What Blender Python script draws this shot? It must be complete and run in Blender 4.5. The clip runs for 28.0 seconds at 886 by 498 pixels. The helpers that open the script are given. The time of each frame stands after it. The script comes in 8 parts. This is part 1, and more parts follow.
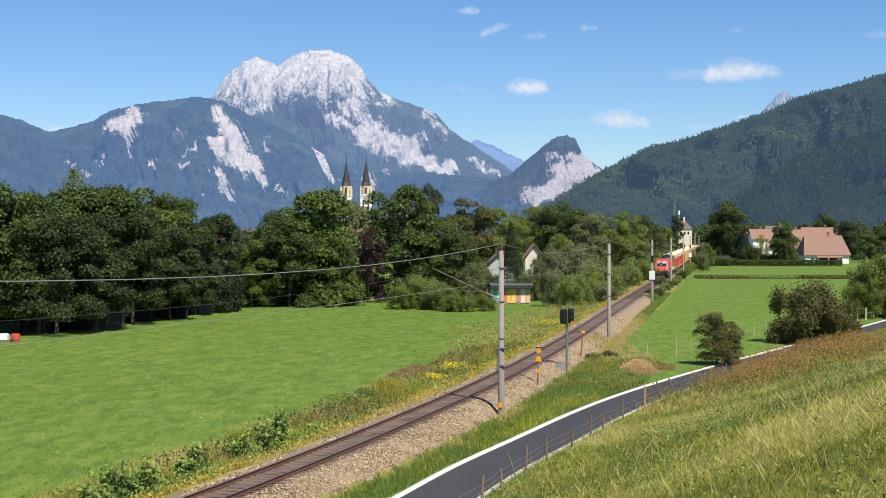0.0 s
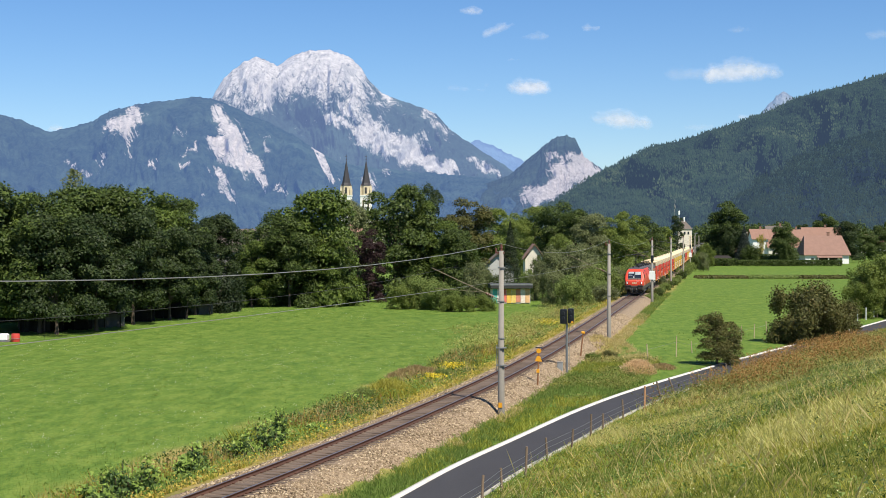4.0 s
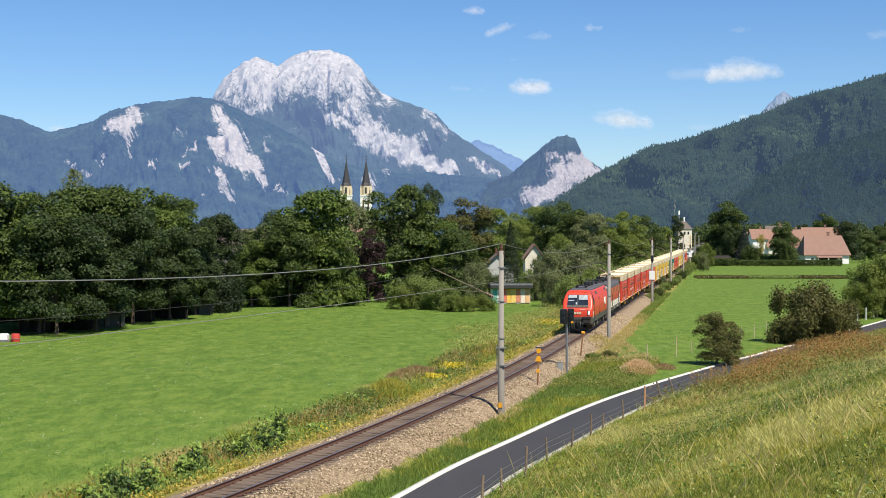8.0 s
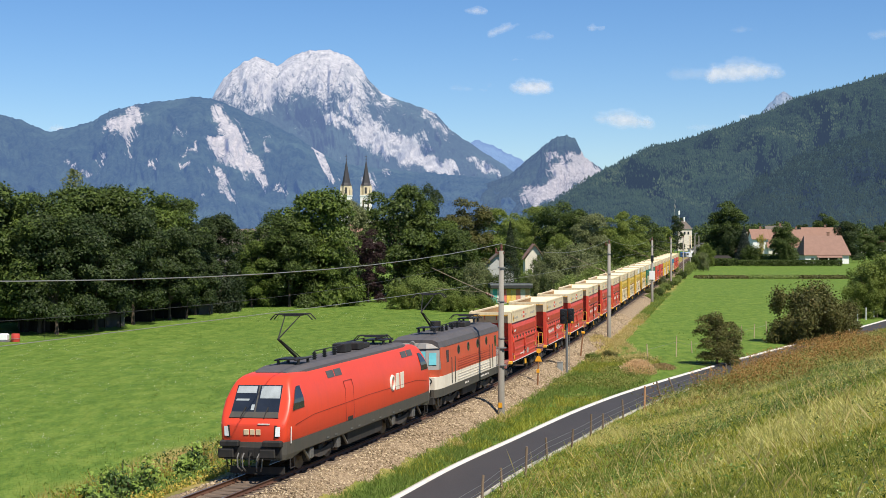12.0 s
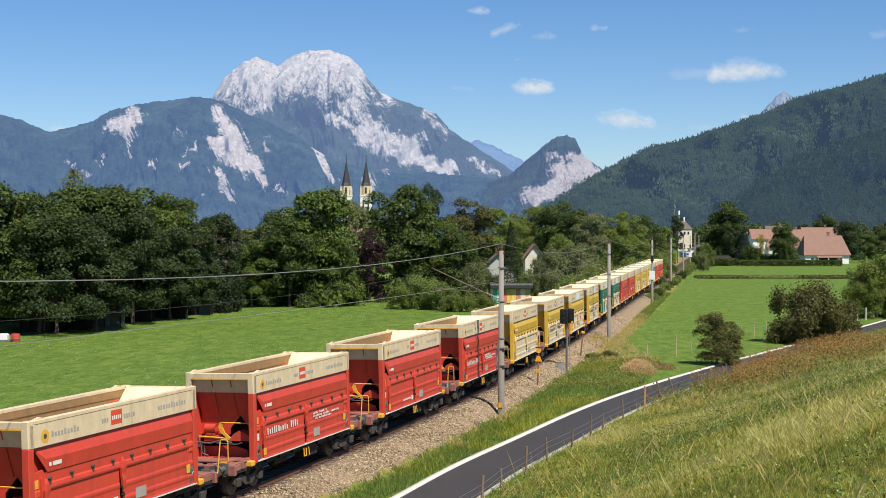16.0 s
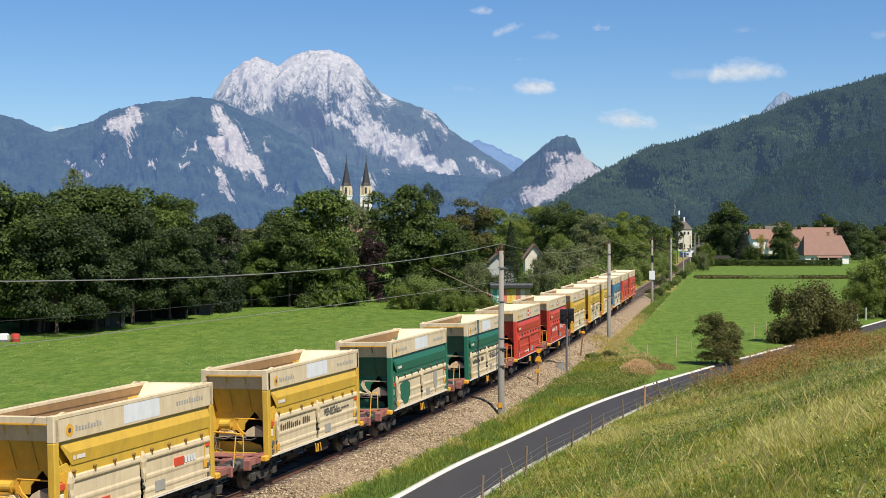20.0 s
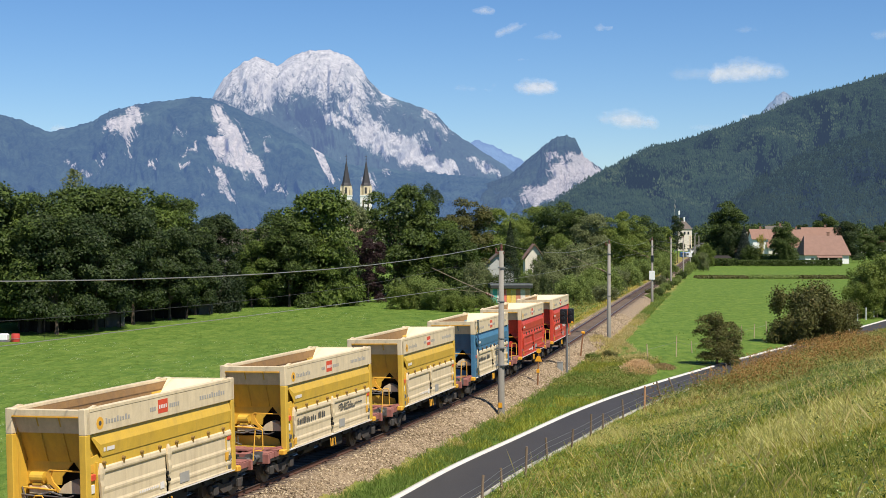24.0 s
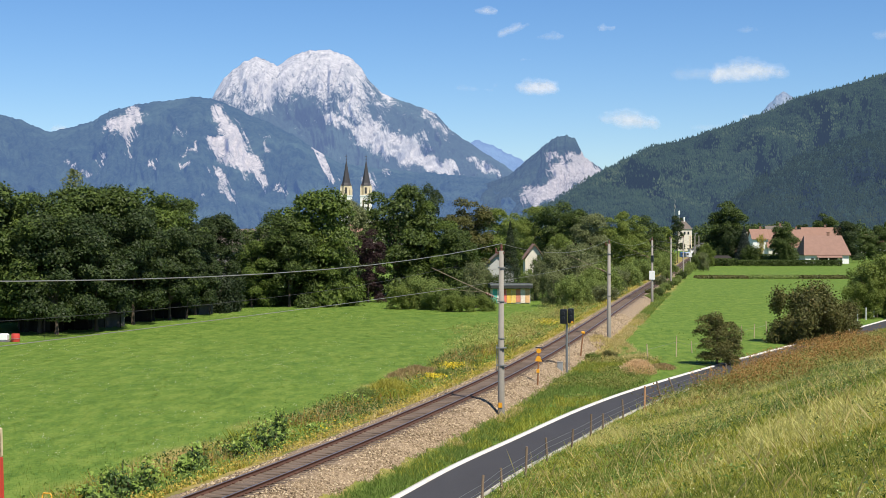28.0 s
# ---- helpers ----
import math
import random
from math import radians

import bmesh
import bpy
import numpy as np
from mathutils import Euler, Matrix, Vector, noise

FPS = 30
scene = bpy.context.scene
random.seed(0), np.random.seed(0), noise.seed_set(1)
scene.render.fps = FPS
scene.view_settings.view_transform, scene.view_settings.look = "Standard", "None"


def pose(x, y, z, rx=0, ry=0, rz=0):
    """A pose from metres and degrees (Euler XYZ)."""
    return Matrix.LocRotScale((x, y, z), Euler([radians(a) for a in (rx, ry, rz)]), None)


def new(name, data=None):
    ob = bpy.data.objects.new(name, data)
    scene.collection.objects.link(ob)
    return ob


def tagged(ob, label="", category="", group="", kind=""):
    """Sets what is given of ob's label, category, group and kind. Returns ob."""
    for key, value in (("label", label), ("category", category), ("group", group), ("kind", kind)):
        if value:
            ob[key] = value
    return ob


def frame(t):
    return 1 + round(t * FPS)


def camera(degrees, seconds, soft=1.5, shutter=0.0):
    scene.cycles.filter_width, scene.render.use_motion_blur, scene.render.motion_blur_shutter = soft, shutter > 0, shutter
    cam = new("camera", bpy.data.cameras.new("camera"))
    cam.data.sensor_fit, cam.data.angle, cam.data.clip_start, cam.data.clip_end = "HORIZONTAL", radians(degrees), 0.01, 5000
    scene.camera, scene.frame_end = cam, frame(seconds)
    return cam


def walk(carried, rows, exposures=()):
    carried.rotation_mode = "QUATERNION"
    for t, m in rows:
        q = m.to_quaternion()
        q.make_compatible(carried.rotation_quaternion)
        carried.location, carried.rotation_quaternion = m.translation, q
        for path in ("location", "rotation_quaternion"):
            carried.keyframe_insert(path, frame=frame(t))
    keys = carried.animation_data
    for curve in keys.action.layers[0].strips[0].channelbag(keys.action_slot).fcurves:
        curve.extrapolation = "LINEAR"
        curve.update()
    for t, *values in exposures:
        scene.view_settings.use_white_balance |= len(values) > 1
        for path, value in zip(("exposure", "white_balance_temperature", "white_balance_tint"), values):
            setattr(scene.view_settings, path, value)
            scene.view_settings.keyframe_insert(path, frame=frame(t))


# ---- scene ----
cam = camera(35.415, 28.0, soft=0.85)
EYE = Vector((0.0, 0.0, 9.44))
VIEW = pose(*EYE, 90 - 0.649, 0, 0)
walk(cam, [(0.0, VIEW), (28.0, VIEW)], exposures=[(0.0, 0.6), (9.0, 0.6), (12.0, 0.55), (15.0, 0.47), (21.0, 0.46), (26.0, 0.52), (28.0, 0.58)])
FOCAL = 2455.5          # one radian on the map scale used for far bearings
HOR = 413.2

# ---- light ----
SUN_EL, SUN_AZ = radians(57), radians(146)     # azimuth from +y, clockwise seen from above
world = bpy.data.worlds.new("sky")
scene.world = world
world.use_nodes = True
wn = world.node_tree
wn.nodes.clear()
sky = wn.nodes.new("ShaderNodeTexSky")
sky.sky_type = "NISHITA"
sky.sun_disc = False
sky.sun_elevation, sky.sun_rotation = SUN_EL, SUN_AZ
sky.altitude, sky.air_density, sky.dust_density, sky.ozone_density = 600, 1.0, 0.1, 2.0
bg = wn.nodes.new("ShaderNodeBackground")
bg.inputs["Strength"].default_value = 0.073
wo = wn.nodes.new("ShaderNodeOutputWorld")
deep = wn.nodes.new("ShaderNodeHueSaturation")
deep.inputs["Saturation"].default_value = 1.22
wn.links.new(sky.outputs[0], deep.inputs["Color"])
tint = wn.nodes.new("ShaderNodeMix")
tint.data_type, tint.blend_type = "RGBA", "MULTIPLY"
tint.inputs["Factor"].default_value = 1.0
tint.inputs["B"].default_value = (0.82, 0.935, 1.13, 1)
wn.links.new(deep.outputs[0], tint.inputs["A"])
wn.links.new(tint.outputs["Result"], bg.inputs["Color"])
wn.links.new(bg.outputs[0], wo.inputs["Surface"])
sun_data = bpy.data.lights.new("sun", "SUN")
sun_data.energy, sun_data.angle, sun_data.color = 4.9, radians(0.53), (1.0, 0.93, 0.80)
sun = new("sun", sun_data)
to_sun = Vector((math.sin(SUN_AZ) * math.cos(SUN_EL), math.cos(SUN_AZ) * math.cos(SUN_EL), math.sin(SUN_EL)))
sun.matrix_world = Matrix.Translation((0, 0, 60)) @ to_sun.to_track_quat("Z", "Y").to_matrix().to_4x4()

# ---- materials ----
MATS = {}


def shader(name):
    m = bpy.data.materials.new(name)
    m.use_nodes = True
    t = m.node_tree
    return m, t, t.nodes["Principled BSDF"], t.nodes["Material Output"]


def noise_node(t, scale, detail=4.0, coords="Object", stretch=None, rough=0.6):
    tc = t.nodes.new("ShaderNodeTexCoord")
    n = t.nodes.new("ShaderNodeTexNoise")
    n.inputs["Scale"].default_value, n.inputs["Detail"].default_value, n.inputs["Roughness"].default_value = scale, detail, rough
    src = tc.outputs[coords]
    if stretch:
        mp = t.nodes.new("ShaderNodeMapping")
        mp.inputs["Scale"].default_value = stretch
        t.links.new(src, mp.inputs["Vector"])
        src = mp.outputs[0]
    t.links.new(src, n.inputs["Vector"])
    return n.outputs["Fac"]


def ramp(t, fac, stops):
    r = t.nodes.new("ShaderNodeValToRGB")
    e = r.color_ramp.elements
    while len(e) < len(stops):
        e.new(0.5)
    for k, (p, c) in enumerate(stops):
        e[k].position = p
        e[k].color = (*c, 1) if len(c) == 3 else c
    t.links.new(fac, r.inputs["Fac"])
    return r.outputs["Color"]


def mix(t, fac, a, b, mode="MIX"):
    n = t.nodes.new("ShaderNodeMix")
    n.data_type, n.blend_type = "RGBA", mode
    for sock, v in ((n.inputs["Factor"], fac), (n.inputs["A"], a), (n.inputs["B"], b)):
        if isinstance(v, (int, float)):
            sock.default_value = v
        elif isinstance(v, tuple):
            sock.default_value = (*v, 1)
        else:
            t.links.new(v, sock)
    return n.outputs["Result"]


def maths(t, op, a, b=0.0, clamp=False):
    n = t.nodes.new("ShaderNodeMath")
    n.operation, n.use_clamp = op, clamp
    for sock, v in zip(n.inputs, (a, b)):
        if isinstance(v, (int, float)):
            sock.default_value = v
        else:
            t.links.new(v, sock)
    return n.outputs[0]


def bumped(t, bsdf, height, strength, dist=0.05):
    b = t.nodes.new("ShaderNodeBump")
    b.inputs["Strength"].default_value, b.inputs["Distance"].default_value = strength, dist
    t.links.new(height, b.inputs["Height"])
    t.links.new(b.outputs[0], bsdf.inputs["Normal"])


def scaled(c, k):
    return tuple(min(1.0, x * k) for x in c)


def paint(name, color, rough=0.5, metal=0.0, var=0.12, scale=2.5, grime=None, amount=0.35, bump=0.08, piece=0.0):
    """A painted or plain surface with broad and fine variation and streaks of grime."""
    if name in MATS:
        return MATS[name]
    m, t, b, _ = shader(name)
    n1 = noise_node(t, scale, 5)
    n2 = noise_node(t, scale * 11, 3)
    c = ramp(t, n1, [(0.3, scaled(color, 1 - var)), (0.7, scaled(color, 1 + var))])
    c = mix(t, 0.35, c, ramp(t, n2, [(0.3, scaled(color, 1 - var)), (0.7, scaled(color, 1 + var))]))
    if grime:
        g = noise_node(t, 1.6, 6, stretch=(2.5, 2.5, 0.35))
        k = maths(t, "MULTIPLY", ramp(t, g, [(0.46, (0, 0, 0)), (0.78, (1, 1, 1))]), amount)
        c = mix(t, k, c, grime)
    if piece:
        oi = t.nodes.new("ShaderNodeObjectInfo")
        k = maths(t, "MULTIPLY", oi.outputs["Random"], piece)
        c = mix(t, k, c, scaled(color, 0.45))
    t.links.new(c, b.inputs["Base Color"])
    b.inputs["Roughness"].default_value, b.inputs["Metallic"].default_value = rough, metal
    if bump:
        bumped(t, b, n2, bump, 0.02)
    MATS[name] = m
    return m


def leafy(name, dark, light, rough=0.55, translucent=0.25, scale=0.5, tips=None, bough=0.0):
    """Foliage: every leaf or blade has its own tone, with broad drifts over the whole."""
    if name in MATS:
        return MATS[name]
    m, t, b, out = shader(name)
    g = t.nodes.new("ShaderNodeNewGeometry")
    stops = [(0.0, dark), (0.75, light)]
    if tips:
        stops.append((1.0, tips))
    c = ramp(t, g.outputs["Random Per Island"], stops)
    n = noise_node(t, scale, 3)
    c = mix(t, maths(t, "MULTIPLY", n, 0.95 if bough else 0.55), c, mix(t, 0.56, dark, light))
    if bough:
        c = mix(t, ramp(t, noise_node(t, bough, 3), [(0.42, (0.7, 0.7, 0.7)), (0.58, (0, 0, 0))]), c, scaled(dark, 0.9))
    oi = t.nodes.new("ShaderNodeObjectInfo")
    c = mix(t, maths(t, "MULTIPLY", oi.outputs["Random"], 0.22), c, scaled(dark, 0.8))
    t.links.new(c, b.inputs["Base Color"])
    b.inputs["Roughness"].default_value = rough
    b.inputs["Specular IOR Level"].default_value = 0.25
    tr = t.nodes.new("ShaderNodeBsdfTranslucent")
    t.links.new(c, tr.inputs["Color"])
    mx = t.nodes.new("ShaderNodeMixShader")
    mx.inputs[0].default_value = translucent
    t.links.new(b.outputs[0], mx.inputs[1])
    t.links.new(tr.outputs[0], mx.inputs[2])
    t.links.new(mx.outputs[0], out.inputs["Surface"])
    MATS[name] = m
    return m


# ---- mesh building ----
class Geo:
    """Vertices and faces of one mesh, gathered piece by piece."""

    def __init__(self):
        self.v, self.f = [], []

    def quad(self, a, b, c, d):
        i = len(self.v)
        self.v += [a, b, c, d]
        self.f.append((i, i + 1, i + 2, i + 3))
        return self

    def box(self, x0, x1, y0, y1, z0, z1, bevel=0.0):
        if x1 < x0:
            x0, x1 = x1, x0
        if bevel <= 0:
            i = len(self.v)
            self.v += [(x, y, z) for z in (z0, z1) for y in (y0, y1) for x in (x0, x1)]
            for q in ((0, 2, 3, 1), (4, 5, 7, 6), (0, 1, 5, 4), (2, 6, 7, 3), (0, 4, 6, 2), (1, 3, 7, 5)):
                self.f.append(tuple(i + k for k in q))
            return self
        b = min(bevel, (x1 - x0) / 2.01, (y1 - y0) / 2.01, (z1 - z0) / 2.01)
        rings = []
        for z, s in ((z0, b), (z0 + b, 0), (z1 - b, 0), (z1, b)):
            e = b if s == 0 else b
            xa, xb, ya, yb = x0 + s, x1 - s, y0 + s, y1 - s
            rings.append([(xa + e, ya, z), (xb - e, ya, z), (xb, ya + e, z), (xb, yb - e, z), (xb - e, yb, z), (xa + e, yb, z), (xa, yb - e, z), (xa, ya + e, z)])
        return self.loft(rings)

    def loft(self, rings, closed=True, caps=True):
        i = len(self.v)
        n = len(rings[0])
        for r in rings:
            self.v += [tuple(p) for p in r]
        for k in range(len(rings) - 1):
            for j in range(n if closed else n - 1):
                a, b = i + k * n + j, i + k * n + (j + 1) % n
                self.f.append((a, b, b + n, a + n))
        if caps and closed:
            self.f.append(tuple(range(i + n - 1, i - 1, -1)))
            self.f.append(tuple(range(i + (len(rings) - 1) * n, i + len(rings) * n)))
        return self

    def tube(self, p, q, r, r2=None, seg=8, caps=True):
        p, q = Vector(p), Vector(q)
        d = (q - p).normalized()
        u = d.orthogonal().normalized()
        w = d.cross(u)
        r2 = r if r2 is None else r2
        ring = lambda c, k: [tuple(c + (u * math.cos(a) + w * math.sin(a)) * k) for a in (2 * math.pi * j / seg for j in range(seg))]
        return self.loft([ring(p, r), ring(q, r2)], caps=caps)

    def path(self, pts, r, seg=6):
        """A bent tube through the points, in one piece."""
        pts = [Vector(p) for p in pts]
        rings, u = [], None
        for k, p in enumerate(pts):
            d = (pts[min(k + 1, len(pts) - 1)] - pts[max(k - 1, 0)]).normalized()
            u = d.orthogonal().normalized() if u is None or abs(u.dot(d)) > 0.97 else (u - d * u.dot(d)).normalized()
            w = d.cross(u)
            rings.append([tuple(p + (u * math.cos(a) + w * math.sin(a)) * r) for a in (2 * math.pi * j / seg for j in range(seg))])
        return self.loft(rings)

    def disc_x(self, x0, x1, y, z, r, seg=16):
        return self.tube((x0, y, z), (x1, y, z), r, seg=seg)

    def plate(self, pts, off):
        """A flat polygon with the thickness given by the vector off."""
        n = len(pts)
        o = Vector(off)
        return self.loft([[tuple(p) for p in pts], [tuple(Vector(p) + o) for p in pts]])

    def mesh(self, name, mat, smooth=False):
        me = bpy.data.meshes.new(name)
        me.from_pydata(self.v, [], self.f)
        me.validate()
        bm = bmesh.new()
        bm.from_mesh(me)
        bmesh.ops.recalc_face_normals(bm, faces=bm.faces)
        bm.to_mesh(me)
        bm.free()
        if smooth:
            me.shade_smooth()
        for k in mat if isinstance(mat, (list, tuple)) else [mat]:
            me.materials.append(k)
        return me


def part(name, geo, material, parent, label="", smooth=False, at=None):
    ob = new(name, geo.mesh(name, material, smooth) if isinstance(geo, Geo) else geo)
    ob.parent = parent
    if at is not None:
        ob.matrix_local = at
    if label:
        ob["label"] = label
    return ob


def thing(name, geo, material, label, category, group="", kind="", at=None, smooth=False):
    ob = new(name, geo.mesh(name, material, smooth) if isinstance(geo, Geo) else geo)
    if at is not None:
        ob.matrix_world = at
    return tagged(ob, label, category, group, kind)


def bulk(name, V, F, material, attrs=None, smooth=False):
    """A large mesh from arrays; attrs are values per point."""
    me = bpy.data.meshes.new(name)
    V = np.asarray(V, dtype=np.float32)
    F = np.asarray(F, dtype=np.int32)
    me.vertices.add(len(V))
    me.vertices.foreach_set("co", V.ravel())
    k = F.shape[1]
    me.loops.add(F.size)
    me.loops.foreach_set("vertex_index", F.ravel())
    me.polygons.add(len(F))
    me.polygons.foreach_set("loop_start", np.arange(0, F.size, k, dtype=np.int32))
    me.update(calc_edges=True)
    for key, val in (attrs or {}).items():
        a = me.attributes.new(key, "FLOAT", "POINT")
        a.data.foreach_set("value", np.asarray(val, dtype=np.float32))
    if smooth:
        me.shade_smooth()
    for m in material if isinstance(material, (list, tuple)) else [material]:
        me.materials.append(m)
    return me


# ---- the plan: track, road, fence, ground heights ----
TRACK = [(-60, -44.0), (0, -25.4), (30, -15.67), (55, -7.02), (80, 0.55), (110, 7.94), (150, 16.5), (200, 26.74), (270, 41.34), (360, 60.03), (500, 88.4), (620, 113.0), (760, 142.0)]
ROAD = [(-40, -32.0), (20, -13.2), (46, -4.85), (54.8, -2.0), (62.0, 0.3), (69.2, 3.0), (79.4, 6.85), (90.0, 11.4), (101.1, 16.95), (115.3, 24.6), (133.5, 34.8), (166.6, 53.06), (220, 83.0), (300, 133.0)]


def spline(knots):
    """Natural cubic through (y, x): returns x(y)."""
    ky, kx = np.array([k[0] for k in knots], float), np.array([k[1] for k in knots], float)
    n, h = len(ky), np.diff(ky)
    A, B = np.zeros((n, n)), np.zeros((n, n))
    A[0, 0] = A[-1, -1] = 1
    for i in range(1, n - 1):
        A[i, i - 1], A[i, i], A[i, i + 1] = h[i - 1], 2 * (h[i - 1] + h[i]), h[i]
        B[i, i - 1], B[i, i], B[i, i + 1] = 6 / h[i - 1], -6 / h[i - 1] - 6 / h[i], 6 / h[i]
    M = np.linalg.solve(A, B @ kx)

    def at(y):
        y = np.asarray(y, float)
        yc = np.clip(y, ky[0], ky[-1])
        i = np.clip(np.searchsorted(ky, yc) - 1, 0, n - 2)
        a, b = (ky[i + 1] - yc) / h[i], (yc - ky[i]) / h[i]
        x = a * kx[i] + b * kx[i + 1] + ((a ** 3 - a) * M[i] + (b ** 3 - b) * M[i + 1]) * h[i] ** 2 / 6
        s0 = (kx[1] - kx[0]) / h[0] - h[0] * M[1] / 6
        s1 = (kx[-1] - kx[-2]) / h[-1] + h[-1] * M[-2] / 6
        return x + np.where(y < ky[0], (y - ky[0]) * s0, 0) + np.where(y > ky[-1], (y - ky[-1]) * s1, 0)
    return at


track_x, road_x = spline(TRACK), spline(ROAD)
TY = np.arange(-520.0, 1100.0, 0.5)
TX = track_x(TY)
TS = np.concatenate([[0], np.cumsum(np.hypot(np.diff(TX), np.diff(TY)))])
TS -= np.interp(100.0, TY, TS)


def on_track(s, lat=0.0):
    """Place and heading on the line at s metres along it (0 where y = 100), lat metres to the right."""
    y = np.interp(s, TS, TY)
    x = np.interp(s, TS, TX)
    dx, dy = np.interp(s + 0.5, TS, TX) - np.interp(s - 0.5, TS, TX), np.interp(s + 0.5, TS, TY) - np.interp(s - 0.5, TS, TY)
    n = np.hypot(dx, dy)
    dx, dy = dx / n, dy / n
    return x + lat * dy, y - lat * dx, dx, dy


def rail_z(y):
    """The line dips very slightly as it comes nearer."""
    return -0.0045 * np.clip(74.0 - np.asarray(y, float), 0, 60)


def cant(y):
    """The curve's tilt towards the field, in degrees."""
    return 1.42 * (1 - np.clip((y - 95.0) / 70.0, 0, 1))


def beside_track(x, y):
    """Signed distance from the line, plus to the right of it."""
    s = (track_x(y + 0.5) - track_x(y - 0.5))
    return (x - track_x(y)) / np.sqrt(1 + s * s)


def beside_road(x, y):
    s = (road_x(y + 0.5) - road_x(y - 0.5))
    return (x - road_x(y)) / np.sqrt(1 + s * s)


def step(a, b, v):
    k = np.clip((v - a) / (b - a), 0, 1)
    return k * k * (3 - 2 * k)


ROAD_W = 3.3


def ground_z(x, y):
    """Height of the ground: meadow, railway bank, road bench, hillside."""
    x, y = np.asarray(x, float), np.asarray(y, float)
    d, r = beside_track(x, y), beside_road(x, y)
    left, right = -1.3, -1.0
    z = np.where(d < 0, left + (-0.42 - left) * (1 - step(2.2, 4.6, -d)), right + (-0.50 - right) * (1 - step(1.95, 3.1, d)))
    z = z + np.where(d < -5, 0.10 * np.sin(x * 0.06) * np.cos(y * 0.045), 0)
    rise = np.clip(r - ROAD_W - 0.5, 0, 80)
    steep = 0.42 - 0.25 * step(30, 100, y)
    hill = steep * rise * rise / (rise + 1.2) + 0.10 * np.sin(x * 0.5 + y * 0.3) * np.clip(rise / 6, 0, 1) * 0.8
    hill = np.where(hill > 9.5, 9.5 + (hill - 9.5) * 0.35, hill)
    far = 1 - step(150, 210, y)
    z = z + hill * far
    eye = np.hypot(x, y)
    z = z + 3.0 * np.exp(-(eye / 6.5) ** 2)
    z = np.where(eye < 9, np.minimum(z, EYE.z - 1.5), z)
    return z


def bearing(px, depth):
    """East-west place of a thing seen on the bearing px at that depth."""
    return (px - 784.0) / FOCAL * depth


def level(py, depth):
    """Height of a thing seen at elevation py at that depth."""
    return EYE.z - (py - HOR) / FOCAL * depth
# ---- ground ----
def attr(t, name):
    a = t.nodes.new("ShaderNodeAttribute")
    a.attribute_name = name
    return a.outputs["Fac"]


def ground_material():
    m, t, b, _ = shader("meadow_ground")
    big, mid, fine = noise_node(t, 0.035, 4), noise_node(t, 0.35, 5), noise_node(t, 4.0, 5)
    field = ramp(t, mid, [(0.36, (0.064, 0.124, 0.017)), (0.5, (0.094, 0.158, 0.023)), (0.64, (0.132, 0.190, 0.034))])
    field = mix(t, maths(t, "MULTIPLY", ramp(t, big, [(0.35, (0, 0, 0)), (0.7, (1, 1, 1))]), 0.45), field, (0.066, 0.146, 0.024))
    clump = noise_node(t, 1.1, 6, stretch=(1, 0.35, 1), rough=0.75)
    field = mix(t, 0.5, field, ramp(t, clump, [(0.41, (0.034, 0.080, 0.011)), (0.5, (0.098, 0.162, 0.024)), (0.59, (0.190, 0.240, 0.048))]))
    field = mix(t, 0.3, field, ramp(t, fine, [(0.38, (0.044, 0.092, 0.013)), (0.62, (0.165, 0.222, 0.042))]))
    verge = ramp(t, mid, [(0.28, (0.09, 0.12, 0.022)), (0.5, (0.25, 0.20, 0.06)), (0.7, (0.42, 0.29, 0.13))])
    hill = ramp(t, fine, [(0.3, (0.085, 0.105, 0.018)), (0.55, (0.19, 0.195, 0.036)), (0.75, (0.32, 0.28, 0.075))])
    c = mix(t, attr(t, "verge"), field, verge)
    c = mix(t, attr(t, "hill"), c, hill)
    t.links.new(c, b.inputs["Base Color"])
    b.inputs["Roughness"].default_value = 0.9
    b.inputs["Specular IOR Level"].default_value = 0.1
    bumped(t, b, fine, 0.35, 0.12)
    return m


def ease(lo, hi, first, grow):
    out, v, s = [lo], lo, first
    while v < hi:
        s *= grow
        v += s
        out.append(min(v, hi))
    return out


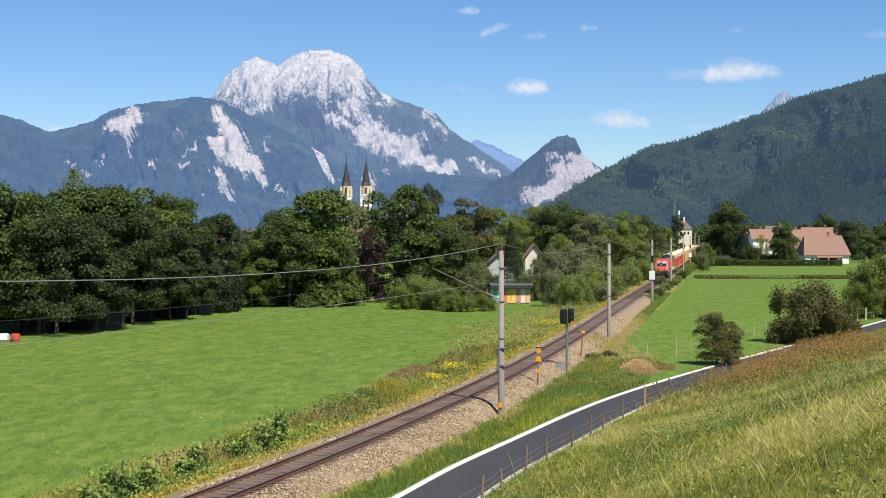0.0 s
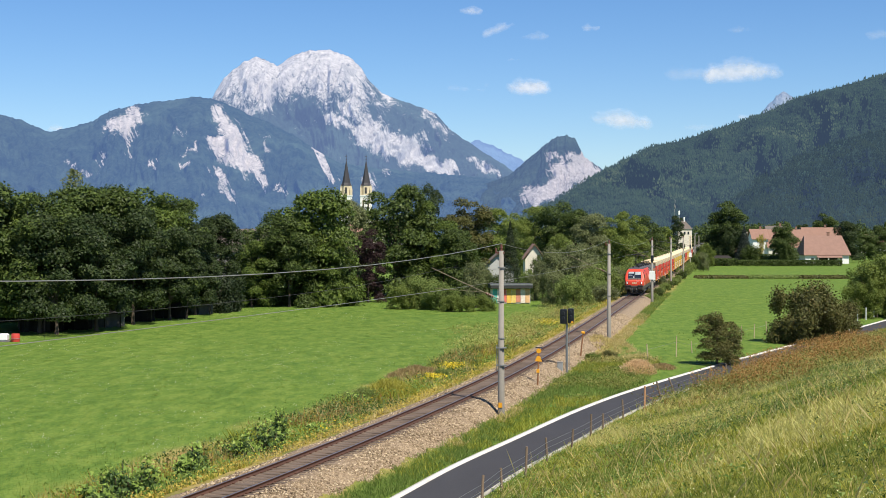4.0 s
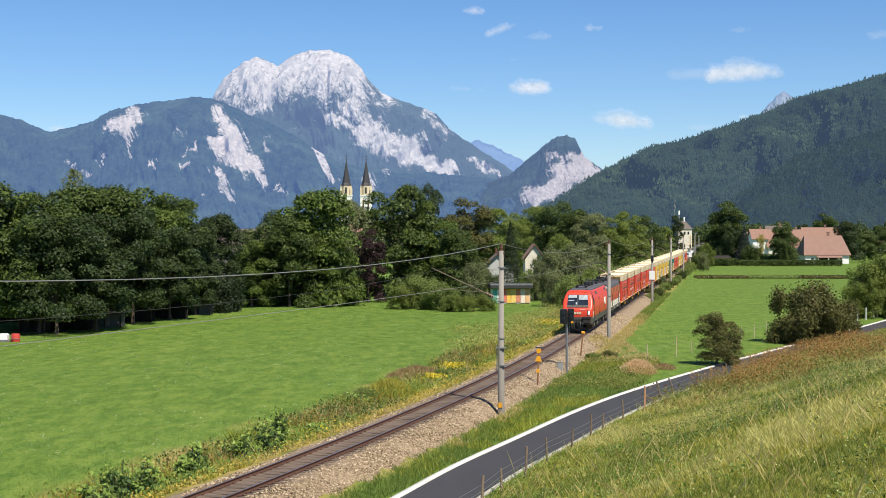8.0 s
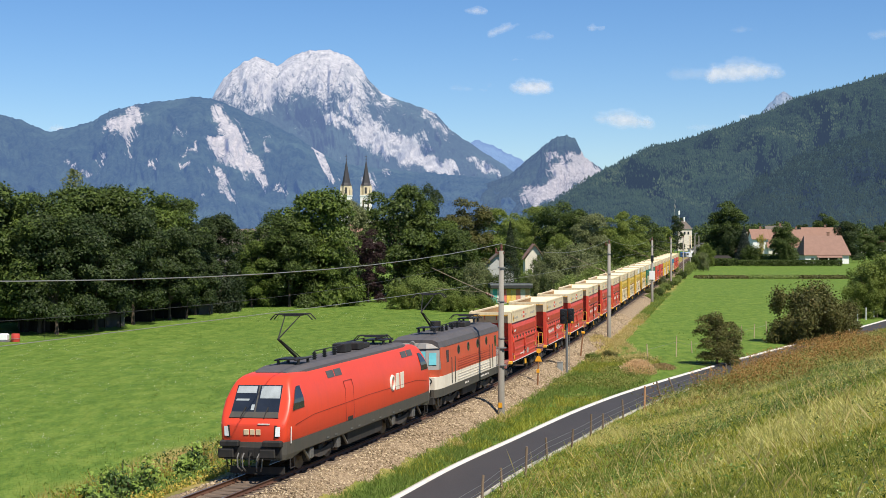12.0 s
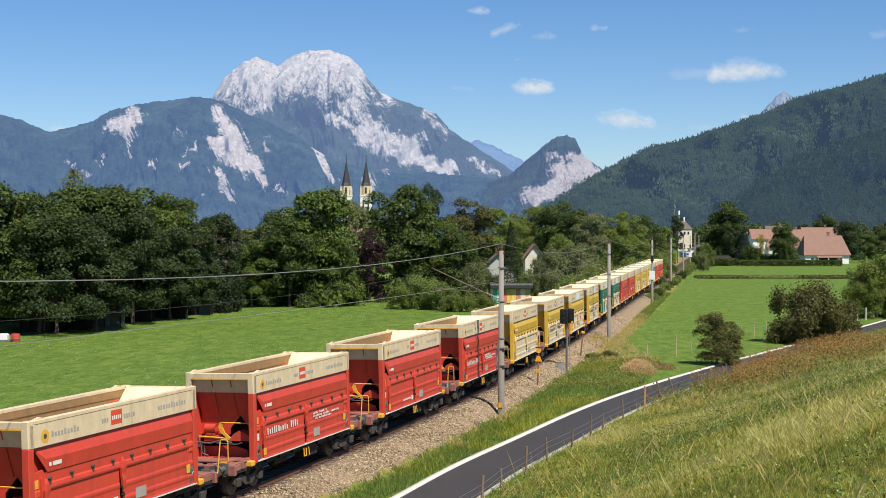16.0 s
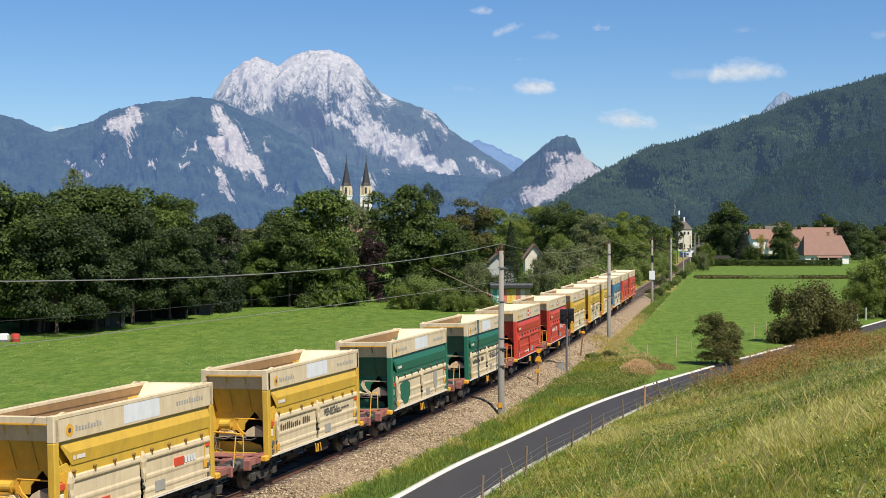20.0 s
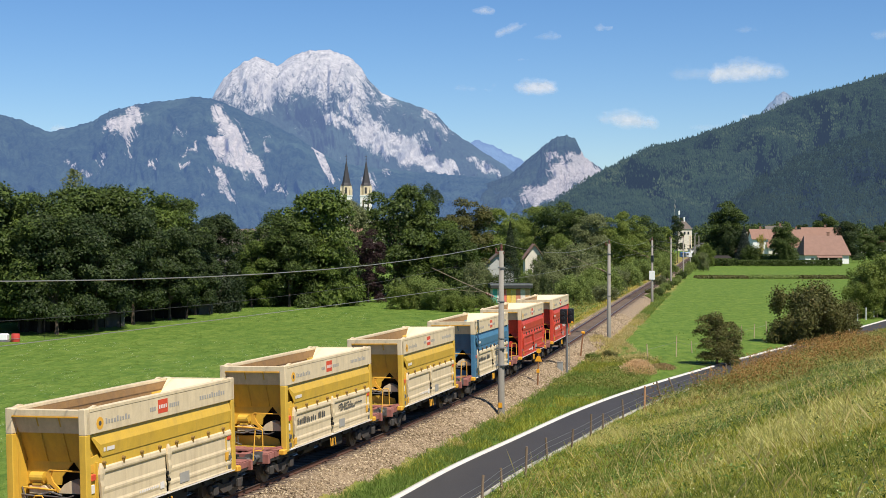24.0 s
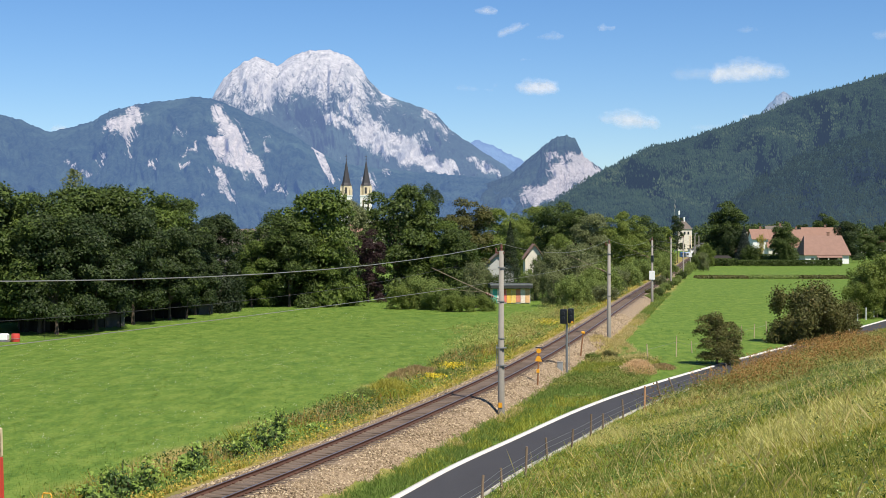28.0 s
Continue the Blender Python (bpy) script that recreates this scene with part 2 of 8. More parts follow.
def build_ground():
    ys = [-y for y in ease(60, 5200, 6, 1.35)][::-1][:-1] + list(np.arange(-60, 10, 2.0)) + list(np.arange(10, 190, 1.0)) + ease(190, 5200, 2, 1.045)
    xs = [-x for x in ease(90, 5200, 3, 1.12)][::-1][:-1] + list(np.arange(-90, 100, 1.0)) + ease(100, 5200, 1.5, 1.09)
    X, Y = np.meshgrid(np.array(xs), np.array(ys))
    Z = ground_z(X, Y)
    d, r = beside_track(X, Y), beside_road(X, Y)
    rough = 0.5 * np.sin(X * 0.9 + np.sin(Y * 0.7)) + 0.5 * np.sin(Y * 0.55 + X * 0.31)
    wl = 6.5 + 1.3 * rough
    wl = wl + 1.5
    dry = 2.6 + 0.8 * step(108, 124, Y) * (1 - step(240, 330, Y)) + 0.5 * rough
    verge = (1 - step(0, 2.5, -d - wl)) * (1 - step(0, 1.2, d - dry)) * 0.9
    hill = step(ROAD_W - 0.2, ROAD_W + 1.5, r) * (1 - step(150, 190, Y))
    inside = (r > -0.5) & (r < ROAD_W + 0.4) & (Y < 330) & (Y > -60)
    Z = np.where(inside, np.minimum(Z, -1.09), Z)
    n, k = X.shape
    V = np.stack([X.ravel(), Y.ravel(), Z.ravel()], 1)
    i = np.arange(n * k).reshape(n, k)
    F = np.stack([i[:-1, :-1].ravel(), i[:-1, 1:].ravel(), i[1:, 1:].ravel(), i[1:, :-1].ravel()], 1)
    me = bulk("ground", V, F, ground_material(), {"verge": verge.ravel(), "hill": hill.ravel()}, smooth=True)
    thing("ground", me, None, "green valley meadow with a grassy hillside", "ground", kind="structure")


def ribbon(line, offsets, heights, ys):
    """A strip along x = line(y) with the cross-section given by offsets and heights."""
    x = line(ys)
    s = line(ys + 0.5) - line(ys - 0.5)
    n = np.sqrt(1 + s * s)
    V, k = [], len(offsets)
    for o, z in zip(offsets, heights):
        V.append(np.stack([x + o / n, ys - o * s / n, np.full(len(ys), z)], 1))
    V = np.stack(V, 1).reshape(-1, 3)
    i = np.arange(len(ys) * k).reshape(len(ys), k)
    F = np.stack([i[:-1, :-1].ravel(), i[:-1, 1:].ravel(), i[1:, 1:].ravel(), i[1:, :-1].ravel()], 1)
    return V, F


def asphalt():
    m, t, b, _ = shader("asphalt")
    f, g = noise_node(t, 0.5, 4, stretch=(1, 0.25, 1)), noise_node(t, 30, 3)
    c = ramp(t, f, [(0.3, (0.026, 0.0235, 0.0235)), (0.7, (0.041, 0.0375, 0.037))])
    c = mix(t, 0.35, c, ramp(t, g, [(0.35, (0.020, 0.0185, 0.018)), (0.7, (0.062, 0.058, 0.057))]))
    t.links.new(c, b.inputs["Base Color"])
    b.inputs["Roughness"].default_value = 0.75
    bumped(t, b, g, 0.3, 0.01)
    return m


def build_road():
    ys = np.concatenate([np.arange(-60, 200, 1.0), np.arange(200, 330, 4.0)])
    V, F = ribbon(road_x, [0.33, 1.0, 1.8, 2.6, ROAD_W - 0.08], [-1.0, -0.975, -0.965, -0.975, -1.0], ys)
    thing("road", bulk("road", V, F, asphalt(), smooth=True), None, "narrow dark grey asphalt lane along the railway", "road", kind="structure")
    V, F = ribbon(road_x, [0.04, 0.06, 0.30, 0.33], [-1.10, -0.93, -0.93, -1.02], ys)
    kerb = paint("pale_concrete", (0.58, 0.55, 0.50), 0.85, var=0.14, scale=1.6, grime=(0.33, 0.31, 0.26), amount=0.45)
    thing("kerb", bulk("kerb", V, F, kerb), None, "pale concrete kerb strip along the lane", "kerb", kind="structure")
    V, F = ribbon(road_x, [ROAD_W - 0.08, ROAD_W - 0.06, ROAD_W + 0.0, ROAD_W + 0.05], [-1.02, -0.97, -0.97, -1.1], ys)
    edging = paint("weathered_edging", (0.36, 0.34, 0.29), 0.9, var=0.2, scale=1.0, grime=(0.16, 0.17, 0.09), amount=0.6)
    thing("kerb", bulk("kerb", V, F, edging), None, "thin pale edging between lane and hillside", "kerb", kind="structure")


build_ground()
build_road()


# ---- railway line ----
def ballast_material():
    m, t, b, _ = shader("ballast_stones")
    tc = t.nodes.new("ShaderNodeTexCoord")
    vo = t.nodes.new("ShaderNodeTexVoronoi")
    vo.inputs["Scale"].default_value = 15
    t.links.new(tc.outputs["Object"], vo.inputs["Vector"])
    c = ramp(t, vo.outputs["Color"], [(0.0, (0.15, 0.105, 0.060)), (0.5, (0.285, 0.210, 0.128)), (1.0, (0.43, 0.335, 0.220))])
    big = noise_node(t, 0.25, 4)
    c = mix(t, maths(t, "MULTIPLY", big, 0.5), c, (0.22, 0.155, 0.105))
    dark = attr(t, "bed")
    c = mix(t, maths(t, "MULTIPLY", dark, 0.75), c, (0.115, 0.078, 0.058))
    t.links.new(c, b.inputs["Base Color"])
    b.inputs["Roughness"].default_value = 0.95
    bumped(t, b, vo.outputs["Distance"], 0.9, 0.06)
    return m


def build_line():
    ys = np.concatenate([np.arange(-500, 20, 4.0), np.arange(20, 220, 1.0), np.arange(220, 900, 3.0)])
    off = [-2.9, -2.2, -1.75, -1.3, -0.75, 0, 0.75, 1.3, 1.75, 2.25, 3.1]
    hgt = [-1.0, -0.55, -0.24, -0.17, -0.2, -0.2, -0.2, -0.17, -0.22, -0.42, -1.04]
    V, F = ribbon(track_x, off, hgt, ys)
    V[:, 2] += rail_z(V[:, 1])
    rng = np.random.default_rng(4)
    V[:, 2] += rng.uniform(-0.035, 0.035, len(V))
    bed = np.tile([0, 0, 0.1, 0.5, 1, 1, 1, 0.5, 0.1, 0, 0], len(ys))
    bm = ballast_material()
    base = thing("ballast_bed", bulk("ballast_bed", V, F, bm, {"bed": bed}), None, "greyish brown crushed stone railway ballast bed", "ballast", kind="structure")
    # loose stones on the shoulder
    n = 36000
    y = 36 + 130 * rng.random(n) ** 1.5
    o = rng.uniform(1.0, 3.2, n)
    left = rng.random(n) < 0.25
    o = np.where(left, -rng.uniform(1.2, 2.3, n), o)
    z = np.interp(o, off, hgt) + rail_z(y)
    s = track_x(y + 0.5) - track_x(y - 0.5)
    q = np.sqrt(1 + s * s)
    C = np.stack([track_x(y) + o / q, y - o * s / q, z], 1)
    size = rng.uniform(0.020, 0.050, n)
    T = np.array([(1, 1, 1), (-1, -1, 1), (-1, 1, -1), (1, -1, -1), ], float)
    a = rng.uniform(0, 6.28, n)
    R = np.stack([np.cos(a), -np.sin(a), np.sin(a), np.cos(a)], 1).reshape(n, 2, 2)
    P = np.repeat(T[None], n, 0) * size[:, None, None] * rng.uniform(0.6, 1.3, (n, 4, 3))
    P[:, :, :2] = np.einsum("nij,nkj->nki", R, P[:, :, :2])
    V = (P + C[:, None]).reshape(-1, 3)
    i = np.arange(n)[:, None] * 4
    F = np.concatenate([i + np.array(f) for f in ((0, 1, 2), (0, 3, 1), (0, 2, 3), (1, 3, 2))])
    stone, t, b, _ = shader("loose_stone")
    g = t.nodes.new("ShaderNodeNewGeometry")
    t.links.new(ramp(t, g.outputs["Random Per Island"], [(0, (0.12, 0.082, 0.048)), (0.6, (0.30, 0.222, 0.136)), (1, (0.54, 0.43, 0.29))]), b.inputs["Base Color"])
    b.inputs["Roughness"].default_value = 0.95
    st = thing("loose_ballast", bulk("loose_ballast", V, F, stone), None, "loose crushed stones on the ballast shoulder", "ballast stones", kind="stuff")
    # rails
    steel = paint("rusty_rail_steel", (0.12, 0.058, 0.036), 0.6, 0.4, var=0.25, scale=4)
    worn = paint("worn_rail_head", (0.42, 0.39, 0.37), 0.3, 0.9, var=0.12, scale=6)
    for c in (-0.7525, 0.7525):
        V, F = ribbon(track_x, [c - 0.07, c - 0.07, c - 0.015, c - 0.015, c - 0.036, c - 0.036, c + 0.036, c + 0.036, c + 0.015, c + 0.015, c + 0.07, c + 0.07], [-0.17, -0.15, -0.13, -0.045, -0.035, -0.004, -0.004, -0.035, -0.045, -0.13, -0.15, -0.17], ys)
        V[:, 2] += rail_z(V[:, 1]) + c * np.tan(np.radians(cant(V[:, 1])))
        rail = thing("rail", bulk("rail", V, F, steel), None, "rust-brown steel rail with a worn shiny head", "rail", group="running rails")
        V, F = ribbon(track_x, [c - 0.030, c - 0.026, c + 0.026, c + 0.030], [-0.003, 0.0, 0.0, -0.003], ys)
        V[:, 2] += rail_z(V[:, 1]) + c * np.tan(np.radians(cant(V[:, 1])))
        part("rail_head", bulk("rail_head", V, F, worn), None, rail, "shiny worn running surface")
    # sleepers
    conc = paint("dark_oiled_wood", (0.12, 0.085, 0.062), 0.9, var=0.3, scale=3, piece=0.5)
    sl = Geo().box(-1.3, 1.3, -0.13, 0.13, -0.30, -0.165, 0.02).mesh("sleeper", conc)
    clip = Geo()
    for c in (-0.7525, 0.7525):
        for k in (-0.11, 0.11):
            clip.box(c + k - 0.035, c + k + 0.035, -0.06, 0.06, -0.17, -0.12)
    clips = clip.mesh("rail_fastening", steel)
    n = 0
    s = -75.0
    while s < 105:
        x, y, dx, dy = on_track(s)
        m = pose(x, y, float(rail_z(y)), 0, -float(cant(y)), math.degrees(-math.atan2(dx, dy)))
        ob = new("sleeper", sl)
        ob.parent, ob.matrix_local = base, m
        s += 0.62
        n += 1
    g, k = Geo(), Geo()
    while s < 420:
        x, y, dx, dy = on_track(s)
        m = pose(x, y, float(rail_z(y)), 0, -float(cant(y)), math.degrees(-math.atan2(dx, dy)))
        i = len(g.v)
        c = Geo().box(-1.3, 1.3, -0.13, 0.13, -0.30, -0.165)
        g.v += [tuple(m @ Vector(p)) for p in c.v]
        g.f += [tuple(i + j for j in f) for f in c.f]
        s += 0.62
    tagged(part("far_sleepers", g, conc, base), kind="stuff")
    k = Geo()
    s = -75.0
    while s < 40:
        x, y, dx, dy = on_track(s)
        m = pose(x, y, float(rail_z(y)), 0, -float(cant(y)), math.degrees(-math.atan2(dx, dy)))
        i = len(k.v)
        k.v += [tuple(m @ p.co) for p in clips.vertices]
        k.f += [tuple(i + j for j in p.vertices) for p in clips.polygons]
        s += 0.62
    tagged(part("rail_fastenings", k, steel, base), kind="stuff")


build_line()
# ---- mountains ----
def fbm(x, y, seed, octaves=5, ridge=False):
    """Layered sine-free value noise on arrays."""
    rng = np.random.default_rng(seed)
    tab = rng.random((64, 64))
    out, amp, tot = np.zeros_like(x), 1.0, 0.0
    for k in range(octaves):
        f = 2.0 ** k
        u, v = x * f + 17.3 * k, y * f + 9.1 * k
        i, j = np.floor(u).astype(int), np.floor(v).astype(int)
        a, b = u - i, v - j
        a, b = a * a * (3 - 2 * a), b * b * (3 - 2 * b)
        g = lambda p, q: tab[p % 64, q % 64]
        n = (g(i, j) * (1 - a) + g(i + 1, j) * a) * (1 - b) + (g(i, j + 1) * (1 - a) + g(i + 1, j + 1) * a) * b
        if ridge:
            n = 1 - np.abs(2 * n - 1)
        out += n * amp
        tot += amp
        amp *= 0.5
    return out / tot


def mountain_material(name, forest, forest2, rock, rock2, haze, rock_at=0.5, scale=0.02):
    """Wooded slopes with bare rock where the 'rock' value says so; blue haze is added as a glow."""
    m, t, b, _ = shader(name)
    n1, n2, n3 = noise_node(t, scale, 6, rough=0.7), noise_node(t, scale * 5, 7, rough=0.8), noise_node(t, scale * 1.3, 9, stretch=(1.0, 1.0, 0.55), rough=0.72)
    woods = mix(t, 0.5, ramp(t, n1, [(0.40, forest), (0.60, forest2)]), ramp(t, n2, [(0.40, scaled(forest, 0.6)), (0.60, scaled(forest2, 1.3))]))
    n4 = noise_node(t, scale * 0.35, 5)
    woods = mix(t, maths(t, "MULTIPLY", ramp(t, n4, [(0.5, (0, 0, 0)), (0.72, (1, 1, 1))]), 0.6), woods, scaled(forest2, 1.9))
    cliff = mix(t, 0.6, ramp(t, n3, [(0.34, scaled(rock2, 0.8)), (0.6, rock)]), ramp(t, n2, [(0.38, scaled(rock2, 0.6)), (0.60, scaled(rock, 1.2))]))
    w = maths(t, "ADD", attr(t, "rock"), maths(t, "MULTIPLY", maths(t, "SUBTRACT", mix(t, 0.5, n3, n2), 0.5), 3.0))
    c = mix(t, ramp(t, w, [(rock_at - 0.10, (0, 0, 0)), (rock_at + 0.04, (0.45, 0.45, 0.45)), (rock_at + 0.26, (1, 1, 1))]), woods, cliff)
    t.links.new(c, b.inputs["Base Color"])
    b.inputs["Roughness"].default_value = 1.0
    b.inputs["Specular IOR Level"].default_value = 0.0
    # an even emission over the whole slope stands in for distance haze
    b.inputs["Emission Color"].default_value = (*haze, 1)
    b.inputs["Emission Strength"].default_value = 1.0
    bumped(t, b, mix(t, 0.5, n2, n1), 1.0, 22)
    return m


def massif(name, label, crest, depth, back, front, rough, seed, material, patches=(), rock_line=None, cols=420, rows=90, foot=390.0, spurs=0.2, lean=0.6, jag=5.0):
    """A mountain whose crest runs through the given bearings and elevations at that depth, falling to the valley in front."""
    bx = np.array([c[0] for c in crest], float)
    by = np.array([c[1] for c in crest], float)
    px = np.linspace(bx[0], bx[-1], cols)
    h = np.interp(px, bx, by)
    ker = np.array([1, 2, 1]) / 4
    h[1:-1] = np.convolve(h, ker, "valid")
    h = h - jag * (fbm(px / 9.0, px * 0.0, seed + 7, 4, ridge=True) - 0.5)
    P, T = np.meshgrid(px, np.linspace(0, 1.25, rows))
    H0 = np.interp(P, px, h)
    top = np.maximum((HOR - H0) / FOCAL * depth, 4)
    D = depth - front * T + np.where(T > 1, 0, 0)
    back_side = T > 1.0
    # T: 0 at the crest, 1 at the foot; spurs run down the slope
    tallness = float(np.mean(HOR - h)) / 60.0
    warp = fbm(P / 90.0 + 3, T * tallness + 7, seed + 5, 3) - 0.5
    run = fbm(P / 60.0 + warp * 1.6 + T * lean, T * tallness * 0.55 + warp, seed, 6, ridge=True)
    fine = fbm(P / 22.0 + warp * 3 + T * lean * 2, T * tallness * 2.2 - warp * 2, seed + 1, 6, ridge=True)
    fall = (1 - np.clip(T, 0, 1)) ** 1.08
    Z = EYE.z + top * fall * (1 + spurs * (run - 0.55) * np.minimum(T * 3.0, 1)) + rough * (fine - 0.5) * np.minimum(T * 4 + 0.12, 1) * (1 - np.clip(T, 0, 1) * 0.5)
    D = D - front * (0.22 * (run - 0.5) + 0.05 * (fine - 0.5)) * np.minimum(T * 3, 1)
    Z = np.where(T > 1, EYE.z - 60 * (T - 1), Z)
    X = (P - 784.0) / FOCAL * D
    elev = HOR - (Z - EYE.z) / D * FOCAL
    rock = np.zeros_like(P)
    if rock_line:
        rock = np.clip((rock_line[0] - elev + rock_line[2] * (fbm(P / 50.0, T * 4, seed + 2) - 0.5) + (P - 560) * rock_line[3]) / rock_line[1], 0, 1) * 0.75
    streak = fbm((P - elev * 0.45) / 3.2, elev / 26.0, seed + 63, 4) - 0.5
    if rock_line and len(rock_line) > 4:
        rock = rock * (1 - 0.8 * step(rock_line[4], rock_line[5], P + 0.5 * (elev - 170)))
    wx = P + 22 * (fbm(P / 16.0, elev / 16.0, seed + 60, 5) - 0.5) + 30 * streak
    wy = elev + 30 * (fbm(P / 12.0 + 40, elev / 18.0, seed + 61, 5) - 0.5)
    for (x0, y0, x1, y1, r, k) in patches:
        ax, ay = x1 - x0 + 1e-6, y1 - y0
        u = np.clip(((wx - x0) * ax + (wy - y0) * ay) / (ax * ax + ay * ay), 0, 1)
        q = np.hypot(wx - x0 - u * ax, wy - y0 - u * ay) / r
        rock = np.maximum(rock, k * np.clip(1.35 - 0.8 * q, 0, 1))
    # a back slope closes the mass behind the crest
    Xb, Db, Zb = (P[0] - 784.0) / FOCAL * (depth + back), np.full(cols, depth + back), np.full(cols, -40.0)
    V = np.concatenate([np.stack([Xb, Db, Zb], 1), np.stack([X.ravel(), D.ravel(), Z.ravel()], 1)])
    R = np.concatenate([np.zeros(cols), rock.ravel()])
    n = rows + 1
    i = np.arange(n * cols).reshape(n, cols)
    F = np.stack([i[:-1, :-1].ravel(), i[1:, :-1].ravel(), i[1:, 1:].ravel(), i[:-1, 1:].ravel()], 1)
    me = bulk(name, V, F, material, {"rock": R}, smooth=True)
    return thing(name, me, None, label, "mountain", kind="structure"), (P, T, X, D, Z)


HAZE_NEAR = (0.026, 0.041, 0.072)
WHITE_ROCK, GREY_ROCK = (0.56, 0.52, 0.49), (0.30, 0.28, 0.27)
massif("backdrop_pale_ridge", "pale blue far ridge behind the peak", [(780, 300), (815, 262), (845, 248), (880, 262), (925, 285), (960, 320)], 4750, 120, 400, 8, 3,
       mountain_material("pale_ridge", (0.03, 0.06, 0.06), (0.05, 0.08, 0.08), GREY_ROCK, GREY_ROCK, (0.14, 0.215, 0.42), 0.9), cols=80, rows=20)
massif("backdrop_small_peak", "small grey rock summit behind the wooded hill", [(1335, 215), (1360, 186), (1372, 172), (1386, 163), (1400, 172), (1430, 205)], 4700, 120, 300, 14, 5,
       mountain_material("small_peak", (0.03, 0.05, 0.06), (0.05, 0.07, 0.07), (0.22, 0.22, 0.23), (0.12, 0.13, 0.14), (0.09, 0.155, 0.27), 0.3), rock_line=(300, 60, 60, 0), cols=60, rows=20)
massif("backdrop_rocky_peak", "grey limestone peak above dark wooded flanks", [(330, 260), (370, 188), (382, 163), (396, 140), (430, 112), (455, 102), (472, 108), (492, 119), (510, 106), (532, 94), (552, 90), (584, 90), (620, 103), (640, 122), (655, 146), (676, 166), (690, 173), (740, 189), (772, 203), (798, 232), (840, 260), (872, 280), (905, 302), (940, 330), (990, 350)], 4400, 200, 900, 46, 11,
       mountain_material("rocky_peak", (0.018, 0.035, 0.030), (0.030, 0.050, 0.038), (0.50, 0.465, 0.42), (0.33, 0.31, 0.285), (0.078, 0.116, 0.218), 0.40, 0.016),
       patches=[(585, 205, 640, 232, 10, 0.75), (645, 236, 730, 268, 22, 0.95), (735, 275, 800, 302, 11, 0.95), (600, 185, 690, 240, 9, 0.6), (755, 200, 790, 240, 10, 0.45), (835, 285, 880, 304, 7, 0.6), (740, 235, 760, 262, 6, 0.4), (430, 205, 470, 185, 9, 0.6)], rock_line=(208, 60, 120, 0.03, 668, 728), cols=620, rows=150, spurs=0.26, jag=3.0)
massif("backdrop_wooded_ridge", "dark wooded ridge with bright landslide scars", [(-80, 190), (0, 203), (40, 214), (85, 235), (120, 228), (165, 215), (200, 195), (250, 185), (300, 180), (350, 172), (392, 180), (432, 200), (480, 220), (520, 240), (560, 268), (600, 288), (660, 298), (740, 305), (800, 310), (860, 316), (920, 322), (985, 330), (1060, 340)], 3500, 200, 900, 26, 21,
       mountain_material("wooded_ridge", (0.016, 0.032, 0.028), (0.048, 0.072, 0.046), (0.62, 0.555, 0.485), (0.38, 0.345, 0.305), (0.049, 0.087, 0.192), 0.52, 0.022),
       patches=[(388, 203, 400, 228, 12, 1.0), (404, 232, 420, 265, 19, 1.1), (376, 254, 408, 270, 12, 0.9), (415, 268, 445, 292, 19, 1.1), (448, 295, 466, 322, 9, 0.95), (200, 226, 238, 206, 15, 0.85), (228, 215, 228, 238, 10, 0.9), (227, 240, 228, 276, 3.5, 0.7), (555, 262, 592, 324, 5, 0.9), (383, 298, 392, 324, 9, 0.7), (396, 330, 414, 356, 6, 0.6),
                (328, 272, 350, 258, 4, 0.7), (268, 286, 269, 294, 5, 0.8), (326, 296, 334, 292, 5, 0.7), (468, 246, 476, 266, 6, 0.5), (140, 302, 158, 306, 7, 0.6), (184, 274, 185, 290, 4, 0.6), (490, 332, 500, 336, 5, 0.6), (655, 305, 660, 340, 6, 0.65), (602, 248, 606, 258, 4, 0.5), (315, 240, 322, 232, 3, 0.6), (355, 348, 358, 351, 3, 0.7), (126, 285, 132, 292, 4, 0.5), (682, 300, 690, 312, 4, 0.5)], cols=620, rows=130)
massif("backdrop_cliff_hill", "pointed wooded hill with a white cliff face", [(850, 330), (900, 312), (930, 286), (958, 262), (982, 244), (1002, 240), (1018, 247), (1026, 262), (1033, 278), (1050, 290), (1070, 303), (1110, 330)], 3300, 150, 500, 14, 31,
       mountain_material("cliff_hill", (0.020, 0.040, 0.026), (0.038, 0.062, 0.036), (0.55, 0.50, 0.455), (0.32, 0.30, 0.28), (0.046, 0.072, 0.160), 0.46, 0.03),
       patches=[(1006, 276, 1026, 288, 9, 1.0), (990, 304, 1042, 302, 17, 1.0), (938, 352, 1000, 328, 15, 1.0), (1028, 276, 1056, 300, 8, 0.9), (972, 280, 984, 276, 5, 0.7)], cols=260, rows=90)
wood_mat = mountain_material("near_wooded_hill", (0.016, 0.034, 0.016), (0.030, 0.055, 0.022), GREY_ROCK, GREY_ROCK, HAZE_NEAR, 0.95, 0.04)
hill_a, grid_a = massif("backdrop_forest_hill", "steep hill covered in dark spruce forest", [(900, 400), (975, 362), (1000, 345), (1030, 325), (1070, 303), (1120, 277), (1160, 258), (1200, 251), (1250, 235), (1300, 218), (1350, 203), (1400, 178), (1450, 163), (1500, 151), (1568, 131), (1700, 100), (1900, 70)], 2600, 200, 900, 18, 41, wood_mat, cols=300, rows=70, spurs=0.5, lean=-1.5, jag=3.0)
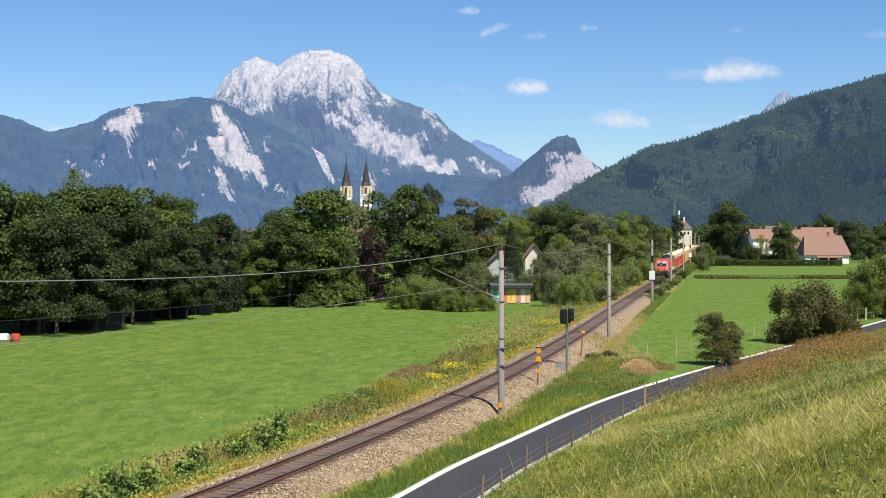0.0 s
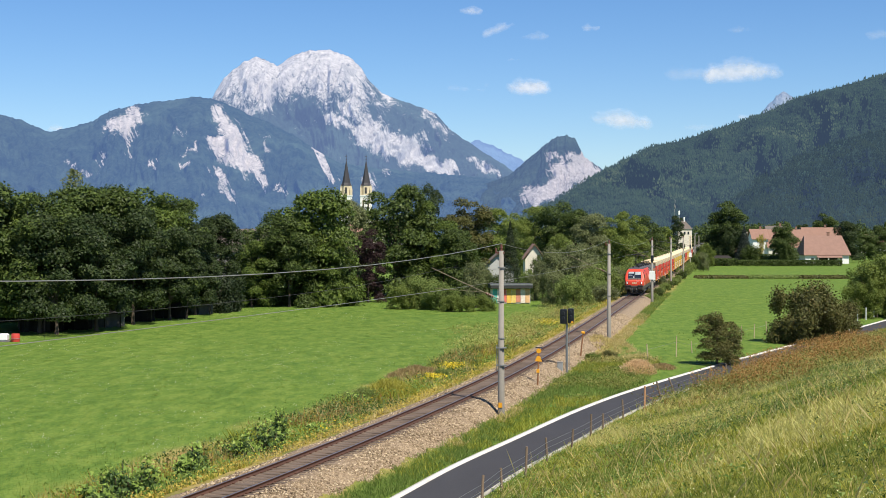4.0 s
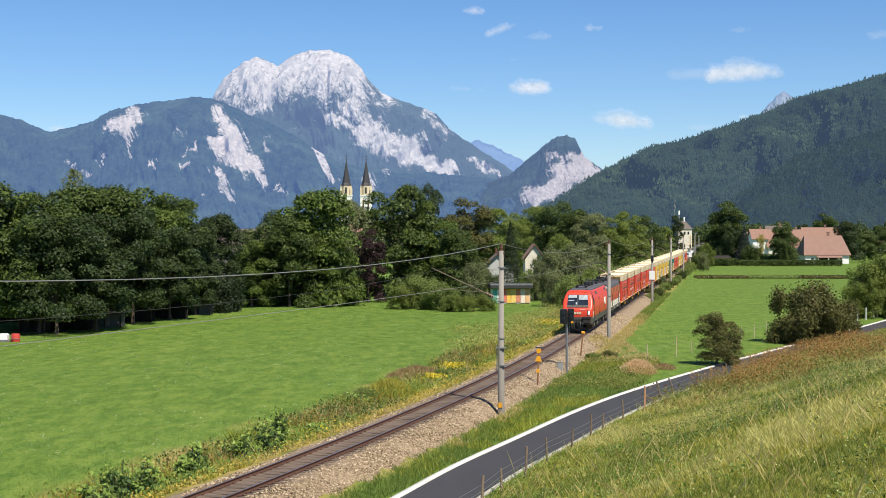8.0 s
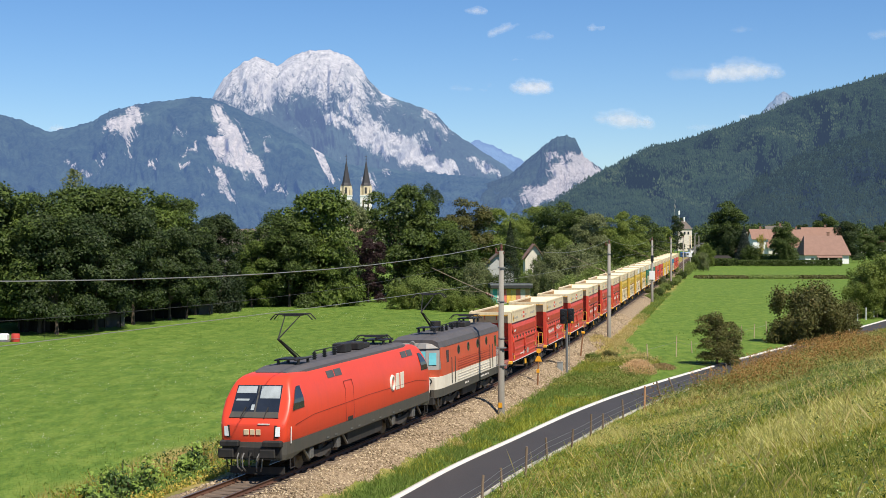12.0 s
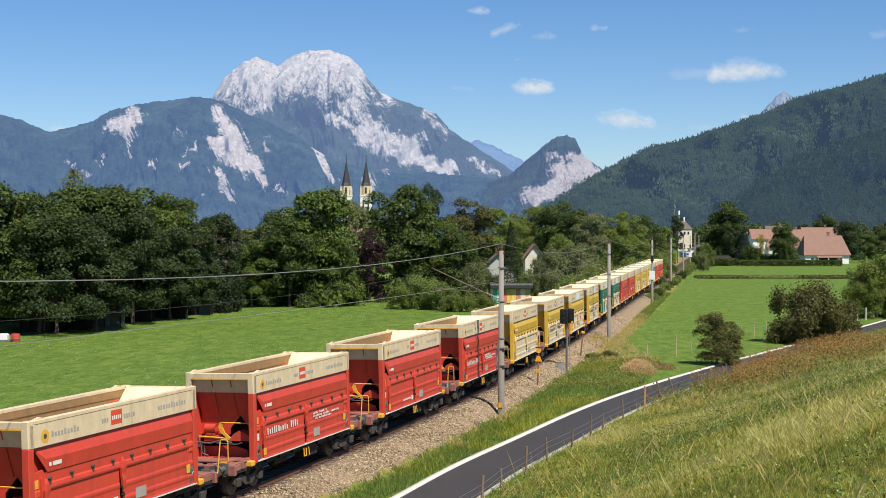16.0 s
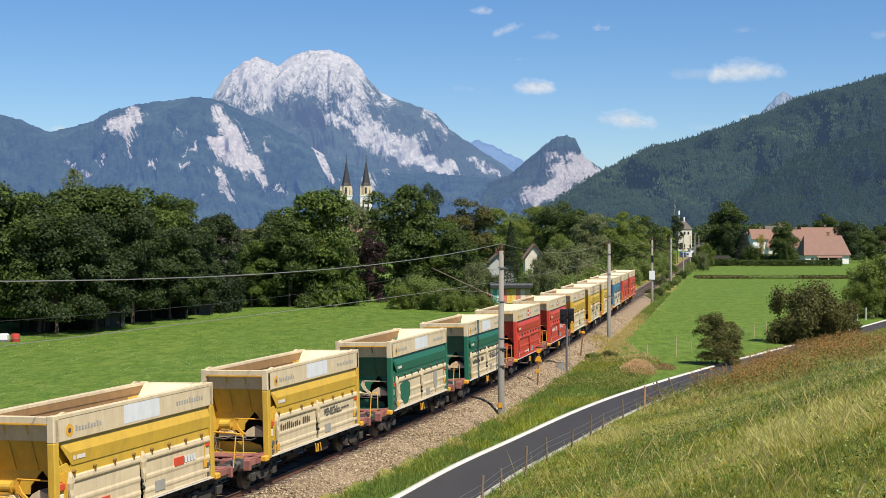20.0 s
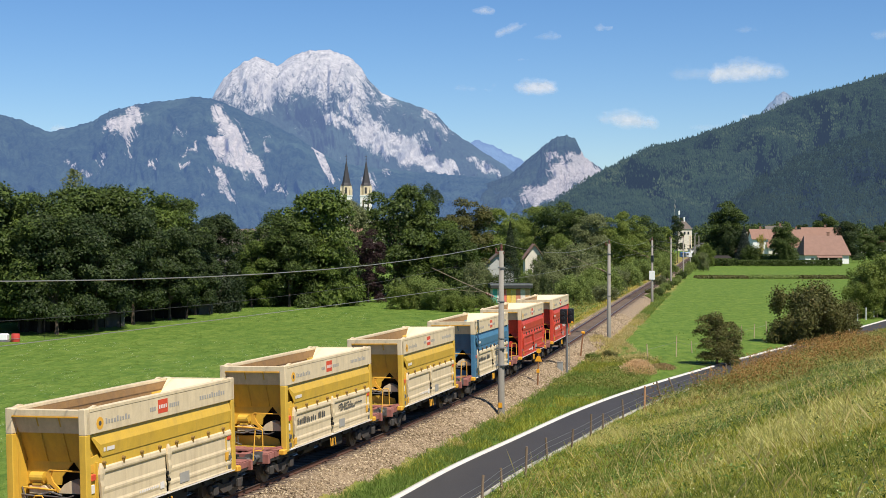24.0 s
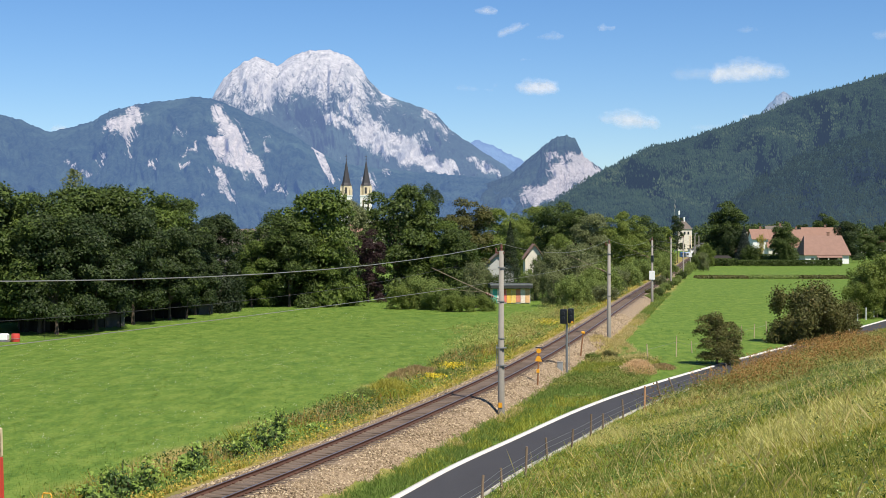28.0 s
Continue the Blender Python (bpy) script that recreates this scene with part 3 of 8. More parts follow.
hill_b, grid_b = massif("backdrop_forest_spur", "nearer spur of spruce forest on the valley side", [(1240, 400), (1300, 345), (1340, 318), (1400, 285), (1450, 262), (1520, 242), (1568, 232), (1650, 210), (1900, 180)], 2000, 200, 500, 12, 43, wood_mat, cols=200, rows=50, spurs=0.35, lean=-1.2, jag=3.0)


def spruce_cover(name, label, grids, seed, count, size, material):
    """Small uneven conifers scattered over a hillside, joined."""
    rng = np.random.default_rng(seed)
    V, F, base = [], [], 0
    for (P, T, X, D, Z), n in zip(grids, count):
        r = rng.integers(0, int(P.shape[0] * 0.8), n)
        c = rng.integers(0, P.shape[1], n)
        ok = (P[r, c] < 1610)
        r, c = r[ok], c[ok]
        x, y, z = X[r, c] + rng.normal(0, 5, len(r)), D[r, c] + rng.normal(0, 4, len(r)), Z[r, c]
        hgt = rng.uniform(0.6, 1.35, len(r)) * size
        wid = hgt * rng.uniform(0.26, 0.48, len(r))
        ang = rng.uniform(0, 6.28, len(r))
        k = np.arange(5) * 2 * np.pi / 5
        for lo, hi, w in ((-0.2, 1.0, 1.0),):
            ring = np.stack([x[:, None] + np.cos(k + ang[:, None]) * (wid * w)[:, None], y[:, None] + np.sin(k + ang[:, None]) * (wid * w)[:, None], np.repeat((z + hgt * lo)[:, None], 5, 1)], 2)
            tip = np.stack([x, y, z + hgt * hi], 1)[:, None]
            V.append(np.concatenate([ring, tip], 1).reshape(-1, 3))
            i = base + np.arange(len(r))[:, None] * 6
            F.append(np.concatenate([i + np.array((j, (j + 1) % 5, 5)) for j in range(5)]))
            base += 6 * len(r)
    me = bulk(name, np.concatenate(V), np.concatenate(F), material)
    thing(name, me, None, label, "forest", kind="stuff")


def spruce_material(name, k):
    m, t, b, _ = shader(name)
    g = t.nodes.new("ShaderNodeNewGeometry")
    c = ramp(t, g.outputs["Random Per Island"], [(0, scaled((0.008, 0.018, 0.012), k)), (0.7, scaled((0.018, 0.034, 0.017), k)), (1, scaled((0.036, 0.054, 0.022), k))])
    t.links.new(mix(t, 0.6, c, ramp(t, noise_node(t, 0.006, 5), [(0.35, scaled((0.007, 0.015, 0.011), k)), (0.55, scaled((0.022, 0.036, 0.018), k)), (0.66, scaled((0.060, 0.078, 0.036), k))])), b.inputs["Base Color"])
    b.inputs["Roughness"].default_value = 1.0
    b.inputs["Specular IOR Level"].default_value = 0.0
    # faint blue glow on every tree puts the distance haze into the material
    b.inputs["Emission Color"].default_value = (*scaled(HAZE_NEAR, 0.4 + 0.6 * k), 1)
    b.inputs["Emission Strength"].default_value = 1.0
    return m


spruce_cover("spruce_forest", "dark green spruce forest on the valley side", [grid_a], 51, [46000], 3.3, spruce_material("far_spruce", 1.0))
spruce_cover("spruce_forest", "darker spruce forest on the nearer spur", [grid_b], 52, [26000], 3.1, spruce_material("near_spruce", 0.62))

# ---- clouds ----
cloud_mat, ct, cb, cout = shader("cloud_vapour")
cb.inputs["Base Color"].default_value = (0.44, 0.43, 0.45, 1)
cb.inputs["Roughness"].default_value = 1.0
cb.inputs["Specular IOR Level"].default_value = 0.0
# a weak pale-blue glow stands in for light scattered inside the cloud
cb.inputs["Emission Color"].default_value = (0.55, 0.62, 0.72, 1)
cb.inputs["Emission Strength"].default_value = 0.30
cn = noise_node(ct, 0.022, 7, rough=0.6)
cw = maths(ct, "ADD", attr(ct, "thick"), maths(ct, "MULTIPLY", maths(ct, "SUBTRACT", cn, 0.5), 1.0))
ca = ramp(ct, cw, [(0.0, (0, 0, 0)), (0.45, (0.22, 0.22, 0.22)), (1.1, (0.82, 0.82, 0.82))])
tr = ct.nodes.new("ShaderNodeBsdfTransparent")
cm = ct.nodes.new("ShaderNodeMixShader")
ct.links.new(ca, cm.inputs[0])
ct.links.new(tr.outputs[0], cm.inputs[1])
ct.links.new(cb.outputs[0], cm.inputs[2])
ct.links.new(cm.outputs[0], cout.inputs["Surface"])
CLOUDS = []


def cloud(px, py, w, h, lean, drift, dense, seed):
    """A puffy bank of vapour, thin at its rim, that drifts with the wind."""
    depth = 4650
    k_m = depth / FOCAL
    rng = np.random.default_rng(900 + seed)
    a, b = np.meshgrid(np.linspace(-1, 1, 72), np.linspace(-1, 1, 40))
    lump = fbm(a * w / 22.0 + 9 + seed, b * h / 22.0 + 5, seed, 5)
    u, v = a * w / 2 + (lump - 0.5) * 9, b * h / 2 + (fbm(a * w / 17.0 + 40, b * h / 17.0, seed + 3, 4) - 0.5) * 9
    body = np.zeros(a.shape)
    for k in range(6 + int(w / 14)):
        x = rng.uniform(-0.74, 0.74)
        r = h * rng.uniform(0.26, 0.52) * (1 - 0.6 * abs(x))
        y = -h * 0.24 + r * rng.uniform(0.25, 0.8)
        body = body + np.exp(-1.7 * (((u - x * w / 2) * 0.82) ** 2 + (v - y) ** 2) / (r * r))
    X, Z = a * w / 2 * k_m, b * h / 2 * k_m + a * lean * k_m
    Y = -np.clip(body, 0, 1.4) * h * 0.07 * k_m - lump * 3
    thick = dense * (1.5 * (1 - np.exp(-0.5 * body)) - 0.38) - np.clip((-0.05 - b) * 1.3, 0, 1) * 0.55
    thick = np.where((np.abs(a) > 0.97) | (np.abs(b) > 0.95), -2.0, thick)
    V = np.stack([X.ravel(), Y.ravel(), Z.ravel()], 1)
    i = np.arange(a.size).reshape(a.shape)
    F = np.stack([i[:-1, :-1].ravel(), i[:-1, 1:].ravel(), i[1:, 1:].ravel(), i[1:, :-1].ravel()], 1)
    ob = thing("cloud", bulk("cloud", V, F, cloud_mat, {"thick": thick.ravel()}, smooth=True), None, "small white fair-weather cloud drifting in a blue sky", "cloud", "fair-weather clouds")
    x0, x1, z = bearing(px, depth), bearing(px + drift, depth), level(py, depth)
    CLOUDS.append((ob, (x0, depth, z), (x1, depth, z)))


for row in ((828, 20, 46, 26, 0, 31, 0.75, 1), (877, 52, 74, 34, 14, 31, 0.62, 2), (940, 66, 60, 26, 0, 31, 0.42, 3), (1040, 50, 34, 26, 0, 32, 0.62, 4), (903, 106, 26, 14, 0, 25, 0.35, 5),
            (925, 155, 120, 50, 0, 18, 0.95, 6), (820, 158, 110, 26, -3, 18, 0.32, 7), (1100, 213, 140, 52, -6, 16, 0.9, 8), (1315, 128, 190, 62, 3, 13, 1.0, 9), (1215, 132, 100, 50, 0, 12, 0.4, 10),
            (1240, 226, 90, 26, 0, 14, 0.38, 11), (100, 229, 60, 20, 0, 6, 0.8, 12), (1320, 208, 50, 20, 0, 8, 0.7, 13), (1555, 62, 60, 40, 0, 14, 0.4, 14), (1300, 55, 70, 24, 0, 18, 0.22, 15)):
    cloud(*row)
# ---- trees and bushes ----
BARK = paint("tree_bark", (0.085, 0.062, 0.045), 0.95, var=0.35, scale=6, bump=0.6)
LEAF = {
    "mid": leafy("leaf_mid_green", (0.027, 0.048, 0.010), (0.122, 0.168, 0.031), tips=(0.165, 0.205, 0.043), bough=10.0),
    "bright": leafy("leaf_bright_green", (0.036, 0.065, 0.010), (0.160, 0.218, 0.034), tips=(0.215, 0.255, 0.050), bough=10.0),
    "dark": leafy("leaf_dark_green", (0.017, 0.031, 0.010), (0.070, 0.103, 0.024), tips=(0.105, 0.137, 0.034), bough=10.0),
    "olive": leafy("leaf_olive_brown", (0.057, 0.045, 0.012), (0.121, 0.088, 0.023), tips=(0.194, 0.109, 0.031)),
    "rust": leafy("leaf_rusty_green", (0.066, 0.072, 0.018), (0.150, 0.146, 0.038), tips=(0.25, 0.150, 0.055), bough=10.0),
    "copper": leafy("leaf_copper", (0.021, 0.011, 0.012), (0.049, 0.024, 0.023), tips=(0.069, 0.040, 0.026)),
    "willow": leafy("leaf_silver_green", (0.069, 0.077, 0.031), (0.149, 0.149, 0.067), tips=(0.218, 0.199, 0.107)),
    "fresh": leafy("leaf_fresh_green", (0.082, 0.126, 0.024), (0.215, 0.265, 0.052), tips=(0.27, 0.29, 0.075), translucent=0.42),
    "grey": leafy("leaf_grey_green", (0.105, 0.128, 0.050), (0.225, 0.250, 0.105), tips=(0.31, 0.32, 0.15), translucent=0.42),
    "spruce": leafy("needle_green", (0.012, 0.023, 0.009), (0.034, 0.050, 0.016), translucent=0.1),
    "blue": leafy("needle_blue_green", (0.021, 0.033, 0.026), (0.049, 0.064, 0.049), translucent=0.1),
    "gold": leafy("leaf_golden", (0.20, 0.17, 0.03), (0.42, 0.36, 0.06), tips=(0.55, 0.46, 0.10)),
    "shrub": leafy("leaf_shrub_green", (0.110, 0.162, 0.036), (0.245, 0.305, 0.080), tips=(0.34, 0.38, 0.12), translucent=0.42),
}


def leaves(C, N, size, rng):
    """Small folded leaf sprays at the points C, facing roughly along N."""
    n = len(C)
    N = N + rng.normal(0, 0.7, (n, 3))
    N /= np.linalg.norm(N, axis=1)[:, None] + 1e-9
    A = np.cross(N, rng.normal(0, 1, (n, 3)))
    A /= np.linalg.norm(A, axis=1)[:, None] + 1e-9
    B = np.cross(N, A)
    s = size * rng.uniform(0.55, 1.35, n)[:, None]
    w = s * rng.uniform(0.5, 0.85, n)[:, None]
    V = np.stack([C - A * s, C + A * s * 0.6 + B * w, C + A * s * 0.9 - B * w * 0.8 - N * s * 0.2], 1).reshape(-1, 3)
    return V, np.arange(3 * n).reshape(n, 3)


def crown_mesh(kind, seed, count, leaf, tall=1.0):
    """A crown of unit height and unit half-width: uneven lobes filled with leaf sprays, more at the rim."""
    rng = np.random.default_rng(seed)
    if kind == "conifer":
        t = rng.random(count) ** 0.75
        z = 0.06 + 0.94 * (1 - t)
        tier = 0.75 + 0.25 * np.abs(np.sin(z * 34 + rng.normal(0, 0.3, count)))
        r = (1.02 - z) * tier * rng.uniform(0.35, 1.0, count) ** 0.5
        a = rng.uniform(0, 6.283, count)
        C = np.stack([np.cos(a) * r, np.sin(a) * r, z - r * 0.10], 1)
        N = np.stack([np.cos(a) * 0.6, np.sin(a) * 0.6, np.full(count, 0.8)], 1)
        C[:, 2] *= tall
        return leaves(C, N, leaf, rng)
    if kind == "birch":
        t = rng.random(count) ** 0.8
        a = rng.uniform(0, 6.283, count)
        r = 0.95 * t ** 0.45 * rng.uniform(0.1, 1.0, count) ** 0.6 * (0.7 + 0.3 * np.sin(a * 5 + t * 23))
        C = np.stack([np.cos(a) * r, np.sin(a) * r, (1 - t) * tall], 1)
        return leaves(C, np.stack([np.cos(a), np.sin(a), np.zeros(count)], 1), leaf, rng)
    lobes = 46 if kind == "tree" else 64
    L = []
    for k in range(lobes):
        a = rng.uniform(0, 6.283)
        if kind == "bush":
            v = rng.uniform(-1.25, 0.85)
            out = 0.78 * math.sqrt(max(0.05, 1 - max(v, -0.35) ** 2)) * rng.uniform(0.35, 1.12)
            L.append((math.cos(a) * out, math.sin(a) * out, 0.5 + 0.36 * v, rng.uniform(0.09, 0.22)))
            continue
        # boughs in a shell; the lowest hang almost to the ground
        v = rng.uniform(-1.0, 1.0) if k > 9 else rng.uniform(-1.32, -0.95)
        out = 0.76 * math.sqrt(max(0.04, 1 - (max(v, -0.45) * 0.95) ** 2)) * rng.uniform(0.72, 1.10)
        L.append((math.cos(a) * out, math.sin(a) * out, 0.5 + 0.37 * v, rng.uniform(0.16, 0.30)))
    L.append((0, 0, 0.5, 0.42))
    if kind == "tree":
        L += [(0, 0, 0.28, 0.40), (0, 0, 0.52, 0.44), (0, 0, 0.68, 0.34)]
    L = np.array(L)
    w = L[:, 3] ** 2
    pick = rng.choice(len(L), count, p=w / w.sum())
    dirs = rng.normal(0, 1, (count, 3))
    if kind == "tree":
        dirs[:, 2] = np.where(rng.random(count) < 0.75, np.abs(dirs[:, 2]), dirs[:, 2])
    dirs /= np.linalg.norm(dirs, axis=1)[:, None]
    if kind == "tree":
        rad = L[pick, 3] * (0.78 + 0.26 * rng.random(count)) * (1 + 0.10 * rng.normal(0, 1, count))
    else:
        rad = L[pick, 3] * (0.55 + 0.5 * rng.random(count) ** 0.5) * (1 + 0.32 * rng.normal(0, 1, count))
    # boughs are broad and flat and droop at their tips
    C = L[pick, :3] + dirs * rad[:, None] * np.array([1.15, 1.15, 1.0 / tall] if kind == "tree" else [1, 1, 1.35 / tall])
    if kind == "tree":
        C[:, 2] -= 0.10 / tall * np.clip(np.hypot(C[:, 0], C[:, 1]) - 0.45, 0, 1)
    C[:, 2] = np.clip(C[:, 2], 0.0, 1.05) * tall
    N = dirs * 0.9 + np.array([0, 0, 0.45]) + (C - np.array([0, 0, 0.45 * tall])) * 0.4
    return leaves(C, N, leaf, rng)


CROWNS = {}


def crown(kind, variant, fine, mat, tall):
    key = (kind, variant, fine, mat, tall)
    if key not in CROWNS:
        count = {"fine": 22000 if kind == "tree" else 13000, "near": 24000, "thin": 5200}[fine]
        leaf = {"fine": 0.037 if kind == "tree" else 0.034, "near": 0.030, "thin": 0.034}[fine]
        V, F = crown_mesh(kind, 100 + variant * 7 + len(kind), count, leaf, tall)
        CROWNS[key] = bulk("crown", V, F, LEAF[mat])
    return CROWNS[key]


def limb_mesh(seed, conifer=False):
    rng = random.Random(seed)
    g = Geo()
    lean = (rng.uniform(-0.04, 0.04), rng.uniform(-0.04, 0.04))
    rings = []
    for k in range(6):
        t = k / 5
        r = (0.085 if not conifer else 0.05) * (1 - 0.75 * t) + (0.04 if k == 0 else 0)
        rings.append([(lean[0] * t + math.cos(a) * r, lean[1] * t + math.sin(a) * r, t * (0.75 if not conifer else 0.97) - 0.05) for a in (j * math.pi / 4 for j in range(8))])
    g.loft(rings)
    if not conifer:
        for k in range(9):
            a, z = rng.uniform(0, 6.28), rng.uniform(0.18, 0.55)
            e = (math.cos(a) * rng.uniform(0.3, 0.6), math.sin(a) * rng.uniform(0.3, 0.6), z + rng.uniform(0.12, 0.3))
            g.tube((lean[0] * z, lean[1] * z, z), e, 0.03, 0.008, seg=5)
    return g.mesh("trunk", BARK)


TRUNKS = [limb_mesh(k) for k in range(3)] + [limb_mesh(9, True)]


def tree(px, top, depth, width, mat="mid", kind="tree", variant=0, fine="fine", foot=0.10, label="", base=None, category="tree", group="", name=None):
    """A tree on the bearing px whose crown reaches the elevation top; width in metres."""
    x = bearing(px, depth)
    z0 = float(ground_z(x, depth)) if base is None else base
    h = (level(top, depth) - z0) * (1.05 if kind == "tree" else 1.0)
    rng = random.Random(int(px * 7 + depth))
    e = new(name or ("bush" if kind == "bush" else "tree"))
    e.matrix_world = pose(x, depth, z0, 0, 0, rng.uniform(0, 360))
    tagged(e, label or "leafy broad-crowned tree", category, group)
    tk = TRUNKS[3] if kind == "conifer" else TRUNKS[variant % 3]
    t = part("trunk", tk, None, e)
    t.scale = (width * 0.5 * (0.5 if kind != "bush" else 0.4), width * 0.5 * (0.5 if kind != "bush" else 0.4), h * 0.98)
    full = h * (1 - foot) / (width * 0.5)
    tall = min((1.0, 1.6, 2.2, 2.8, 3.6), key=lambda q: abs(q - full))
    c = part("crown", crown(kind, variant, fine, mat, tall), None, e)
    c.location = (0, 0, h * foot)
    c.scale = (width * 0.5, width * 0.5, h * (1 - foot) / tall)
    return e


FRONT = (
    (-40, 330, 152, 14, "mid", 0), (35, 338, 158, 10, "bright", 1), (70, 342, 150, 10, "mid", 2), (135, 332, 166, 12, "mid", 3), (100, 372, 148, 9, "dark", 4), (195, 330, 168, 11, "mid", 5), (170, 380, 154, 9, "dark", 0),
    (262, 331, 178, 11, "bright", 1), (235, 365, 164, 9, "dark", 2), (310, 350, 182, 10, "mid", 3), (300, 400, 172, 8, "dark", 4), (382, 380, 192, 8, "dark", 5), (345, 395, 182, 7, "dark", 0),
    (475, 371, 204, 9, "mid", 2), (445, 420, 200, 6, "bright", 4), (512, 380, 201, 9, "mid", 1), (562, 337, 206, 14, "bright", 3), (590, 430, 203, 7, "bright", 0), (618, 350, 226, 8, "grey", 5), (652, 400, 214, 5.5, "copper", 1), (903, 398, 305, 6, "mid", 2), (992, 412, 300, 7, "fresh", 4),
    (698, 323, 236, 14, "mid", 4), (742, 352, 240, 9, "bright", 0), (757, 319, 268, 7, "dark", 2), (785, 385, 236, 8, "bright", 3), (830, 344, 248, 10, "rust", 1), (808, 405, 228, 8, "mid", 5), (872, 366, 275, 9, "fresh", 0), (908, 372, 352, 10, "fresh", 1),
    (946, 360, 372, 11, "fresh", 3), (985, 356, 352, 13, "mid", 2), (1015, 368, 340, 10, "mid", 5), (1046, 376, 330, 10, "grey", 3), (1085, 380, 335, 9, "fresh", 1), (1112, 369, 350, 9, "fresh", 4), (1100, 420, 300, 8, "fresh", 0), (1148, 378, 372, 10, "mid", 2), (1130, 410, 330, 7, "fresh", 1), (1170, 400, 380, 8, "fresh", 5))
for px, top, dep, w, mat, var in FRONT:
    tree(px, top, dep, w * 1.04, mat, "tree", var, "fine", 0.12 if px < 420 else 0.0, {"spruce": "very dark green tree at the meadow edge", "mid": "leafy green deciduous tree at the meadow edge", "olive": "yellowish olive deciduous tree at the meadow edge", "willow": "pale drooping deciduous tree at the meadow edge", "dark": "dark green deciduous tree at the meadow edge",
         "bright": "bright green spreading tree at the meadow edge", "fresh": "light green deciduous tree at the meadow edge", "grey": "greyish green deciduous tree at the meadow edge", "copper": "dark copper-leaved beech at the meadow edge", "rust": "rusty brown-green deciduous tree"}[mat], group="tree row along the meadow")
for px, top, dep, w, mat in ((903, 392, 236, 6, "spruce"), (1182, 400, 455, 6, "spruce")):
    tree(px, top, dep, w, mat, "conifer", 0, "fine", 0.02, "dark green conifer rising among the trees")
tree(1199, 380, 470, 5.6, "dark", "tree", 4, "fine", 0.25, "loose dark green pine beside the line")
tree(130, 299, 192, 12, "grey", "birch", 0, "thin", 0.02, "wispy pale olive birch rising above the trees")
for px, top, dep, w, mat, var in ((742, 482, 198, 7, "shrub", 0), (712, 502, 196, 5, "fresh", 1), (778, 496, 194, 6, "shrub", 2), (842, 450, 200, 5.5, "grey", 3), (826, 520, 190, 3.4, "fresh", 1), (858, 520, 192, 3.4, "fresh", 2), (800, 520, 190, 3.6, "fresh", 3), (872, 480, 226, 4, "mid", 3),
                                 (980, 466, 204, 5, "grey", 0), (934, 466, 226, 3.6, "shrub", 1), (960, 446, 230, 4.2, "grey", 2), (946, 476, 222, 3.6, "grey", 3), (951, 437, 240, 3.4, "mid", 1), (1000, 418, 222, 9, "grey", 1), (1032, 432, 232, 9, "grey", 2), (1062, 462, 222, 8, "shrub", 3), (1000, 492, 212, 5, "shrub", 2), (1085, 470, 236, 7, "grey", 0), (1110, 462, 262, 7, "shrub", 1), (1135, 455, 290, 7, "shrub", 3),
                                 (1052, 490, 212, 5, "shrub", 0), (1150, 452, 320, 7, "shrub", 2), (1165, 440, 350, 7, "shrub", 1), (1180, 437, 400, 6, "shrub", 3), (1070, 500, 205, 5, "grey", 1), (1015, 480, 198, 6, "shrub", 3)):
    tree(px, top, dep, w, mat, "bush", var, "fine", 0.0, "leafy green shrub beside the railway" if mat != "grey" else "silvery green willow shrub beside the railway", category="bush")
# added dark bushes put the shade under the crowns into leaf colour
for k in range(22):
    px = -20 + k * 20
    tree(px, 478 + (k * 37) % 38 - 14, 168 + px * 0.052 + (k * 13) % 5, 6.5 + (k * 7) % 3, "spruce", "bush", k % 4, "fine", 0.0, "undergrowth kept extra dark for the shade beneath the trees", category="bush")
for px, top, dep, w, mat in ((455, 470, 210, 7, "dark"), (490, 468, 208, 8, "dark"), (525, 474, 207, 8, "dark"), (560, 470, 208, 8, "dark"), (632, 478, 218, 6, "dark"), (660, 486, 238, 5, "mid"), (610, 488, 206, 5, "mid"), (735, 470, 242, 8, "bright"), (770, 462, 245, 8, "fresh"), (805, 456, 248, 8, "bright"), (838, 452, 252, 7, "bright"), (985, 440, 320, 9, "fresh"), (1020, 436, 325, 9, "mid"), (1050, 434, 330, 9, "fresh")):
    tree(px, top, dep, w, mat, "bush", int(px) % 4, "fine", 0.0, "undergrowth kept extra dark for the shade beneath the trees" if mat == "dark" else "green undergrowth beneath the meadow-edge trees", category="bush")
# the single bushes between lane and field
tree(1270, 554, 110, 4.0, "rust", "tree", 2, "near", 0.03, "round rusty-green bush standing beside the lane", category="bush", base=-1.0)
for px, top, dep, w, var in ((1426, 492, 132, 8.0, 0), (1476, 518, 134, 6.0, 1)):
    tree(px, top, dep, w, "rust", "bush", var, "near", 0.0, "broad rusty-green bush beside the lane", category="bush", base=-1.9)
for px, top, dep, w, var in ((1552, 438, 172, 8.8, 1), (1530, 470, 170, 5.3, 2), (1590, 446, 176, 9.5, 3)):
    tree(px, top, dep, w, "fresh", "bush", var, "near", 0.0, "green leafy tree beside the lane", base=-1.3)
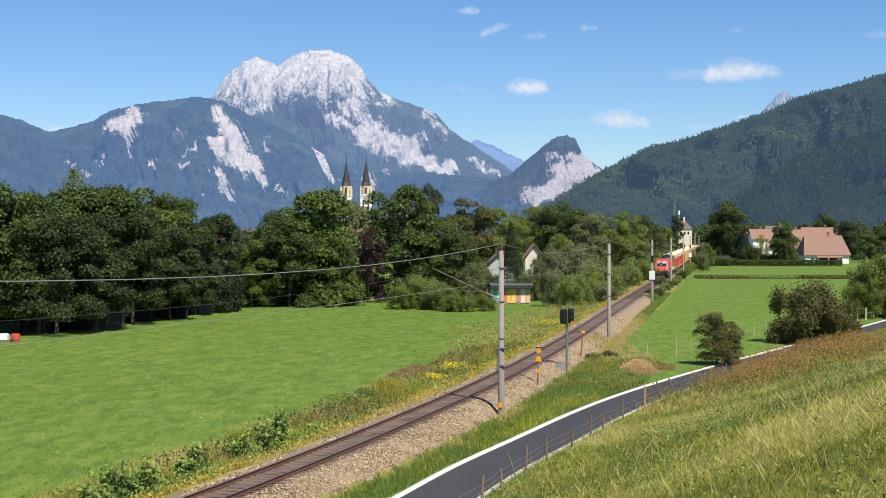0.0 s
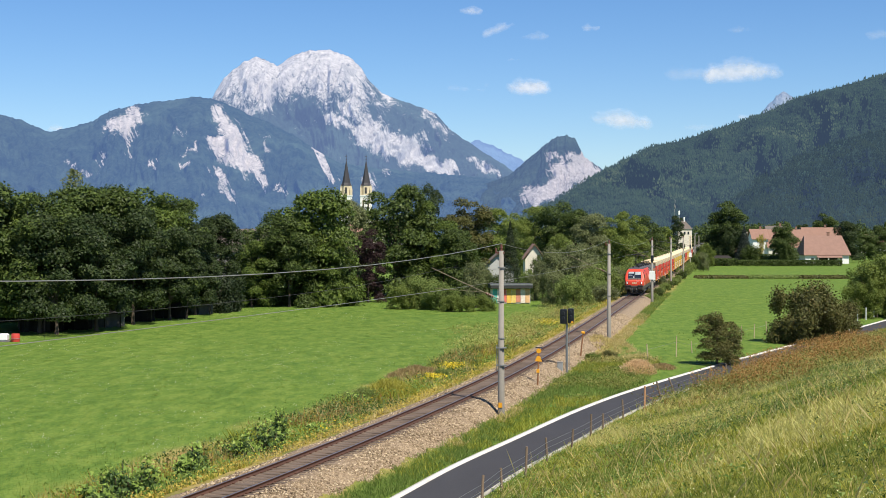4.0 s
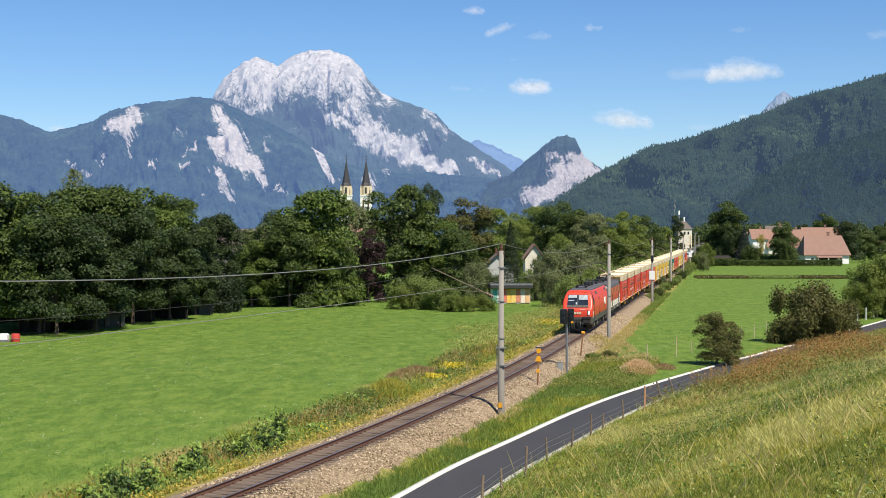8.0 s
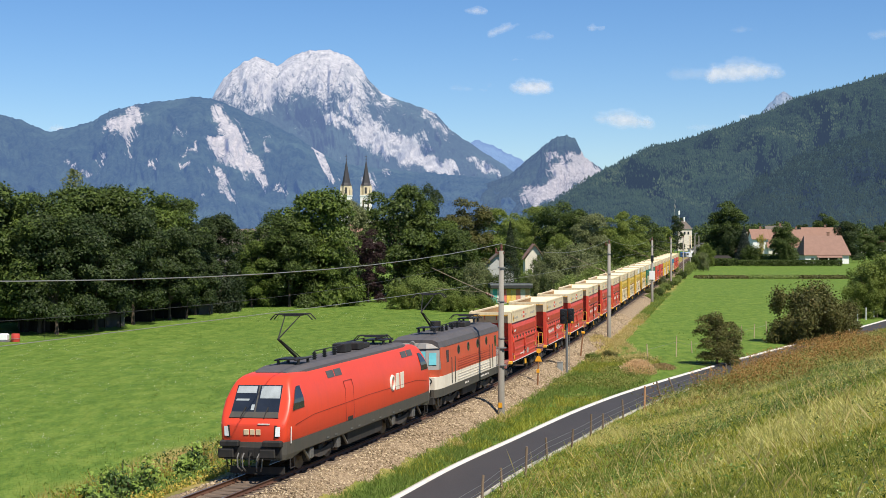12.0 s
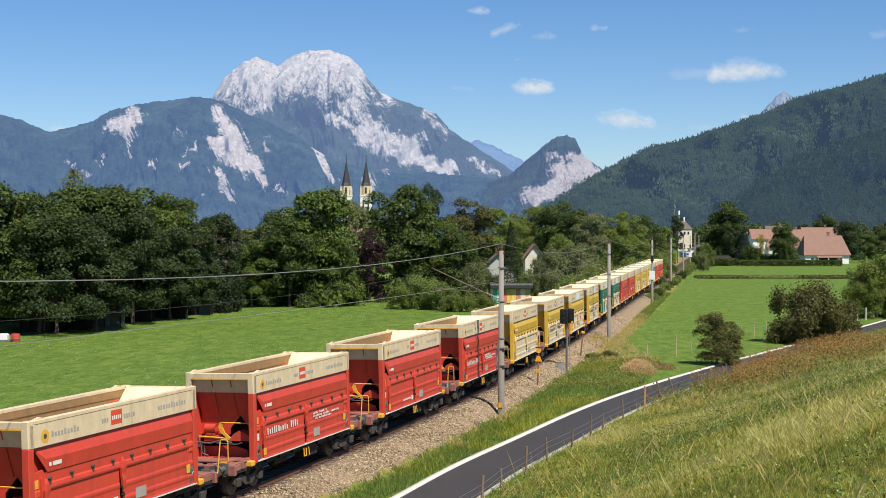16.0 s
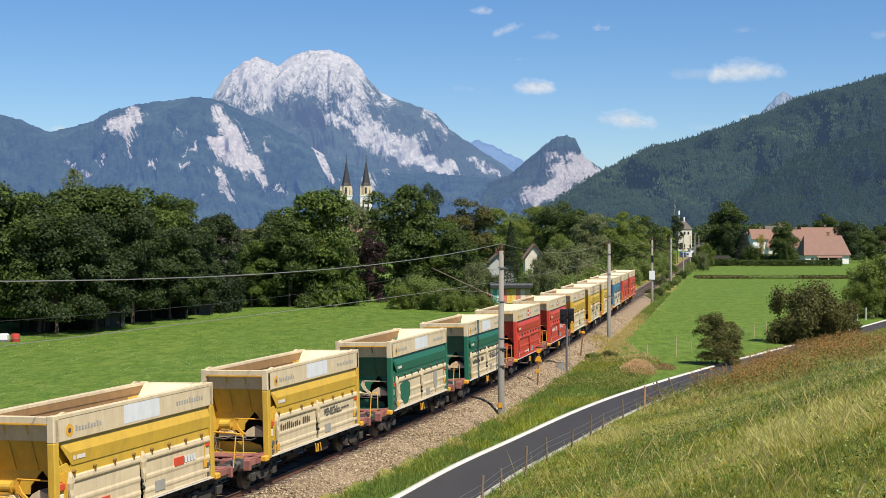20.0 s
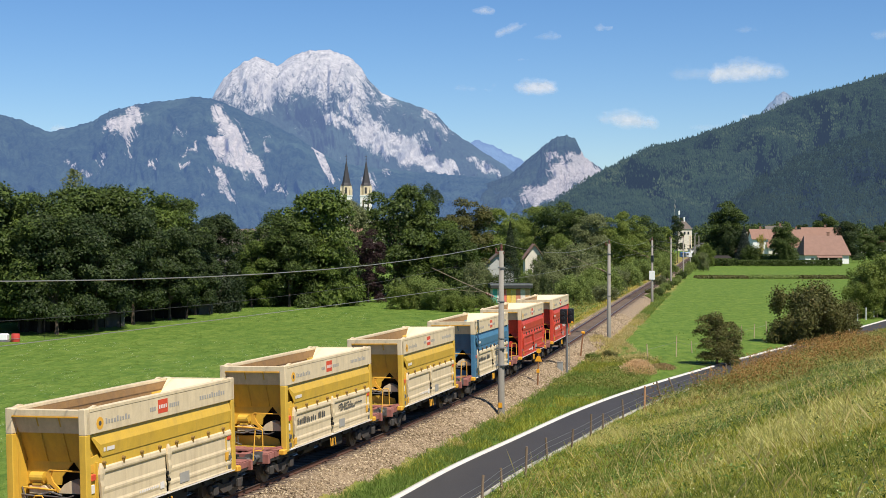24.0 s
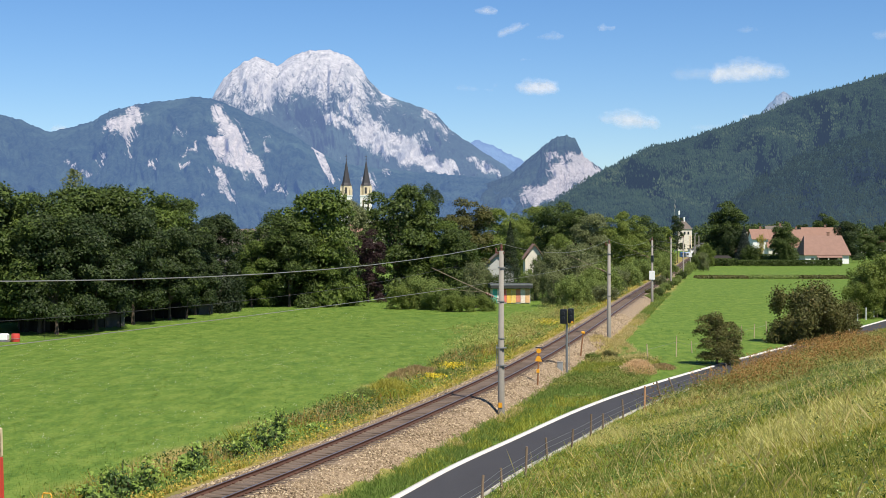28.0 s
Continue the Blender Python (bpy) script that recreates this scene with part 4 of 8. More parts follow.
# around the houses
for px, top, dep, w, mat, kind, var in ((1290, 354, 470, 15, "mid", "tree", 1), (1270, 395, 480, 9, "dark", "tree", 2), (1317, 400, 460, 9, "blue", "conifer", 0), (1387, 400, 450, 10.5, "mid", "tree", 3), (1390, 412, 446, 8.5, "mid", "bush", 1), (1292, 378, 466, 12, "dark", "bush", 2), (1330, 430, 455, 8, "mid", "bush", 1), (1500, 392, 500, 12, "dark", "tree", 4), (1530, 415, 520, 10, "mid", "tree", 5), (1347, 407, 500, 4, "gold", "bush", 0),
                                        (1250, 425, 430, 6, "fresh", "bush", 2), (1245, 442, 380, 4, "grey", "bush", 0), (1560, 400, 540, 12, "mid", "tree", 2), (1460, 375, 640, 12, "mid", "tree", 1), (1420, 395, 640, 9, "dark", "tree", 3)):
    tree(px, top, dep, w, mat, kind, var, "fine", 0.02 if kind != "tree" else 0.06, {"tree": "leafy green garden tree near the houses", "conifer": "blue-green garden conifer near the houses", "bush": "leafy green shrub near the field edge"}[kind], category="bush" if kind == "bush" else "tree")


def far_woods():
    """Belts of mixed trees that close the valley floor behind the village."""
    rng = random.Random(12)
    V, F, n = [], [], 0
    lib = [crown_mesh("tree", 300 + k, 1500, 0.085, 2.2) for k in range(4)] + [crown_mesh("conifer", 310 + k, 1300, 0.075, 2.6) for k in range(2)]
    lib = [(np.asarray(v), np.asarray(f)) for v, f in lib]
    for k in range(330):
        dep = rng.uniform(300, 1500)
        px = rng.uniform(-120, 1175) if rng.random() < 0.62 else rng.uniform(1228, 1640)
        if px > 1200:
            dep = rng.uniform(600, 1600)
        h = rng.uniform(9, 16) if px < 1200 else rng.uniform(9, 20)
        if px > 1200 or dep < 800:
            h = min(h, 0.5 + (413 - rng.uniform(365 if px > 1200 else 382, 412)) / FOCAL * dep + 10.7)
        v, f = lib[rng.randrange(6)]
        w = h * rng.uniform(0.34, 0.5)
        x = bearing(px, dep)
        V.append(v * np.array([w, w, h / (2.2 if v.shape[0] > 4200 else 2.6)]) + np.array([x, dep, -1.3]))
        F.append(f + n)
        n += len(v)
    thing("far_woods", bulk("far_woods", np.concatenate(V), np.concatenate(F), LEAF["mid"]), None, "mixed green woods across the valley floor", "woods", kind="stuff")


far_woods()
# ---- rolling stock ----
SPEED, START, EASE = 20.203, 194.084, 0.0140
MOVERS, WHEELS = [], []


def train_s(t, back):
    """Where along the line a point of the train is, back metres behind the front buffers."""
    slip = np.interp(t, (0, 10, 13, 17, 21, 24, 26, 27, 27.5, 28), (0, 0, -0.05, 0.17, 0.5, 0.66, 0.48, 0.08, -0.14, -0.72))
    return START - SPEED * t + EASE * (t - 14) ** 2 + float(slip) + back


def vehicle_pose(t, back, length, wheelbase):
    x0, y0, _, _ = on_track(train_s(t, back + length / 2 - wheelbase / 2))
    x1, y1, _, _ = on_track(train_s(t, back + length / 2 + wheelbase / 2))
    z0, z1 = float(rail_z(y0)), float(rail_z(y1))
    return pose((x0 + x1) / 2, (y0 + y1) / 2, (z0 + z1) / 2, math.degrees(math.atan2(z1 - z0, wheelbase)), -cant((y0 + y1) / 2), math.degrees(-math.atan2(x1 - x0, y1 - y0)))


STORE = {}


def shared(name, key, material, make, smooth=False):
    """One mesh for all parts of the same shape and paint."""
    k = (name, key, material.name)
    if k not in STORE:
        STORE[k] = make().mesh(name, material, smooth)
    return STORE[k]


SOOT = (0.06, 0.05, 0.045)
RUST = (0.16, 0.075, 0.05)
P = {
    "red": paint("wagon_red", (0.54, 0.054, 0.030), 0.5, grime=(0.24, 0.042, 0.028), amount=0.5),
    "yellow": paint("wagon_yellow", (0.60, 0.375, 0.045), 0.5, grime=(0.34, 0.22, 0.06), amount=0.5),
    "green": paint("wagon_green", (0.014, 0.128, 0.074), 0.5, grime=(0.03, 0.09, 0.06), amount=0.5),
    "blue": paint("wagon_blue", (0.055, 0.17, 0.285), 0.5, grime=(0.05, 0.10, 0.17), amount=0.5),
    "cream": paint("wagon_cream", (0.63, 0.51, 0.33), 0.6, grime=(0.36, 0.265, 0.165), amount=0.5),
    "inside": paint("hopper_inside", (0.24, 0.135, 0.050), 0.8, var=0.25, grime=(0.20, 0.12, 0.07), amount=0.6),
    "inside_pale": paint("hopper_inside_pale", (0.78, 0.66, 0.40), 0.75, var=0.1),
    "frame": paint("wagon_frame_red_brown", (0.30, 0.115, 0.095), 0.7, var=0.3, grime=(0.10, 0.06, 0.05), amount=0.6),
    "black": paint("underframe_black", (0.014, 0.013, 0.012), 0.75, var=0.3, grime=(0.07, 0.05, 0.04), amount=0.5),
    "bogie": paint("bogie_grey_brown", (0.045, 0.040, 0.036), 0.8, var=0.3, grime=RUST, amount=0.5),
    "wheel": paint("wheel_steel", (0.13, 0.105, 0.09), 0.55, 0.5, var=0.25),
    "knob": paint("knob_dark_mustard", (0.20, 0.12, 0.03), 0.6, var=0.3),
    "orange": paint("handle_orange_yellow", (0.70, 0.36, 0.04), 0.5),
    "signal_red": paint("box_signal_red", (0.60, 0.07, 0.03), 0.5),
    "mark_grey": paint("marking_grey", (0.33, 0.31, 0.28), 0.6),
    "mark_dark": paint("marking_dark", (0.07, 0.07, 0.07), 0.6),
    "mark_white": paint("marking_white", (0.68, 0.63, 0.58), 0.6),
    "white_patch": paint("pale_patch", (0.66, 0.67, 0.68), 0.6),
    "buffer": paint("buffer_steel", (0.17, 0.165, 0.16), 0.5, 0.5, var=0.25, grime=RUST, amount=0.3),
}
WL = 13.539             # wagon over buffers
CL = 4.665              # half the container's length
CH, CW = 4.34, 1.40


def bogie(parent, y, half=0.9, r=0.46, width=1.02, mat="bogie"):
    """A two-axle truck: side frames, bolster, springs, wheels on axles."""
    b = part("bogie", shared("bogie", ("frame", half, width), P[mat], lambda: bogie_frame(half, width)), None, parent, at=pose(0, y, 0))
    for k in (-half, half):
        WHEELS.append((parent, part("wheelset", shared("wheelset", (r, width), P["wheel"], lambda: wheelset(r)), None, b, "steel wheels on an axle", at=pose(0, k, r)), k, r))
    return b


def bogie_frame(half, w):
    g = Geo()
    for s in (-1, 1):
        x = s * w
        g.loft([[(x - 0.06, y, z), (x + 0.06, y, z), (x + 0.06, y, z - h), (x - 0.06, y, z - h)] for y, z, h in ((-half - 0.32, 0.62, 0.16), (-half + 0.25, 0.72, 0.2), (-0.3, 0.58, 0.3), (0.3, 0.58, 0.3), (half - 0.25, 0.72, 0.2), (half + 0.32, 0.62, 0.16))])
        for k in (-half, half):
            g.box(x - 0.11, x + 0.13, k - 0.16, k + 0.16, 0.30, 0.62, 0.03)
            for q in (-0.24, 0.24):
                g.tube((x, k + q, 0.42), (x, k + q, 0.68), 0.075, seg=8)
    g.box(-w, w, -0.22, 0.22, 0.45, 0.75)
    return g


def wheelset(r):
    g = Geo()
    g.tube((-0.95, 0, 0), (0.95, 0, 0), 0.075, seg=8)
    for s in (-1, 1):
        g.tube((s * 0.69, 0, 0), (s * 0.82, 0, 0), r, seg=24)
        g.tube((s * 0.66, 0, 0), (s * 0.69, 0, 0), r + 0.03, seg=24)
        g.tube((s * 0.82, 0, 0), (s * 0.86, 0, 0), r * 0.42, r * 0.34, seg=14)
        for k in range(4):
            a = k * math.pi / 2
            g.tube((s * 0.82, math.cos(a) * r * 0.62, math.sin(a) * r * 0.62), (s * 0.828, math.cos(a) * r * 0.62, math.sin(a) * r * 0.62), r * 0.12, seg=8)
    return g


def buffer_pair(parent, y, way, mat="buffer", square=False):
    for s in (-0.875, 0.875):
        def make():
            g = Geo().tube((0, -0.62 * way, 0), (0, -0.1 * way, 0), 0.10, seg=12)
            if square:
                g.box(-0.33, 0.33, min(0, -0.09 * way), max(0, -0.09 * way), -0.18, 0.18, 0.04)
            else:
                g.tube((0, -0.08 * way, 0), (0, 0, 0), 0.23, 0.21, seg=16)
            return g.box(-0.19, 0.19, -0.66 * way if way > 0 else 0.6, -0.6 * way if way > 0 else 0.66, -0.19, 0.19)
        part("buffer", shared("buffer", (way, square), P[mat], make), None, parent, at=pose(s, y, 1.06))


def coupling(parent, y, way):
    def make():
        g = Geo().box(-0.09, 0.09, -0.75, 0.0, -0.12, 0.12)
        g.path([(0, 0, 0), (0.0, 0.16, -0.12), (0, 0.22, -0.42), (0.02, 0.12, -0.55)], 0.035)
        g.path([(-0.35, -0.1, 0), (-0.35, 0.12, -0.25), (-0.3, 0.1, -0.5)], 0.03)
        g.path([(0.4, -0.1, 0), (0.42, 0.1, -0.3), (0.36, 0.08, -0.55)], 0.03)
        return g
    part("coupling", shared("coupling", 0, P["black"], make), None, parent, at=pose(0, y, 1.02, 0, 0, 0 if way > 0 else 180))


def rim_side(s):
    g = Geo().box(s * CW, s * (CW - 0.09), -CL + 0.09, CL - 0.09, 3.58, CH - 0.1, 0.012)
    return g.box(s * (CW + 0.012), s * (CW - 0.20), -CL + 0.27, CL - 0.27, CH - 0.1, CH + 0.012, 0.012)


def rim_end(w):
    ya, yb = (-CL, -CL + 0.20) if w < 0 else (CL - 0.20, CL)
    return Geo().box(-CW + 0.20, CW - 0.20, ya, yb, CH - 0.2, CH - 0.004, 0.012)


def rim_gussets(s):
    """Small sloping plates where the rim meets the corner castings."""
    g = Geo()
    for w in (-1, 1):
        g.plate([(s * (CW - 0.02), w * (CL - 0.24), CH), (s * (CW - 0.02), w * (CL - 0.62), CH + 0.075), (s * (CW - 0.02), w * (CL - 0.85), CH), (s * (CW - 0.02), w * (CL - 0.5), CH - 0.05)], (-s * 0.12, 0, 0))
    return g


def hopper_sides(s):
    """The sloped upper side of the body, folded outwards and back in above the hinge line."""
    prof = [(CW - 0.16, 3.60, 0.30), (CW - 0.10, 3.60, 0.30), (CW + 0.005, 3.21, 0.78), (CW - 0.03, 2.83, 0.90), (CW - 0.09, 2.81, 0.90), (CW - 0.09, 3.18, 0.78)]
    return Geo().loft([[(s * x, -CL + d, z) for x, z, d in prof], [(s * x, CL - 0.30, z) for x, z, d in prof]])


def hinge_panel(s):
    """Upright strip below the fold that carries the hinge knobs."""
    return Geo().box(s * (CW - 0.11), s * (CW - 0.055), -CL + 0.88, CL - 0.32, 2.44, 2.84)


def corner_panel(s, w):
    """Plate between the corner post and the doors, with a stepped top and a stiffener."""
    ya, yb = w * (CL - 0.25), w * (CL - 0.92)
    g = Geo().plate([(s * (CW - 0.13), ya, 1.06), (s * (CW - 0.13), yb, 1.06), (s * (CW - 0.13), yb, 2.72), (s * (CW - 0.13), w * (CL - 0.74), 2.92), (s * (CW - 0.13), ya, 2.84)], (s * 0.04, 0, 0))
    return g.box(s * (CW - 0.12), s * (CW - 0.03), min(w * (CL - 0.60), w * (CL - 0.66)), max(w * (CL - 0.60), w * (CL - 0.66)), 1.10, 2.70)


def door_panel(s, y0, y1):
    """Ribbed folding door: a heavy top bead and two pressed ribs."""
    prof = [(-0.04, 2.54), (-0.012, 2.50), (0.004, 2.40), (-0.005, 2.35), (-0.055, 2.29), (-0.050, 1.90), (-0.026, 1.83), (-0.026, 1.77), (-0.044, 1.69), (-0.044, 1.47), (-0.022, 1.40), (-0.020, 1.34), (-0.036, 1.27), (-0.030, 1.15), (-0.008, 1.10), (-0.10, 1.09), (-0.12, 2.54)]
    return Geo().loft([[(s * (CW + x), y, z) for x, z in prof] for y in (y0, y1)])


def latch_shape(s, y):
    """A crumpled-looking forged latch over the door joint."""
    st = ((2.66, 0.02, 0.10, 0.0), (2.52, -0.03, 0.15, 0.045), (2.34, -0.08, 0.20, 0.055), (2.14, -0.05, 0.13, 0.035), (1.96, -0.02, 0.16, 0.06), (1.78, 0.0, 0.12, 0.045), (1.60, 0.02, 0.10, 0.02))
    return Geo().loft([[(s * (CW - 0.04), y + a, z), (s * (CW - 0.01 + k), y + a, z), (s * (CW + 0.005 + k), y + (a + b) / 2, z), (s * (CW - 0.01 + k), y + b, z), (s * (CW - 0.04), y + b, z)] for z, a, b, k in st])


def hopper_end(w):
    """Overhanging end wall, sloping inwards below the rim; w: -1 front, 1 rear."""
    y0, y1 = w * (CL - 0.14), w * (CL - 0.66)
    return Geo().plate([(-1.17, y0, CH - 0.2), (1.17, y0, CH - 0.2), (1.17, y1, 2.68), (-1.08, y1, 2.68)], (0, -w * 0.05, 0))


def end_ribs(w):
    g = Geo()
    y0, y1 = w * (CL - 0.10), w * (CL - 0.62)
    for x in (-0.38, 0.40):
        g.plate([(x - 0.025, y0, CH - 0.2), (x + 0.025, y0, CH - 0.2), (x + 0.025, y1, 2.70), (x - 0.025, y1, 2.70)], (0, -w * 0.04, 0))
    return g


def end_lower(w):
    """The portal below the slope: a wall with a peaked opening, side cheeks and a cross beam."""
    g = Geo()
    y = w * (CL - 0.66)
    o = (0, -w * 0.05, 0)
    g.plate([(-1.17, y, 2.70), (0.52, y, 2.70), (0.10, y, 2.22), (0.06, y, 1.98), (-1.17, y, 1.98)], o)
    g.plate([(0.52, y, 2.70), (1.17, y, 2.70), (1.17, y, 1.92)], o)
    g.plate([(-1.17, y, 1.52), (0.2, y, 1.56), (0.75, y, 1.42), (0.85, y, 1.10), (-1.17, y, 1.10)], o)
    for x in (-1.17, 1.13):
        g.box(x, x + 0.04, min(w * (CL - 0.24), w * (CL - 1.4)), max(w * (CL - 0.24), w * (CL - 1.4)), 1.06, 3.95)
    g.box(-1.17, 1.17, min(w * (CL - 0.26), w * (CL - 0.38)), max(w * (CL - 0.26), w * (CL - 0.38)), 1.06, 1.18)
    return g


def end_hump(w):
    """The hooded chute in front of the opening."""
    y = w * (CL - 0.40)
    g = Geo().plate([(0.16, y, 1.84), (0.34, y, 2.04), (0.56, y, 2.16), (0.82, y, 2.08), (1.08, y, 1.86), (1.08, y, 1.78), (0.16, y, 1.78)], (0, -w * 0.42, 0))
    return g.plate([(-0.9, w * (CL - 0.42), 1.98), (-0.35, w * (CL - 0.42), 1.98), (-0.2, w * (CL - 0.42), 1.86), (-0.2, w * (CL - 0.42), 1.74), (-0.9, w * (CL - 0.42), 1.74)], (0, -w * 0.22, 0))


def end_pipes(w):
    """Air pipes and rods in front of the portal."""
    y = w * (CL - 0.34)
    g = Geo().path([(-1.1, y, 1.95), (-1.0, y, 1.62), (-0.95, y, 1.3), (-0.7, y, 1.22)], 0.025)
    g.path([(-1.12, y, 1.72), (-0.6, y, 1.68), (-0.1, y, 1.82), (0.3, y, 1.72)], 0.03)
    g.path([(-0.85, y, 1.12), (-0.85, y, 1.6)], 0.02).path([(-0.35, y, 1.70), (0.5, y, 1.66), (0.72, y, 1.74)], 0.022)
    g.box(-1.14, -0.98, min(y, y - w * 0.12), max(y, y - w * 0.12), 1.52, 1.72, 0.02)
    return g


def end_yellow(w):
    """Bent operating lever with its cross bar and the lower rod."""
    y = w * (CL - 0.40)
    g = Geo().path([(-0.15, y, 2.46), (1.14, y, 2.44)], 0.026)
    g.path([(-1.1, y, 1.92), (-0.55, y, 1.90), (0.05, y, 1.86)], 0.034)
    return g.loft([[(x, y, z), (x + 0.17, y, z), (x + 0.17, y - w * 0.06, z), (x, y - w * 0.06, z)] for x, z in ((-0.22, 2.46), (-0.30, 2.30), (-0.20, 2.08), (0.0, 1.92), (0.10, 1.80))])


def hopper_inside():
    g = Geo()
    x0, x1, e, m = CW - 0.195, 0.92, CL - 0.10, CL - 3.1
    for s in (-1, 1):
        g.plate([(s * x0, -e, CH - 0.102), (s * x0, e, CH - 0.102), (s * x1, m, 2.16), (s * x1, -m, 2.16)], (-s * 0.02, 0, 0))
    g.box(-x1, x1, -m, m, 2.1, 2.16)
    return g


def hopper_slope(w):
    x0, e, m = CW - 0.21, CL - 0.16, CL - 3.1
    return Geo().plate([(-x0, w * e, CH - 0.03), (x0, w * e, CH - 0.03), (0.97, w * m, 2.16), (-0.97, w * m, 2.16)], (0, -w * 0.02, 0.02))


def ore_wagon(back, paint_name, doors, decor, emblem, label):
    """A tall open-topped ore hopper container on a four-axle flat frame."""
    body, door = P[paint_name], P[doors]
    e = new("ore_wagon")
    tagged(e, label, "freight wagon", "ore wagons in the train")
    for s in (-1, 1):
        part("rim_side", shared("rim_side", s, P["cream"], lambda: rim_side(s)), None, e, "cream-painted rim band of the hopper")
        part("rim_end", shared("rim_end", s, P["cream"], lambda: rim_end(s)), None, e, "cream cross beam of the rim")
    for s in (-1, 1):
        part("rim_gusset", shared("rim_gusset", s, P["cream"], lambda: rim_gussets(s)), None, e)
        part("side_slope", shared("side_slope", s, body, lambda: hopper_sides(s)), None, e)
        part("hinge_panel", shared("hinge_panel", s, body, lambda: hinge_panel(s)), None, e)
        for w in (-1, 1):
            part("corner_panel", shared("corner_panel", (s, w), body, lambda: corner_panel(s, w)), None, e)
        for y0, y1 in ((-CL + 0.84, -0.10), (0.14, CL - 0.30)):
            part("side_door", shared("side_door", (s, y0), door, lambda: door_panel(s, y0, y1)), None, e)
        for k in range(8):
            y = -CL + 0.98 + k * 1.07
            part("hinge_knob", shared("hinge_knob", s, P["knob"] if paint_name == "yellow" else P["bogie"], lambda: Geo().tube((s * (CW - 0.06), 0, 0), (s * (CW + 0.035), 0, 0), 0.062, 0.045, seg=10).box(s * (CW - 0.05), s * (CW + 0.01), -0.035, 0.035, -0.16, 0.0)), None, e, at=pose(0, y, 2.64))
        for y in (-0.02, -CL + 0.72):
            part("latch_arm", shared("latch_arm", (s, y), door, lambda: latch_shape(s, y)), None, e)
        part("latch_catch", shared("latch_catch", s, P["black"], lambda: Geo().box(s * (CW - 0.05), s * (CW + 0.03), -0.05, 0.13, 1.66, 1.80, 0.03).tube((s * (CW - 0.05), 0.03, 1.50), (s * (CW + 0.03), 0.03, 1.50), 0.06, seg=8)), None, e)
        part("bottom_rail", shared("bottom_rail", s, P["mark_white"], lambda: Geo().box(s * (CW - 0.12), s * (CW + 0.002), -CL + 0.3, CL - 0.1, 1.045, 1.085)), None, e, "pale lower edge of the body")
    for sx in (-1, 1):
        for sy in (-1, 1):
            ya, yb = (-CL, -CL + 0.26) if sy < 0 else (CL - 0.26, CL)
            part("corner_post", shared("corner_post", (sx, sy), body, lambda: Geo().box(sx * CW, sx * (CW - 0.24), ya, yb, 1.02, 3.58, 0.02)), None, e)
            part("post_head", shared("post_head", (sx, sy), P["cream"], lambda: Geo().box(sx * CW, sx * (CW - 0.24), ya, yb, 3.58, CH + 0.02, 0.02)), None, e, "cream corner casting")
    for w in (-1, 1):
        part("end_wall", shared("end_wall", w, body, lambda: hopper_end(w)), None, e)
        part("end_band", shared("end_band", w, P["cream"], lambda: Geo().plate([(-1.165, w * (CL - 0.115), CH - 0.22), (1.165, w * (CL - 0.115), CH - 0.22), (1.165, w * (CL - 0.290), 3.60), (-1.165, w * (CL - 0.290), 3.60)], (0, -w * 0.02, 0))), None, e, "dirty cream band on the sloping end")
        part("end_ribs", shared("end_ribs", w, body, lambda: end_ribs(w)), None, e)
        part("end_portal", shared("end_portal", w, body, lambda: end_lower(w)), None, e)
        part("chute_hood", shared("chute_hood", w, door, lambda: end_hump(w)), None, e)
        # a black sheet puts the shade inside the outlet into the colour
        part("outlet_back", shared("outlet_back", w, P["black"], lambda: Geo().box(-1.12, 1.12, min(w * (CL - 1.36), w * (CL - 1.41)), max(w * (CL - 1.36), w * (CL - 1.41)), 1.08, 2.68)), None, e, "black sheet standing in for the shade inside the outlet")
        part("edge_strip", shared("edge_strip", w, P["orange"], lambda: Geo().box(-1.16, 1.16, min(w * (CL - 0.01), w * (CL + 0.015)), max(w * (CL - 0.01), w * (CL + 0.015)), CH - 0.235, CH - 0.195)), None, e, "yellow edge under the rim")
        part("lever", shared("lever", w, P["orange"] if paint_name != "green" else P["cream"], lambda: end_yellow(w)), None, e, "yellow operating lever")
        part("pipework", shared("pipework", w, P["buffer"], lambda: end_pipes(w)), None, e)
        part("motor", shared("motor", w, body, lambda: Geo().tube((-0.86, w * (CL - 0.52), 2.22), (-0.40, w * (CL - 0.52), 2.22), 0.17, seg=14).box(-0.80, -0.45, min(w * (CL - 0.40), w * (CL - 0.62)), max(w * (CL - 0.40), w * (CL - 0.62)), 1.98, 2.08, 0.02)), None, e)
        for s in (-1, 1):
            part("side_box", shared("side_box", (s, w), P["signal_red"], lambda: Geo().box(s * (CW - 0.10), s * (CW - 0.02), min(w * (CL - 0.29), w * (CL - 0.54)), max(w * (CL - 0.29), w * (CL - 0.54)), 2.18, 2.38, 0.02)), None, e, "small orange-red box")
            part("warning_plate", shared("warning_plate", (s, w), P["orange"], lambda: Geo().box(s * (CW - 0.10), s * (CW - 0.075), min(w * (CL - 0.29), w * (CL - 0.52)), max(w * (CL - 0.29), w * (CL - 0.52)), 2.42, 2.66, 0.005)), None, e, "small yellow warning plate")
            part("side_plate", shared("side_plate", (s, w), P["mark_white"], lambda: Geo().box(s * (CW - 0.10), s * (CW - 0.06), min(w * (CL - 0.29), w * (CL - 0.52)), max(w * (CL - 0.29), w * (CL - 0.52)), 1.80, 2.06, 0.01)), None, e, "pale data plate")
